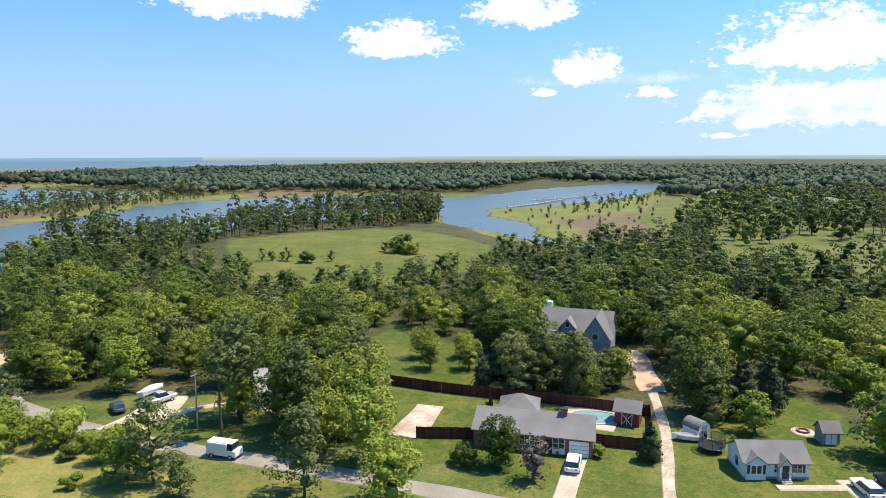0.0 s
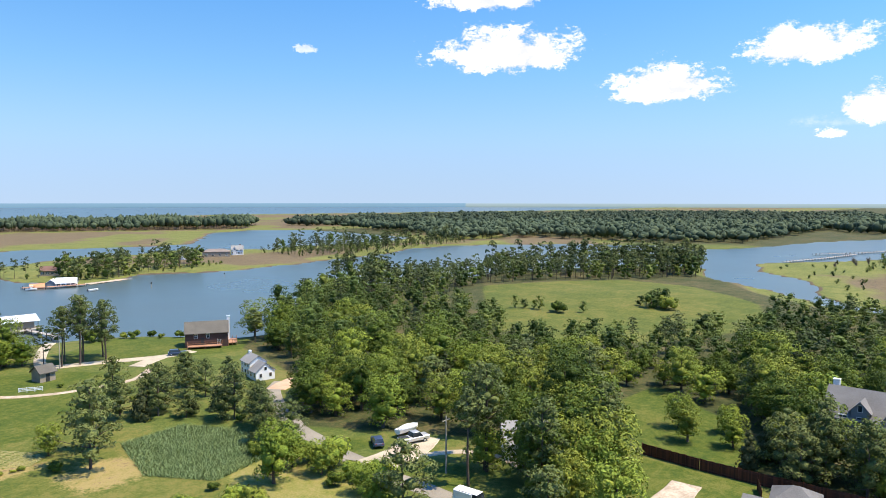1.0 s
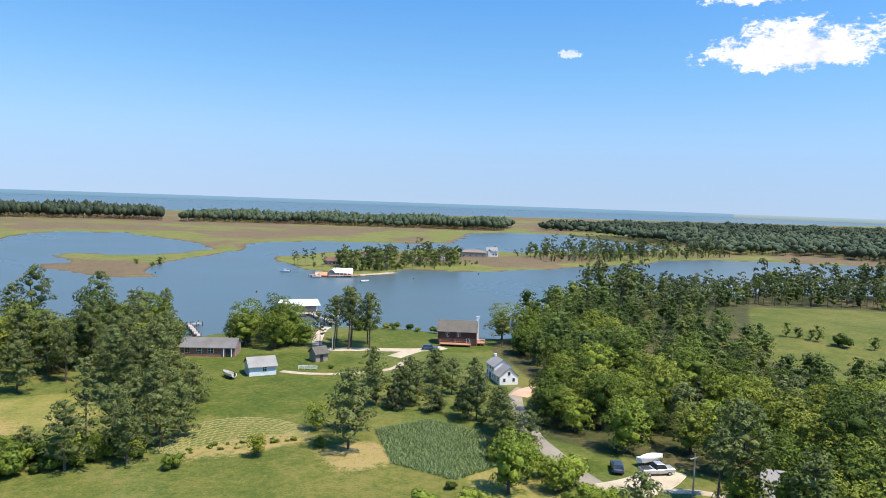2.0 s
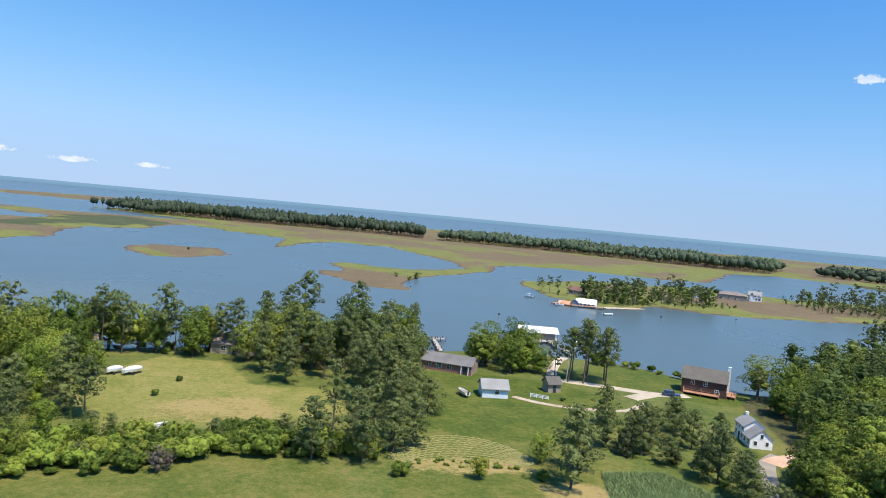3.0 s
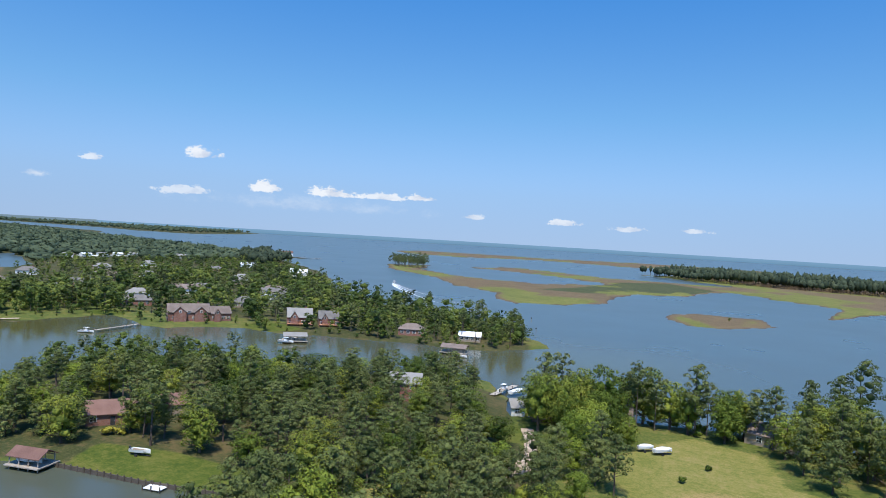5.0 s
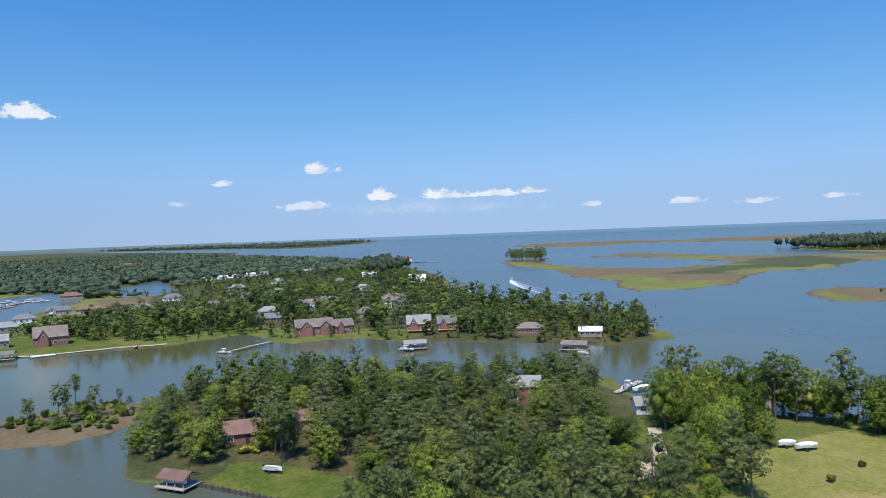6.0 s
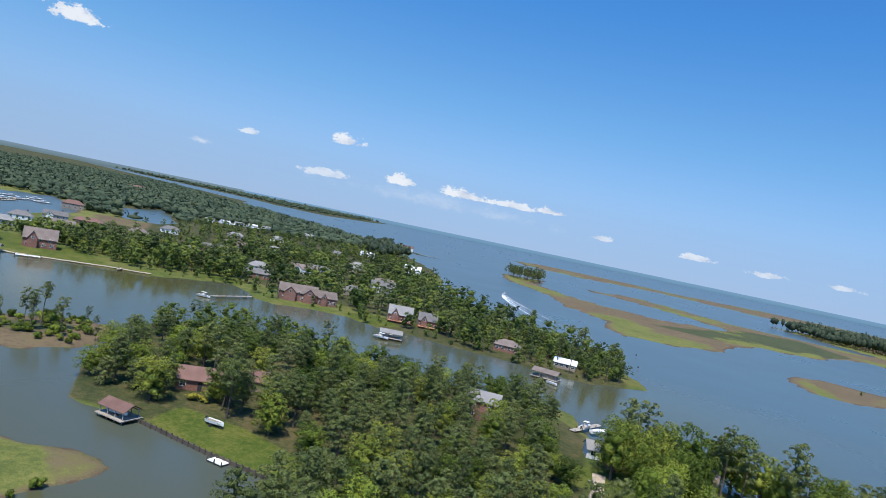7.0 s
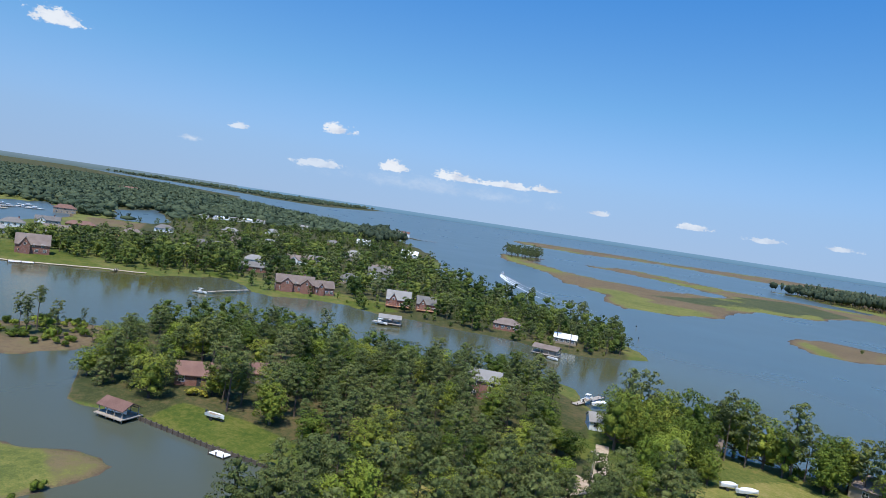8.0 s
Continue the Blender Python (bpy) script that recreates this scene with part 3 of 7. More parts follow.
SEDGE = ([(-330, 630), (-268, 648), (-250, 700), (-200, 770), (-205, 900), (-300, 1000), (-345, 905), (-330, 823), (-320, 720)], [(-60, 640), (-55, 760), (0, 780), (60, 720), (90, 620), (40, 600)],
         [(-225, 60), (-215, 86), (-200, 76), (-206, 50)])
attribute(ground, "sedge", marshy * 0.8 * zone_mask(SEDGE, vx, vy, 14))
attribute(ground, "green_marsh", marshy * np.clip(0.12 * zone_mask(GREENER, vx, vy, 20) - 0.6 * zone_mask((REED_ISLET, [(-12, 385), (40, 380), (46, 440), (10, 474), (-12, 440)]), vx, vy, 6) + 0.30 + 0.7 * zone_mask(([(-142, 22), (-131, 42), (-122, 47), (-110, 44), (-99, 24), (-112, 12)],), vx, vy, 3) - 0.30 * zone_mask((WEST_MARSH, OUTER_A, ISLET), vx, vy, 8) + 0.46 * wave(vx, vy, 75) + 0.22 * wave(vx + 50, vy, 22) + 0.62 * np.exp(-np.abs(shore - 0.02 * np.hypot(vx, vy)) / (0.034 * np.hypot(vx, vy) + 2)), 0, 1))
attribute(ground, "mud", np.clip(1.1 - np.maximum(shore, 0) / np.clip(np.hypot(vx, vy) / 110, 1.5, 6), 0, 1) * (0.55 + 0.45 * marshy))
ground.data.materials.append(GROUND)
tagged(ground, "flat coastal land of lawns, woods and tidal marsh", "ground", kind="structure")
water, wx, wy = sheet("water", SPOKES[::5], RINGS[::3], lambda x, y: 0 * x)
SILTY = ([(-160, -60), (-380, -60), (-370, 80), (-340, 190), (-290, 180), (-240, 212), (-170, 244), (-140, 280), (-90, 290), (-60, 240), (-110, 200), (-150, 180), (-225, 150), (-235, 110), (-180, 70), (-120, 60), (-80, 80), (-80, -60)],)
attribute(water, "silt", zone_mask(SILTY, wx, wy, 45))
attribute(water, "ripple", np.clip(1.1 - np.hypot(wx, wy) / 700, 0.08, 1))
water.data.materials.append(WATER)
tagged(water, "blue tidal lagoon with small ripples, silty green channels", "water", kind="structure")


GRID_Z = np.array([v.co.z for v in ground.data.vertices])[1:].reshape(len(RINGS), len(SPOKES))


def gz(x, y):
    """The ground's height under a point."""
    turn = (math.atan2(-x, y) - SPOKES[0]) % (2 * math.pi) + SPOKES[0]
    fi = float(np.interp(turn, SPOKES, np.arange(len(SPOKES))))
    fj = min(max(math.log(max(math.hypot(x, y), 14.0) / 14.0) / math.log(4900 / 14.0) * (len(RINGS) - 1), 0.0), len(RINGS) - 1.001)
    i, j = int(fi), int(fj)
    k, a, b = (i + 1) % len(SPOKES), fi - int(fi), fj - int(fj)
    return float((GRID_Z[j, i] * (1 - a) + GRID_Z[j, k] * a) * (1 - b) + (GRID_Z[j + 1, i] * (1 - a) + GRID_Z[j + 1, k] * a) * b)


# ---- building blocks ----
def part(name, bm, mat, parent=None, label=""):
    me = bpy.data.meshes.new(name)
    bm.to_mesh(me)
    bm.free()
    for m in (mat if isinstance(mat, (list, tuple)) else (mat,)):
        me.materials.append(m)
    ob = new(name, me)
    if parent is not None:
        ob.parent = parent
    if label:
        ob["label"] = label
    return ob


def box(bm, cx, cy, cz, sx, sy, sz, bevel=0.0, rz=0.0):
    """A box whose base's middle stands at cx, cy, cz."""
    m = Matrix.Translation((cx, cy, cz + sz / 2)) @ Matrix.Rotation(rz, 4, "Z") @ Matrix.Diagonal((sx, sy, sz, 1))
    r = bmesh.ops.create_cube(bm, size=1, matrix=m)
    if bevel:
        edges = list({e for v in r["verts"] for e in v.link_edges})
        bmesh.ops.bevel(bm, geom=edges, offset=bevel, segments=1, affect="EDGES")
    return bm


def tube(bm, a, b, r0, r1, sides=6):
    a, b = Vector(a), Vector(b)
    d = b - a
    q = d.to_track_quat("Z", "Y").to_matrix().to_4x4()
    bmesh.ops.create_cone(bm, cap_ends=True, segments=sides, radius1=r0, radius2=r1, depth=d.length, matrix=Matrix.Translation((a + b) / 2) @ q)
    return bm


def thing(name, x, y, rz=0.0, z=None, label="", category="", group=""):
    e = new(name)
    e.empty_display_size = 0.3
    e.matrix_world = pose(x, y, gz(x, y) if z is None else z, 0, 0, rz)
    return tagged(e, label, category, group)


def B():
    return bmesh.new()


# ---- trees ----
def cards(rs, centres, radii, squash, count, size, droop=0.0, flat=0.0):
    """Leaf clumps scattered over the skins of round lobes: verts and quads as arrays."""
    weights = np.array([r * r for r in radii])
    which = rs.choice(len(radii), count, p=weights / weights.sum())
    n = rs.normal(size=(count, 3))
    n /= np.linalg.norm(n, axis=1)[:, None]
    n[:, 2] = np.where(n[:, 2] < -0.35, -n[:, 2], n[:, 2])
    c, r = np.array(centres)[which], np.array(radii)[which][:, None]
    p = c + n * r * np.array([1, 1, squash]) * rs.uniform(0.84, 1.12, (count, 1))
    face = n + rs.normal(scale=0.42, size=(count, 3)) + np.array([0, 0, 0.45 + flat])
    face /= np.linalg.norm(face, axis=1)[:, None]
    a = np.cross(face, rs.normal(size=(count, 3)))
    a /= np.linalg.norm(a, axis=1)[:, None]
    b = np.cross(face, a)
    s = size * rs.uniform(0.55, 1.25, (count, 1))
    q = rs.uniform(0.7, 1.3, (count, 3, 1))
    v = np.stack([p + q[:, 0] * a * s, p - 0.5 * q[:, 1] * a * s + 0.8 * q[:, 1] * b * s, p - 0.5 * q[:, 2] * a * s - 0.8 * q[:, 2] * b * s], 1).reshape(-1, 3)
    soft = n + 0.35 * (p - c.mean(0)) / (np.linalg.norm(p - c.mean(0), axis=1)[:, None] + 1e-6) + rs.normal(scale=0.34, size=(count, 3)) + np.array([0, 0, 0.15])
    soft /= np.linalg.norm(soft, axis=1)[:, None]
    return v, np.arange(count * 3).reshape(-1, 3), np.repeat(soft, 3, axis=0)


def core(rs, centres, radii, squash, inner, detail=1):
    bm = B()
    bmesh.ops.create_icosphere(bm, subdivisions=detail, radius=1.0)
    unit = np.array([v.co[:] for v in bm.verts])
    tri = np.array([[v.index for v in f.verts] for f in bm.faces])
    bm.free()
    vs, fs, ns = [], [], []
    for i, (c, r) in enumerate(zip(centres, radii)):
        ns.append(unit)
        j = unit * (r * inner * rs.uniform(0.85, 1.12, (len(unit), 1))) * np.array([1, 1, squash]) + np.array(c)
        fs.append(tri + len(unit) * i)
        vs.append(j)
    return np.concatenate(vs), np.concatenate(fs), np.concatenate(ns)


def crown_mesh(name, mat, centres, radii, seed, count, size, squash=0.8, inner=0.80, flat=0.0, heart=()):
    """Leaf clumps on the skins of many small lobes, over a recessed heart of a few large ones."""
    rs = np.random.RandomState(seed)
    v, f, nn = cards(rs, centres, radii, squash, count, size, flat=flat)
    faces = f.tolist()
    cc, cr = zip(*heart) if heart else (centres, radii)
    cv, cf, cn = core(rs, cc, cr, squash, inner)
    nn = np.concatenate([nn, cn])
    faces += (cf + len(v)).tolist()
    v = np.concatenate([v, cv])
    me = bpy.data.meshes.new(name)
    me.from_pydata(v, [], faces)
    me.materials.append(mat)
    me.polygons.foreach_set("use_smooth", [True] * len(faces))
    me.normals_split_custom_set_from_vertices(nn.tolist())
    return me


def trunk_mesh(name, tall, r, limbs, seed):
    rs = random.Random(seed)
    bm = B()
    p, bend = Vector((0, 0, -0.4)), Vector((rs.uniform(-.03, .03), rs.uniform(-.03, .03), 1))
    steps = 5
    for i in range(steps):
        q = p + Vector((bend.x + rs.uniform(-.03, .03), bend.y + rs.uniform(-.03, .03), 1)) * (tall / steps)
        tube(bm, p, q, r * (1 - 0.8 * i / steps), r * (1 - 0.8 * (i + 1) / steps), 7)
        p = q
    for c in limbs:
        c = Vector(c)
        z0 = max(tall * 0.18, min(c.z - 0.35 * c.xy.length - 0.6, tall * 0.95))
        tube(bm, (bend.x * z0, bend.y * z0, z0), c, r * 0.38 * (1 - 0.5 * z0 / tall), r * 0.10, 4)
    me = bpy.data.meshes.new(name)
    bm.to_mesh(me)
    bm.free()
    me.materials.append(BARK)
    return me


def broadleaf(seed, tall, wide, mat, count, size):
    """A domed crown of many small clumps, lopsided a little, with a few hollows."""
    rs = random.Random(seed)
    cs, rr, heart = [], [], []
    lean = rs.uniform(0, 6.28)
    for i in range(32):
        h = 0.14 + 0.80 * ((i + rs.uniform(0, 1)) / 32) ** 0.82
        a = i * 2.4 + rs.uniform(-.5, .5)
        full = max(0.05, 1 - abs((h - 0.47) / 0.53) ** 2.3) ** 0.5
        reach = wide * 0.5 * full * rs.uniform(0.60, 0.90) * (1 + 0.16 * math.cos(a - lean))
        cs.append((math.cos(a) * reach, math.sin(a) * reach, tall * (h + rs.uniform(-.02, .03))))
        rr.append(wide * rs.uniform(0.10, 0.19))
    for i in range(9):
        a, h = i * 2.4, 0.24 + 0.062 * i
        reach = wide * 0.17 * (1 - abs(h - 0.45))
        heart.append(((math.cos(a) * reach, math.sin(a) * reach, tall * h), wide * (0.175 - 0.07 * abs(h - 0.45) / 0.4)))
    return trunk_mesh("trunk", tall * 0.75, wide * 0.035 + 0.08, cs[:8], seed), crown_mesh("crown", mat, cs, rr, seed, count, size, 0.85, 1.0, 0.0, heart)


def pine(seed, tall, wide, count, size, base=0.42):
    """Tufts on level boughs round a straight trunk, open between the boughs."""
    rs = random.Random(seed)
    cs, rr, heart = [], [], []
    for i in range(34):
        h = base + (1 - base) * ((i + 0.5) / 34) ** 0.88 * 0.97
        a = i * 2.4 + rs.uniform(-.6, .6)
        full = math.sin(math.pi * min(1, 0.24 + 0.76 * (h - base) / (1 - base))) ** 0.65
        reach = wide * 0.5 * full * rs.uniform(0.40, 0.95)
        cs.append((math.cos(a) * reach, math.sin(a) * reach, tall * h))
        rr.append(wide * rs.uniform(0.085, 0.145) * (0.75 + 0.25 * full))
        if i % 4 == 1:
            heart.append(((math.cos(a) * reach * 0.35, math.sin(a) * reach * 0.35, tall * h), wide * 0.13 * (0.5 + 0.5 * full)))
    return trunk_mesh("trunk", tall * 0.96, 0.10 + tall * 0.011, cs[::2], seed), crown_mesh("crown", NEEDLE, cs, rr, seed, count, size, 0.72, 1.0, 0.1, heart)


def cedar(seed, tall, wide, count, size, mat=CEDAR):
    rs = random.Random(seed)
    cs, rr = [], []
    for i in range(13):
        h = 0.08 + 0.86 * i / 12
        a = i * 2.4
        reach = wide * 0.28 * (1 - h) ** 0.8
        cs.append((math.cos(a) * reach, math.sin(a) * reach, tall * h))
        rr.append(wide * 0.5 * ((1 - h) ** 0.75 * 0.72 + 0.10) * rs.uniform(0.85, 1.15))
    return trunk_mesh("trunk", tall * 0.7, 0.14, [], seed), crown_mesh("crown", mat, cs, rr, seed, count, size, 0.9, 0.82)


def shrub(seed, tall, wide, count, size, mat):
    rs = random.Random(seed)
    cs = [(rs.uniform(-.32, .32) * wide, rs.uniform(-.32, .32) * wide, tall * rs.uniform(0.25, 0.62)) for _ in range(9)]
    rr = [wide * rs.uniform(0.18, 0.28) for _ in cs]
    return trunk_mesh("stem", tall * 0.5, 0.08, cs[:4], seed), crown_mesh("crown", mat, cs, rr, seed, count, size, 0.85, 0.80)


KINDS = {
    "broad": [broadleaf(11 + i, t, w, LEAF, 2150, 0.31) for i, (t, w) in enumerate(((13, 10), (15, 11), (12, 9.5), (16, 12), (14, 10.5), (11, 9)))],
    "bright": [broadleaf(31 + i, t, w, LEAF_BRIGHT, 2000, 0.28) for i, (t, w) in enumerate(((10, 9), (9, 8), (12, 10)))],
    "pine": [pine(51 + i, t, w, 1750, 0.27, b) for i, (t, w, b) in enumerate(((18, 8.5, .38), (20, 9, .45), (16, 8, .32), (19, 7.5, .5), (17, 9.5, .28)))],
    "bushy_pine": [pine(71 + i, t, w, 2000, 0.28, b) for i, (t, w, b) in enumerate(((14, 11.2, .10), (12, 10.2, .08), (15, 11.4, .15)))],
    "bare_pine": [pine(81 + i, t, w, 1000, 0.26, b) for i, (t, w, b) in enumerate(((19, 6.5, .6), (17, 6, .62)))],
    "cedar": [cedar(91 + i, t, w, 950, 0.34) for i, (t, w) in enumerate(((9, 5), (11, 5.5), (7, 5)))],
    "shrub": [shrub(101 + i, t, w, 460, 0.26, LEAF) for i, (t, w) in enumerate(((3.2, 4), (2.6, 3.6), (4.2, 5)))],
    "bright_shrub": [shrub(111 + i, t, w, 480, 0.26, LEAF_BRIGHT) for i, (t, w) in enumerate(((3.4, 4.5), (4.4, 5.5)))],
    "yellow_shrub": [shrub(117, 1.8, 2.6, 160, 0.3, YELLOW)],
    "yellow_tree": [broadleaf(131, 9, 7, YELLOW_LEAF, 1500, 0.27)],
    "tan": [broadleaf(123, 7, 5, STRAW_TUFT, 900, 0.30)],
    "bare": [broadleaf(121, 8, 6, DRY, 420, 0.26)],
}
LABELS = {
    "broad": ("tree", "tree", "full-leaved green deciduous tree in the wood"), "bright": ("young_tree", "tree", "young deciduous tree with yellow-green leaves"),
    "pine": ("pine_tree", "tree", "tall pine with a bare trunk and irregular crown"), "bushy_pine": ("bushy_pine", "tree", "bushy pine with branches down to the ground"),
    "bare_pine": ("slim_pine", "tree", "thin tall pine with a sparse top"), "cedar": ("cedar_tree", "tree", "dark olive conical cedar tree"), "shrub": ("shrub", "shrub", "rounded dark green shrub on the ground"),
    "bright_shrub": ("shrub", "shrub", "yellow-green bushy shrub beside the lane"), "yellow_shrub": ("shrub", "shrub", "small yellow flowering shrub by the house"),
    "yellow_tree": ("young_tree", "tree", "small young tree with yellow-green leaves on the lawn"),
    "tan": ("dry_thicket", "thicket", "tan dry thicket beside the waterside houses"),
    "bare": ("bare_tree", "tree", "half-bare grey tree with few leaves"),
}
PLAN = []


def plant(kind, x, y, size=1.0, tall=1.0):
    if x < -430 and y < -0.5 * x - 10:
        size *= 0.62
    if x > 100 and -45 < float(signed(HILL, x, y)) < 0:
        size *= 0.72
    PLAN.append((kind, x, y, size, tall, rng.uniform(0, 360), rng.random()))


def stand_tree(kind, x, y, size, tall, turn, tone):
    """One tree: an Empty at its foot with its trunk and its crown."""
    meshes = KINDS[kind]
    trunk_me, crown_me = meshes[int(tone * 997) % len(meshes)]
    name, category, label = LABELS[kind]
    e = new(name)
    e.empty_display_size = 0.3
    e.matrix_world = pose(x, y, gz(x, y), 0, 0, turn) @ Matrix.Diagonal((size, size, size * tall, 1))
    tagged(e, label, category, "trees" if category == "tree" else "shrubs")
    t, c = new("trunk" if category == "tree" else "stem", trunk_me), new("crown", crown_me)
    t.parent = c.parent = e


def rough_tree(kind, seed, fine):
    """A plain tree for woods that nobody could count: verts, triangles, and which of them are trunk."""
    rs = np.random.RandomState(seed)
    if kind == "pine":
        tall, wide, base, squash = rs.uniform(15, 19), rs.uniform(7.5, 9), rs.uniform(0.25, 0.45), 0.62
    elif kind == "cedar":
        tall, wide, base, squash = 9, 5, 0.1, 0.9
    elif kind == "shrub":
        tall, wide, base, squash = rs.uniform(2.8, 4.0), rs.uniform(3.8, 5.0), 0.1, 0.85
    else:
        tall, wide, base, squash = rs.uniform(11, 15), rs.uniform(9.5, 12), 0.14, 0.8
    n = 22 if fine else 11
    h = base + (0.93 - base) * (np.arange(n) + rs.uniform(0, 1, n)) / n
    a = np.arange(n) * 2.4 + rs.uniform(-.5, .5, n)
    full = np.sqrt(np.maximum(0.06, 1 - ((h - 0.55) / 0.5) ** 2)) if kind != "cedar" else (1 - h) * 0.8
    reach = wide * 0.5 * full * rs.uniform(0.45, 0.85, n)
    c = np.stack([np.cos(a) * reach, np.sin(a) * reach, tall * h], 1)
    r = wide * (rs.uniform(0.10, 0.17, n) if fine else rs.uniform(0.13, 0.21, n)) * (0.6 + 0.4 * full)
    v, f, _ = cards(rs, c, r, squash, 640 if fine else 130, (0.40 if fine else 0.78) * {"cedar": 0.7, "shrub": 0.42}.get(kind, 1))
    cv, cf, _ = core(rs, c[::3] * np.array([0.5, 0.5, 0.95]), r[::3] * (1.2 if kind != "pine" else 0.9), squash, 0.95)
    k = np.arange(5) * 2 * math.pi / 5
    ring = np.stack([np.cos(k) * 0.22, np.sin(k) * 0.22, 0 * k - 0.3], 1)
    tv = np.concatenate([ring, [[0, 0, tall * 0.9]]])
    tf = np.array([[i, (i + 1) % 5, 5] for i in range(5)])
    faces = np.concatenate([f, cf + len(v), tf + len(v) + len(cv)])
    mats = np.concatenate([np.zeros(len(f) + len(cf), int), np.ones(len(tf), int)])
    return np.concatenate([v, cv, tv]), faces, mats, np.zeros(len(faces), bool)


def woodland(label, trees, kind, leaf):
    """Many trees beyond the nearer ones, joined into one mesh; each keeps a tone of its own."""
    forms = [[rough_tree(kind, 200 + i, fine) for i in range(6)] for fine in (False, True)]
    vs, fs, ms, ts, ss, at = [], [], [], [], [], 0
    for _, x, y, size, tall, turn, tone in trees:
        v, f, m, sm = forms[math.hypot(x, y) < 275][int(tone * 997) % 6]
        ss.append(sm)
        c, s = math.cos(turn), math.sin(turn)
        w = v * np.array([size, size, size * tall])
        vs.append(np.stack([w[:, 0] * c - w[:, 1] * s + x, w[:, 0] * s + w[:, 1] * c + y, w[:, 2] + gz(x, y)], 1))
        fs.append(f + at), ms.append(m), ts.append(np.full(len(v), tone))
        at += len(v)
    me = bpy.data.meshes.new("woodland")
    me.from_pydata(np.concatenate(vs), [], np.concatenate(fs))
    me.materials.append(leaf), me.materials.append(BARK)
    me.polygons.foreach_set("material_index", np.concatenate(ms).astype(np.int32))
    me.polygons.foreach_set("use_smooth", np.concatenate(ss))
    ob = tagged(new("woodland", me), label, "woodland", kind="stuff")
    attribute(ob, "tone", np.concatenate(ts))
    return ob


# ---- lanes and drives ----
def ribbon(name, line, width, mat, label, category="road", lift=0.06, wobble=0.3):
    """A strip of paving that follows the ground along a line of points."""
    pts = []
    for (ax, ay), (bx, by) in zip(line, line[1:]):
        n = max(2, int(math.hypot(bx - ax, by - ay) / 2))
        pts += [(ax + (bx - ax) * i / n, ay + (by - ay) * i / n) for i in range(n)]
    pts.append(line[-1])
    for _ in range(6):
        pts = [pts[0]] + [((a[0] + 2 * b[0] + c[0]) / 4, (a[1] + 2 * b[1] + c[1]) / 4) for a, b, c in zip(pts, pts[1:], pts[2:])] + [pts[-1]]
    bm, rows = B(), []
    for i, p in enumerate(pts):
        a, b = pts[max(0, i - 1)], pts[min(len(pts) - 1, i + 1)]
        dx, dy = b[0] - a[0], b[1] - a[1]
        l = math.hypot(dx, dy) or 1
        nx, ny = -dy / l, dx / l
        w = width / 2 + wobble * math.sin(i * 0.9) * 0.5
        zs = max(gz(p[0] + nx * s, p[1] + ny * s) for s in (-w, 0, w)) + lift
        rows.append([bm.verts.new((p[0] + nx * s, p[1] + ny * s, zs - (0.12 if abs(s) > w else 0))) for s in (-w - .15, -w, w, w + .15)])
    for r, q in zip(rows, rows[1:]):
        for k in range(3):
            bm.faces.new((r[k], r[k + 1], q[k + 1], q[k]))
    bmesh.ops.recalc_face_normals(bm, faces=bm.faces)
    return tagged(part(name, bm, mat), label, category, kind="structure")


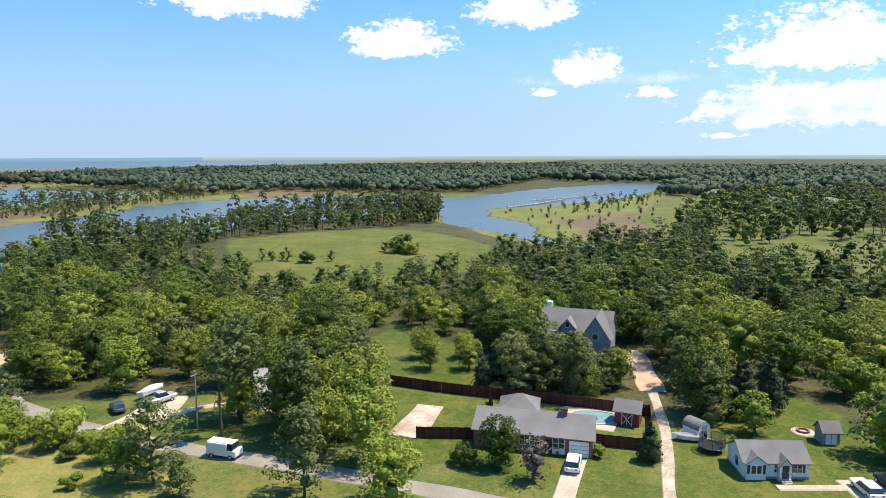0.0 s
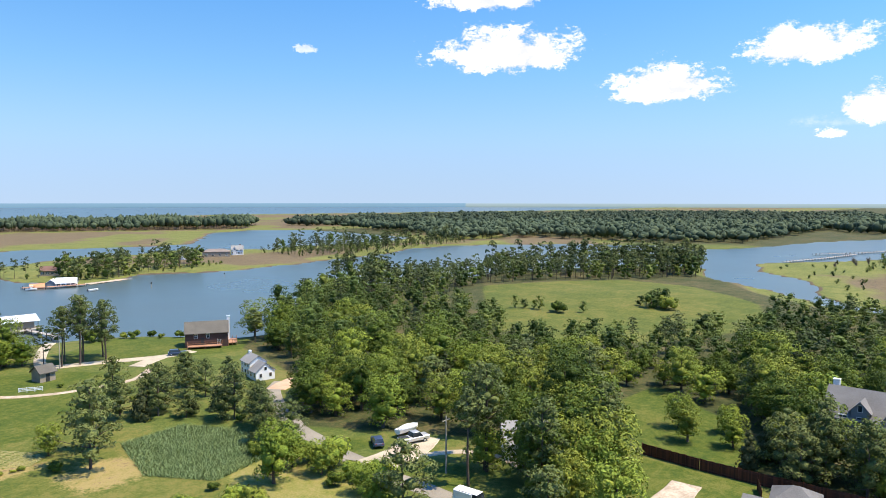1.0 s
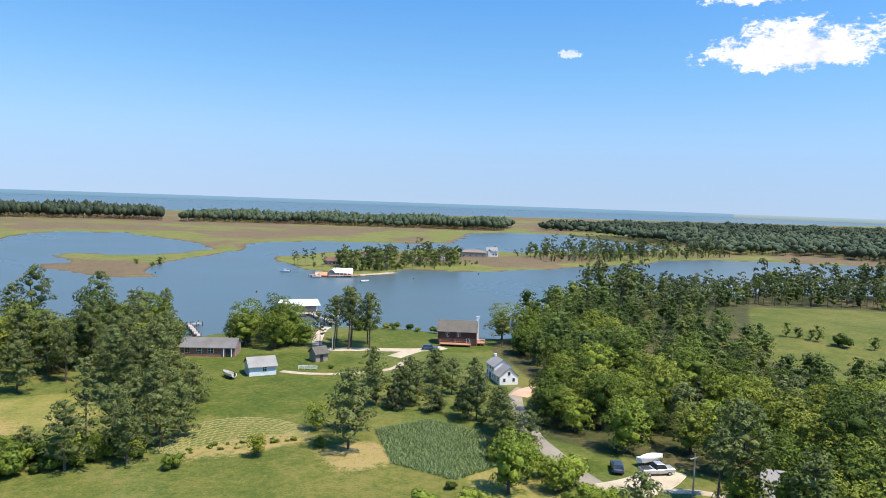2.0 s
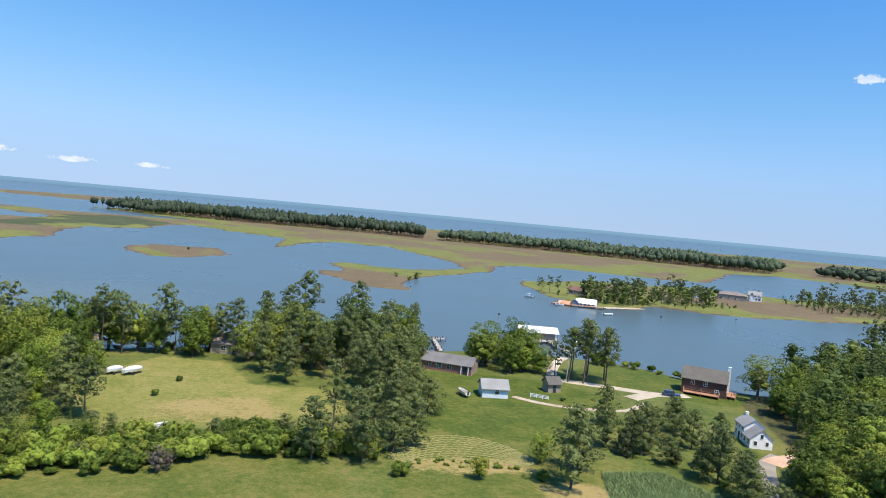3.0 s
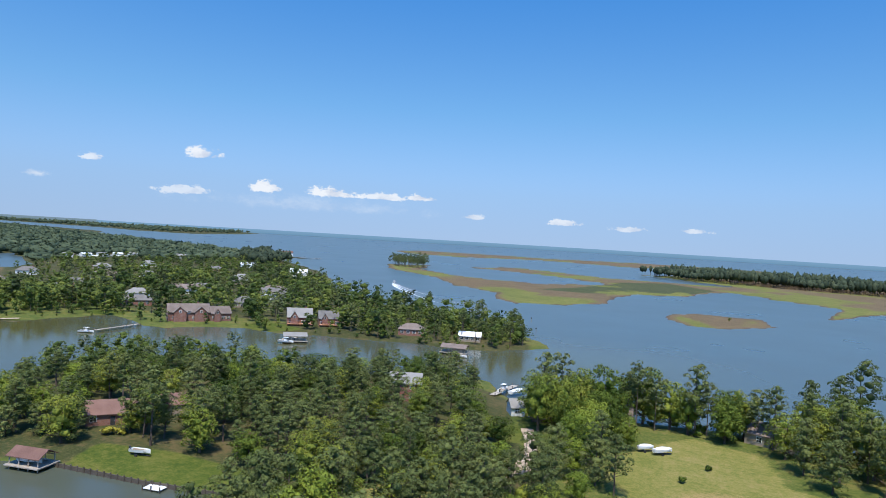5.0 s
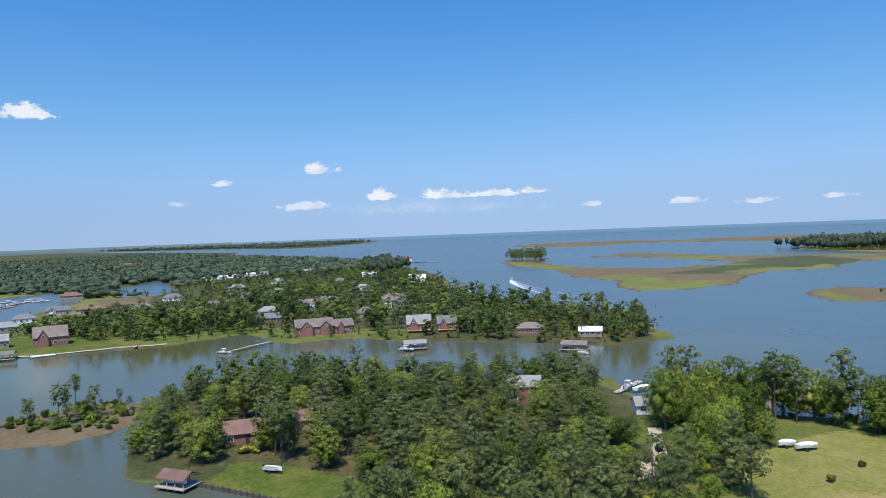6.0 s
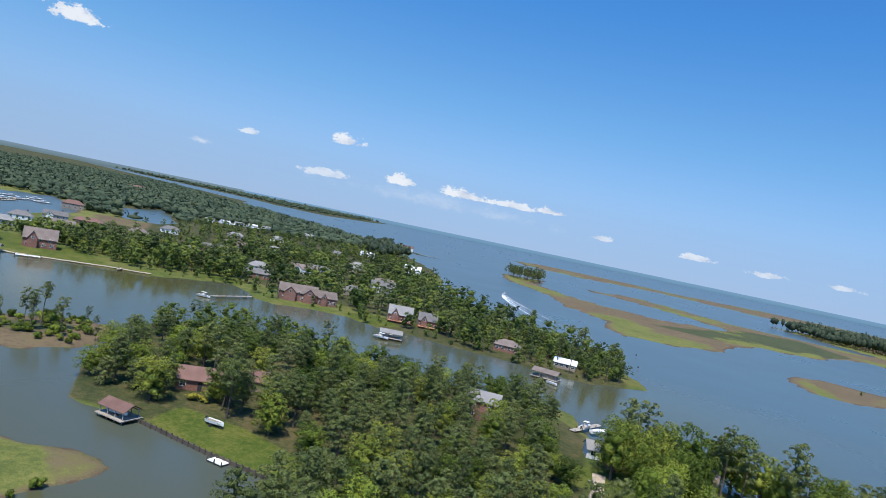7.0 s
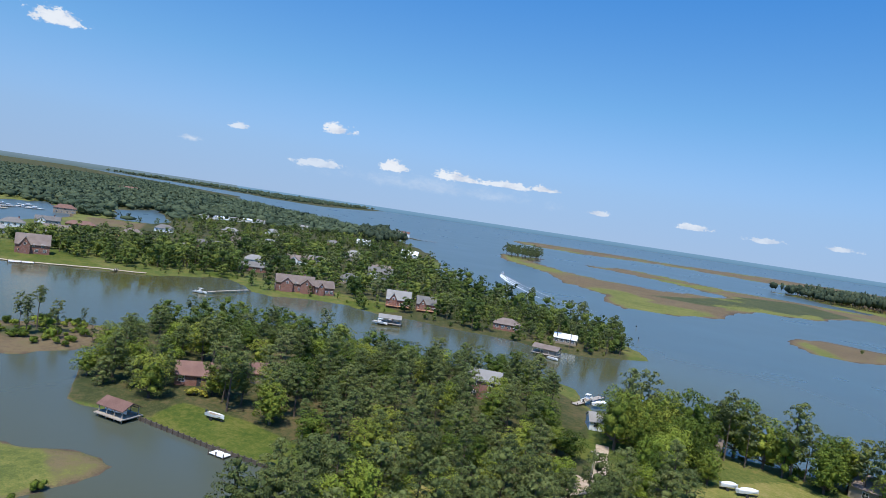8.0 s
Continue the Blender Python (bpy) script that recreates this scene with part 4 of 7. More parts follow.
LANE = [(64, -40), (66, -10), (67, 18), (67.5, 32), (68, 46), (68, 58), (68.5, 70), (70, 82), (73, 96), (78, 107), (82, 116), (86, 122), (91, 125)]
ribbon("road", LANE, 3.2, ASPHALT, "worn pale asphalt lane between trees", lift=0.07)
PAVED = [(LANE, 4.5)]
for line, w, mat, text in (
        ([(69, 72.5), (78, 71.5), (84, 75)], 6.5, CONCRETE, "pale concrete driveway in front of the hidden house"),
        ([(78, 69), (84, 66), (86, 60), (84, 54)], 1.4, CONCRETE, "narrow curved concrete garden path"),
        ([(67, -6.5), (75, -5.5), (94, -5), (108, -3), (120, -1), (136, 2)], 1.4, SAND, "sandy gravel lane beside the board fence"),
        ([(112, -2.5), (122, -0.5), (134, 2)], 4.2, CLAY, "orange clay yard in front of the gabled house"),
        ([(69, 6.2), (76, 6.3), (81.6, 6.2)], 2.3, CONCRETE, "concrete driveway of the brick ranch house"),
        ([(81, 31), (88, 31), (94, 31.5)], 4.6, SAND, "bare gravel patch on the lawn"),
        ([(78, -30.6), (82, -29.2), (86.5, -27.8)], 5.4, CONCRETE, "concrete parking pad of the bungalow"),
        ([(81.3, -18.0), (82.6, -22), (84.0, -26.2)], 1.1, CONCRETE, "straight concrete front walk of the bungalow"),
        ([(86, 120), (90, 123), (95, 124)], 4.0, CLAY, "reddish brick forecourt of the white house"),
        ([(-72, 84), (-68, 94), (-66, 110), (-64, 128), (-66, 138), (-73, 150), (-78, 158)], 2.6, SAND, "pale sandy track through the pines"),
        ([(-70, 132), (-64, 130), (-60, 128.5)], 5.0, SAND, "bare sandy turning place beside the track"),
        ([(60, 180), (74, 175), (84, 170), (90, 168.5), (95, 170)], 3.6, CONCRETE, "concrete drive to the brown house"),
        ([(76, 164), (82, 168), (86, 170)], 4.0, CONCRETE, "concrete apron by the brown house drive"),
        ([(44, 160), (49, 154.5), (58, 151.5), (70, 151), (78, 160)], 1.6, SAND, "two-rutted sandy track across the lawn"),
        ([(60, 180), (63, 190), (70, 206), (76, 216)], 2.6, CONCRETE, "pale path from the drive to the dock"),
        ([(146, 360), (160, 364), (176, 371)], 5.0, SAND, "pale sandy landing along the islet's shore"),
        ([(96.2, 10.5), (97, 7), (96.2, 2)], 8.0, CONCRETE, "pale concrete pool surround")):
    ribbon("driveway", line, w, mat, text, "driveway", lift=0.09 if mat is not CONCRETE else 0.11, wobble=0.0 if mat is CONCRETE else 0.12 if w < 2 else 0.4)
    PAVED.append((line, w * 0.5 + (1.2 if line[0][0] > 0 else 0.2)))


# ---- houses ----
KEEP = []


def house(name, x, y, rz, long, deep, eave, rise, wall, roof, label, front=(), back=(), chimney=None, hip=False, over=0.45, storeys=1, group="", porch=None, keep=None):
    """A gabled or hipped house with its long side along its own x. front/back: (place, what, width) along that side."""
    e = thing(name, x, y, rz, label=label, category="house" if name not in ("shed", "garage", "boathouse") else name, group=group)
    KEEP.append((x, y, keep or 0.5 * math.hypot(long, deep) + 2.0))
    bm = B()
    X, Y = long / 2, deep / 2
    p = [bm.verts.new(c) for c in ((-X, -Y, -0.6), (X, -Y, -0.6), (X, Y, -0.6), (-X, Y, -0.6), (-X, -Y, eave), (X, -Y, eave), (X, Y, eave), (-X, Y, eave))]
    for f in ((0, 1, 5, 4), (1, 2, 6, 5), (2, 3, 7, 6), (3, 0, 4, 7)):
        bm.faces.new([p[i] for i in f])
    if not hip:
        ga, gb = bm.verts.new((-X, 0, eave + rise)), bm.verts.new((X, 0, eave + rise))
        bm.faces.new((p[7], p[4], ga)), bm.faces.new((p[5], p[6], gb))
        bm.faces.new((p[4], p[5], gb, ga)), bm.faces.new((p[6], p[7], ga, gb))
    else:
        bm.faces.new((p[4], p[5], p[6], p[7]))
    bmesh.ops.recalc_face_normals(bm, faces=bm.faces)
    part("wall", bm, wall, e)
    bm = B()
    s = rise / Y
    xo, yo, drop, th = X + (0.3 if not hip else over), Y + over, s * over, 0.16
    inset = Y if hip else 0
    lowz, top = eave - drop + 0.05, eave + rise + 0.05
    rings = []
    for dz in (0, th):
        rings.append([bm.verts.new(c) for c in ((-xo, -yo, lowz + dz), (xo, -yo, lowz + dz), (xo, yo, lowz + dz), (-xo, yo, lowz + dz), (-xo + inset * 1.02, 0, top + dz), (xo - inset * 1.02, 0, top + dz))])
    for k, r in enumerate(rings):
        faces = [(0, 1, 5, 4), (2, 3, 4, 5)] + ([(3, 0, 4), (1, 2, 5)] if hip else [])
        for f in faces:
            bm.faces.new([r[i] for i in f])
    a, b = rings
    edges = [(0, 1), (2, 3)] + ([(3, 0), (1, 2)] if hip else [(3, 4), (4, 0), (1, 5), (5, 2)])
    for i, j in edges:
        bm.faces.new((a[i], a[j], b[j], b[i]))
    bmesh.ops.recalc_face_normals(bm, faces=bm.faces)
    part("roof", bm, roof, e)
    for side, items in ((-1, front), (1, back)):
        for item in items:
            px, what, w = item[:3]
            z0 = item[3] if len(item) > 3 else 0.0
            face = side * Y
            if what == "window":
                h = 1.25
                fr = part("window", box(B(), px, face + side * 0.03, z0 + 0.95, w + 0.16, 0.10, h + 0.16), WHITE, e)
                part("pane", box(B(), px, face + side * 0.085, z0 + 1.03, w, 0.03, h), GLASS, fr)
                bar = box(B(), px, face + side * 0.11, z0 + 1.03 + h / 2 - 0.03, w, 0.03, 0.06)
                box(bar, px, face + side * 0.11, z0 + 1.03, 0.05, 0.03, h)
                part("glazing_bar", bar, WHITE, fr)
            elif what == "shutters":
                for sx in (-1, 1):
                    part("shutter", box(B(), px + sx * w, face + side * 0.04, z0 + 0.95, 0.4, 0.06, 1.4), DARK, e)
            elif what == "door":
                d = part("door", box(B(), px, face + side * 0.03, z0, w, 0.10, 2.05, 0.02), DARK, e)
                part("handle", box(B(), px + w * 0.35, face + side * 0.11, z0 + 1.0, 0.12, 0.05, 0.04), TIN, d)
            elif what == "garage":
                d = part("garage_door", box(B(), px, face + side * 0.03, z0, w, 0.10, 2.15), WHITE, e)
                for k in range(3):
                    part("door_rib", box(B(), px, face + side * 0.095, z0 + 0.5 + k * 0.53, w - 0.1, 0.03, 0.05), SHINGLE_LIGHT, d)
    if chimney:
        cx, cy, ch, cm = chimney
        st = part("chimney", box(B(), cx, cy, 0, 0.9, 0.7, ch, 0.03), cm, e)
        part("chimney_cap", box(B(), cx, cy, ch, 1.05, 0.85, 0.15), DARK if cm is BRICK else WHITE, st)
    return e


def gable(e, px, side, deep, wide, eave, rise, y0, wall, roof, window=True):
    """A cross gable that stands out of a house's long side by deep metres, its ridge running across."""
    bm, Y = B(), y0
    w = wide / 2
    yf, yb = side * (Y + deep), 0.0
    pts = [(-w, yf, -0.6), (w, yf, -0.6), (w, yf, eave), (0, yf, eave + rise), (-w, yf, eave)]
    f = [bm.verts.new((px + a, b, c)) for a, b, c in pts]
    b = [bm.verts.new((px + a, side * (Y - 0.2), c)) for a, _, c in pts]
    bm.faces.new(f)
    for i, j in ((0, 4), (1, 2), (2, 3), (3, 4)):
        bm.faces.new((f[i], f[j], b[j], b[i]))
    bmesh.ops.recalc_face_normals(bm, faces=bm.faces)
    part("gable_wall", bm, wall, e)
    bm = B()
    o, s = 0.35, rise / w
    yo = yf + side * 0.3
    for sx in (-1, 1):
        q = [(sx * (w + o), yo, eave - s * o), (0, yo, eave + rise), (0, yb, eave + rise), (sx * (w + o), side * Y * 0.9, eave - s * o)]
        top = [bm.verts.new((px + a, b2, c + 0.19)) for a, b2, c in q]
        bot = [bm.verts.new((px + a, b2, c + 0.05)) for a, b2, c in q]
        bm.faces.new(top), bm.faces.new(bot)
        for i in range(4):
            bm.faces.new((top[i], top[(i + 1) % 4], bot[(i + 1) % 4], bot[i]))
    bmesh.ops.recalc_face_normals(bm, faces=bm.faces)
    part("gable_roof", bm, roof, e)
    if not window:
        return
    fr = part("gable_window", box(B(), px, yf + side * 0.02, eave - 0.2, min(1.1, wide * 0.3), 0.08, 1.2), WHITE, e)
    part("pane", box(B(), px, yf + side * 0.07, eave - 0.1, min(0.9, wide * 0.24), 0.03, 1.0), GLASS, fr)


def deck(e, x0, y0, x1, y1, z, mat=DECK_WOOD, rail=True):
    d = part("deck", box(B(), (x0 + x1) / 2, (y0 + y1) / 2, z - 0.15, abs(x1 - x0), abs(y1 - y0), 0.15), mat, e)
    for px in (x0, (x0 + x1) / 2, x1):
        for py in (y0, y1):
            part("post", box(B(), px, py, -0.8, 0.14, 0.14, z + (1.7 if rail else 0.7)), mat, d)
    if rail:
        for zz in (0.5, 0.95):
            part("rail", box(B(), (x0 + x1) / 2, y0, z + zz, abs(x1 - x0), 0.06, 0.08), mat, d)
            for px in (x0, x1):
                part("rail", box(B(), px, (y0 + y1) / 2, z + zz, 0.06, abs(y1 - y0), 0.08), mat, d)
    return d


# rz: the house's own -y side is its front, turned to the lane
ranch = house("house", 85.4, 12.6, -86, 16.2, 7.4, 2.6, 1.8, BRICK, SHINGLE, "low red-brick ranch house with grey shingle roof", keep=11,
              front=[(-4.6, "window", 1.2), (-1.0, "window", 1.2), (0.4, "window", 1.2), (2.3, "door", 1.0), (3.6, "window", 1.5), (6.3, "garage", 2.6)], back=[(-4, "window", 1.4), (1, "window", 1.4)], chimney=(4.0, -0.3, 5.2, BRICK))
part("porch_board", box(B(), 3.6, -3.76, 0.15, 1.7, 0.10, 0.7), WHITE, ranch)
gazebo = house("gazebo", 93.2, 16.6, -80, 5.4, 5.4, 2.3, 1.5, WOOD, SHINGLE, "square garden room with hipped grey roof", hip=True, keep=5)
gazebo["category"] = "garden room"
gab = house("house", 131.5, 13.0, -92, 12.5, 9.0, 4.6, 3.8, GREY_WALL, SHINGLE, "grey two-storey gabled house with steep roofs among trees", keep=10, chimney=(-5.6, 1.0, 9.3, WHITE),
            front=[(-3.5, "window", 1.1), (-1, "window", 1.1), (-3.5, "window", 1.1, 2.7), (-1, "window", 1.1, 2.7)])
KEEP += [(120, 12, 8), (125, 7, 8)]
gab.scale = (1.1, 1.1, 1.05)
gable(gab, 4.2, -1, 3.0, 5.0, 5.0, 3.9, 4.5, GREY_WALL, SHINGLE)
gable(gab, -1.2, -1, 0.4, 2.4, 6.0, 1.4, 4.0, GREY_WALL, SHINGLE)
bung = house("house", 86.4, -17.4, -74, 9.6, 6.4, 2.6, 1.9, BLUE_WHITE, SHINGLE, "small pale-blue sided bungalow with grey shingle roof", keep=8,
             front=[(0.05, "window", 0.7), (3.0, "window", 1.5), (3.0, "shutters", 1.0)], back=[(0, "window", 1.2)])
gable(bung, -3.1, -1, 0.5, 2.9, 2.5, 1.15, 3.2, BLUE_WHITE, SHINGLE, False)
gable(bung, 1.0, -1, 0.9, 1.7, 2.45, 1.0, 3.2, BLUE_WHITE, SHINGLE, False)
fr = part("window", box(B(), -3.1, -3.73, 0.9, 1.7, 0.10, 1.4), WHITE, bung)
for px in (-3.5, -2.7):
    part("pane", box(B(), px, -3.785, 1.0, 0.64, 0.03, 1.2), GLASS, fr)
for px in (-4.25, -1.95):
    part("shutter", box(B(), px, -3.74, 0.9, 0.36, 0.07, 1.4), DARK, bung)
dr = part("door", box(B(), 1.0, -4.13, 0.5, 0.95, 0.10, 1.95, 0.02), DARK, bung)
part("handle", box(B(), 1.32, -4.2, 1.45, 0.12, 0.05, 0.04), TIN, dr)
for k in range(4):
    part("step", box(B(), 1.0, -4.35 - 0.3 * k, -0.3, 1.5, 0.34, 0.80 - 0.15 * k), CONCRETE, bung)
for px in (0.3, 1.7):
    bm = B()
    tube(bm, (px, -4.2, 1.4), (px, -5.3, 0.95), 0.035, 0.035, 5)
    tube(bm, (px, -5.3, -0.1), (px, -5.3, 0.95), 0.035, 0.035, 5)
    part("handrail", bm, DARK, bung)
bung.scale = (0.84, 0.84, 0.84)
part("foundation", box(B(), 0, 0, -0.3, 9.66, 6.46, 0.62), SHINGLE_LIGHT, bung, "grey block foundation")
part("side_window", box(B(), -4.83, -0.6, 1.0, 0.08, 1.0, 1.3), GLASS, bung)
house("house", 91.5, 55.0, -50, 13.0, 8.0, 2.8, 2.4, WHITE, SHINGLE_LIGHT, "white house with pale shingle roof, half hidden by pines", keep=6, front=[(-3, "window", 1.2), (0, "door", 1), (3, "window", 1.2)])
wh = house("house", 90.8, 135.0, -101, 6.2, 5.4, 4.4, 1.8, WHITE, SHINGLE_LIGHT, "white two-storey colonial house with grey shingle roof", keep=8, chimney=(-2.8, 0, 6.8, WHITE),
           front=[(-2.1, "window", 0.9), (0, "door", 0.95), (2.0, "window", 0.9), (-2.1, "window", 0.9, 2.1), (0, "window", 0.9, 2.1), (2.0, "window", 0.9, 2.1)])
wing = house("house_wing", 89.9, 130.4, -101, 4.4, 5.9, 2.7, 2.3, WHITE, SHINGLE_LIGHT, "white garage wing with a long grey shingle slope", keep=6, front=[(-1.2, "window", 0.9), (1.2, "window", 0.9)])
wing["category"] = "house"
for py, pz in ((-1.5, 0.85), (1.5, 0.85), (0.0, 2.75)):
    end_window = part("end_window", box(B(), 2.23, py, pz, 0.10, 0.95, 1.25), WHITE, wing)
    part("pane", box(B(), 2.285, py, pz + 0.1, 0.03, 0.75, 1.05), GLASS, end_window)
wh.scale = wing.scale = (0.8, 0.8, 0.8)
brown = house("house", 102.5, 175.0, -32, 12.6, 8.0, 4.6, 2.8, BROWN_WALL, SHINGLE_OLIVE, "dark brown wooden house with olive roof by the water", keep=10, chimney=(6.5, 1.5, 8.6, WHITE),
              front=[(-3.2, "window", 0.9, 1.9), (0.4, "window", 0.9, 1.9), (-1.2, "door", 1.0, 0.9), (3.6, "window", 1.0)])
brown.scale = (0.92, 0.92, 0.92)
deck(brown, -5.5, -7.0, 4.5, -4.05, 0.9)
deck(brown, 6.4, -3.5, 9.0, 3.5, 0.9)
brickr = house("house", 32.2, 185.4, -25, 14.0, 7.4, 2.5, 1.7, BRICK, SHINGLE, "low brick waterside house with grey hip roof", keep=10,
               front=[(-5.2, "window", 1.3), (-2.2, "window", 1.3), (0.8, "window", 1.3), (5.2, "door", 1.1)], chimney=(-4.6, 0.6, 4.8, BRICK))
for px in (4.2, 6.2):
    part("porch_column", box(B(), px, -3.95, 0, 0.22, 0.22, 2.4), WHITE, brickr)
garage = house("garage", 39.0, 160.4, -2, 6.4, 5.4, 2.3, 1.6, BLUE_WHITE, SHINGLE_LIGHT, "pale-blue detached garage with light grey roof on lawn", keep=6, front=[(0.4, "window", 0.9)])
part("end_door", box(B(), 3.22, 0, 0, 0.08, 2.3, 1.95), TAN_WALL, garage)
house("shed", 56.0, 167.5, 10, 3.6, 3.4, 2.3, 1.3, TAN_WALL, SHINGLE_OLIVE, "small tan garden shed with brown roof", keep=4, front=[(0, "door", 0.9)])
redshed = house("shed", 96.6, 0.6, -95, 3.6, 3.0, 2.3, 1.1, BARN_RED, SHINGLE, "small barn-red garden shed by the pool", keep=3)
for px, w2, rot in ((-0.75, 0.08, 0), (0.75, 0.08, 0), (0, 0.08, 0)):
    part("white_trim", box(B(), px, -1.54, 0, w2, 0.06, 2.0), WHITE, redshed)
for a in (0.85, -0.85):
    b_ = B()
    bmesh.ops.create_cube(b_, size=1, matrix=Matrix.Translation((0, -1.55, 1.0)) @ Matrix.Rotation(a, 4, "Y") @ Matrix.Diagonal((2.4, 0.05, 0.09, 1)))
    part("white_brace", b_, WHITE, redshed)
smallshed = thing("shed", 94.9, -9.0, -42, label="small white round-topped shed with grey shingles and a ramp", category="shed")
KEEP.append((94.9, -9.0, 3))
arch = [(1.25 * math.cos(a), 1.25 + 1.15 * math.sin(a)) for a in (math.pi * i / 10 for i in range(11))]
bm = B()
loops = [[bm.verts.new(c) for c in [(1.2, y, -0.1)] + [(px * 0.96, y, pz - 0.03) for px, pz in arch] + [(-1.2, y, -0.1)]] for y in (-1.4, 1.4)]
for loop in loops:
    bm.faces.new(loop)
for i in range(len(loops[0])):
    j = (i + 1) % len(loops[0])
    bm.faces.new((loops[0][i], loops[0][j], loops[1][j], loops[1][i]))
bmesh.ops.recalc_face_normals(bm, faces=bm.faces)
part("wall", bm, WHITE, smallshed)
bm = B()
for (ax, az), (bx, bz) in zip(arch, arch[1:]):
    q = [bm.verts.new((px * 1.03, y, pz + 0.05)) for px, pz, y in ((ax, az, -1.5), (bx, bz, -1.5), (bx, bz, 1.5), (ax, az, 1.5))]
    bm.faces.new(q)
part("roof", bm, SHINGLE, smallshed)
part("door", box(B(), 0, -1.44, 0.1, 1.1, 0.06, 1.75), SHINGLE_LIGHT, smallshed)
part("ramp", box(B(), 0, -2.0, -0.02, 1.3, 1.0, 0.10), WOOD, smallshed)
greyshed = house("shed", 98.2, -26.4, -74, 3.0, 2.8, 2.3, 1.2, GREY_WALL, SHINGLE, "grey garden shed with white double doors", keep=3)
greyshed.scale = (0.8, 0.8, 0.85)
for px in (-0.5, 0.5):
    part("door", box(B(), px, -1.43, 0.1, 0.85, 0.08, 1.9), WHITE, greyshed)
house("house", 131, -50, -95, 12, 8, 2.8, 2.2, WHITE, SHINGLE_LIGHT, "white house with pale roof behind pines", keep=9, front=[(-3, "window", 1.2), (2, "window", 1.2)])
# west woods
house("house", -150.0, 90.0, 62, 11, 7.5, 2.7, 2.2, BRICK, SHINGLE_RED, "red-brick bungalow with russet roof under pines", keep=8, front=[(-4, "window", 1.3), (0, "door", 1), (4, "window", 1.3)])
house("house", -149.0, 104.0, 60, 8, 7, 2.6, 1.8, TAN_WALL, SHINGLE_RED, "tan annexe with russet shingle roof", keep=6)
house("house", -118.5, 159.5, 35, 9, 7.5, 5.2, 2.2, BRICK, SHINGLE_LIGHT, "two-storey house with pale grey roof among trees", keep=6, front=[(-2.5, "window", 1.1), (2, "window", 1.1), (-2.5, "window", 1.1, 2.6), (2, "window", 1.1, 2.6)])
house("house", -86.0, 171.0, 42, 8.4, 6, 2.4, 1.6, WHITE, SHINGLE_LIGHT, "low white house with pale grey roof by the water", keep=7, front=[(-2.6, "window", 1.1), (0, "door", 1), (2.6, "window", 1.1)])
for hx, hy, rz, l, w, wall, roof, text in ((-26, 192, -8, 13, 8, TAN_WALL, SHINGLE_BROWN, "tan waterside house half hidden by trees"), (-2, 196, -10, 12, 8, WHITE, SHINGLE_LIGHT, "white waterside house half hidden by trees"),
                                           (-66, 182, 20, 12, 8, TAN_WALL, SHINGLE_BROWN, "brown-roofed waterside house among trees")):
    house("house", hx, hy, rz, l, w, 2.9, 2.2, wall, roof, text, keep=4.5, front=[(-3, "window", 1.2), (0, "door", 1), (3, "window", 1.2)])
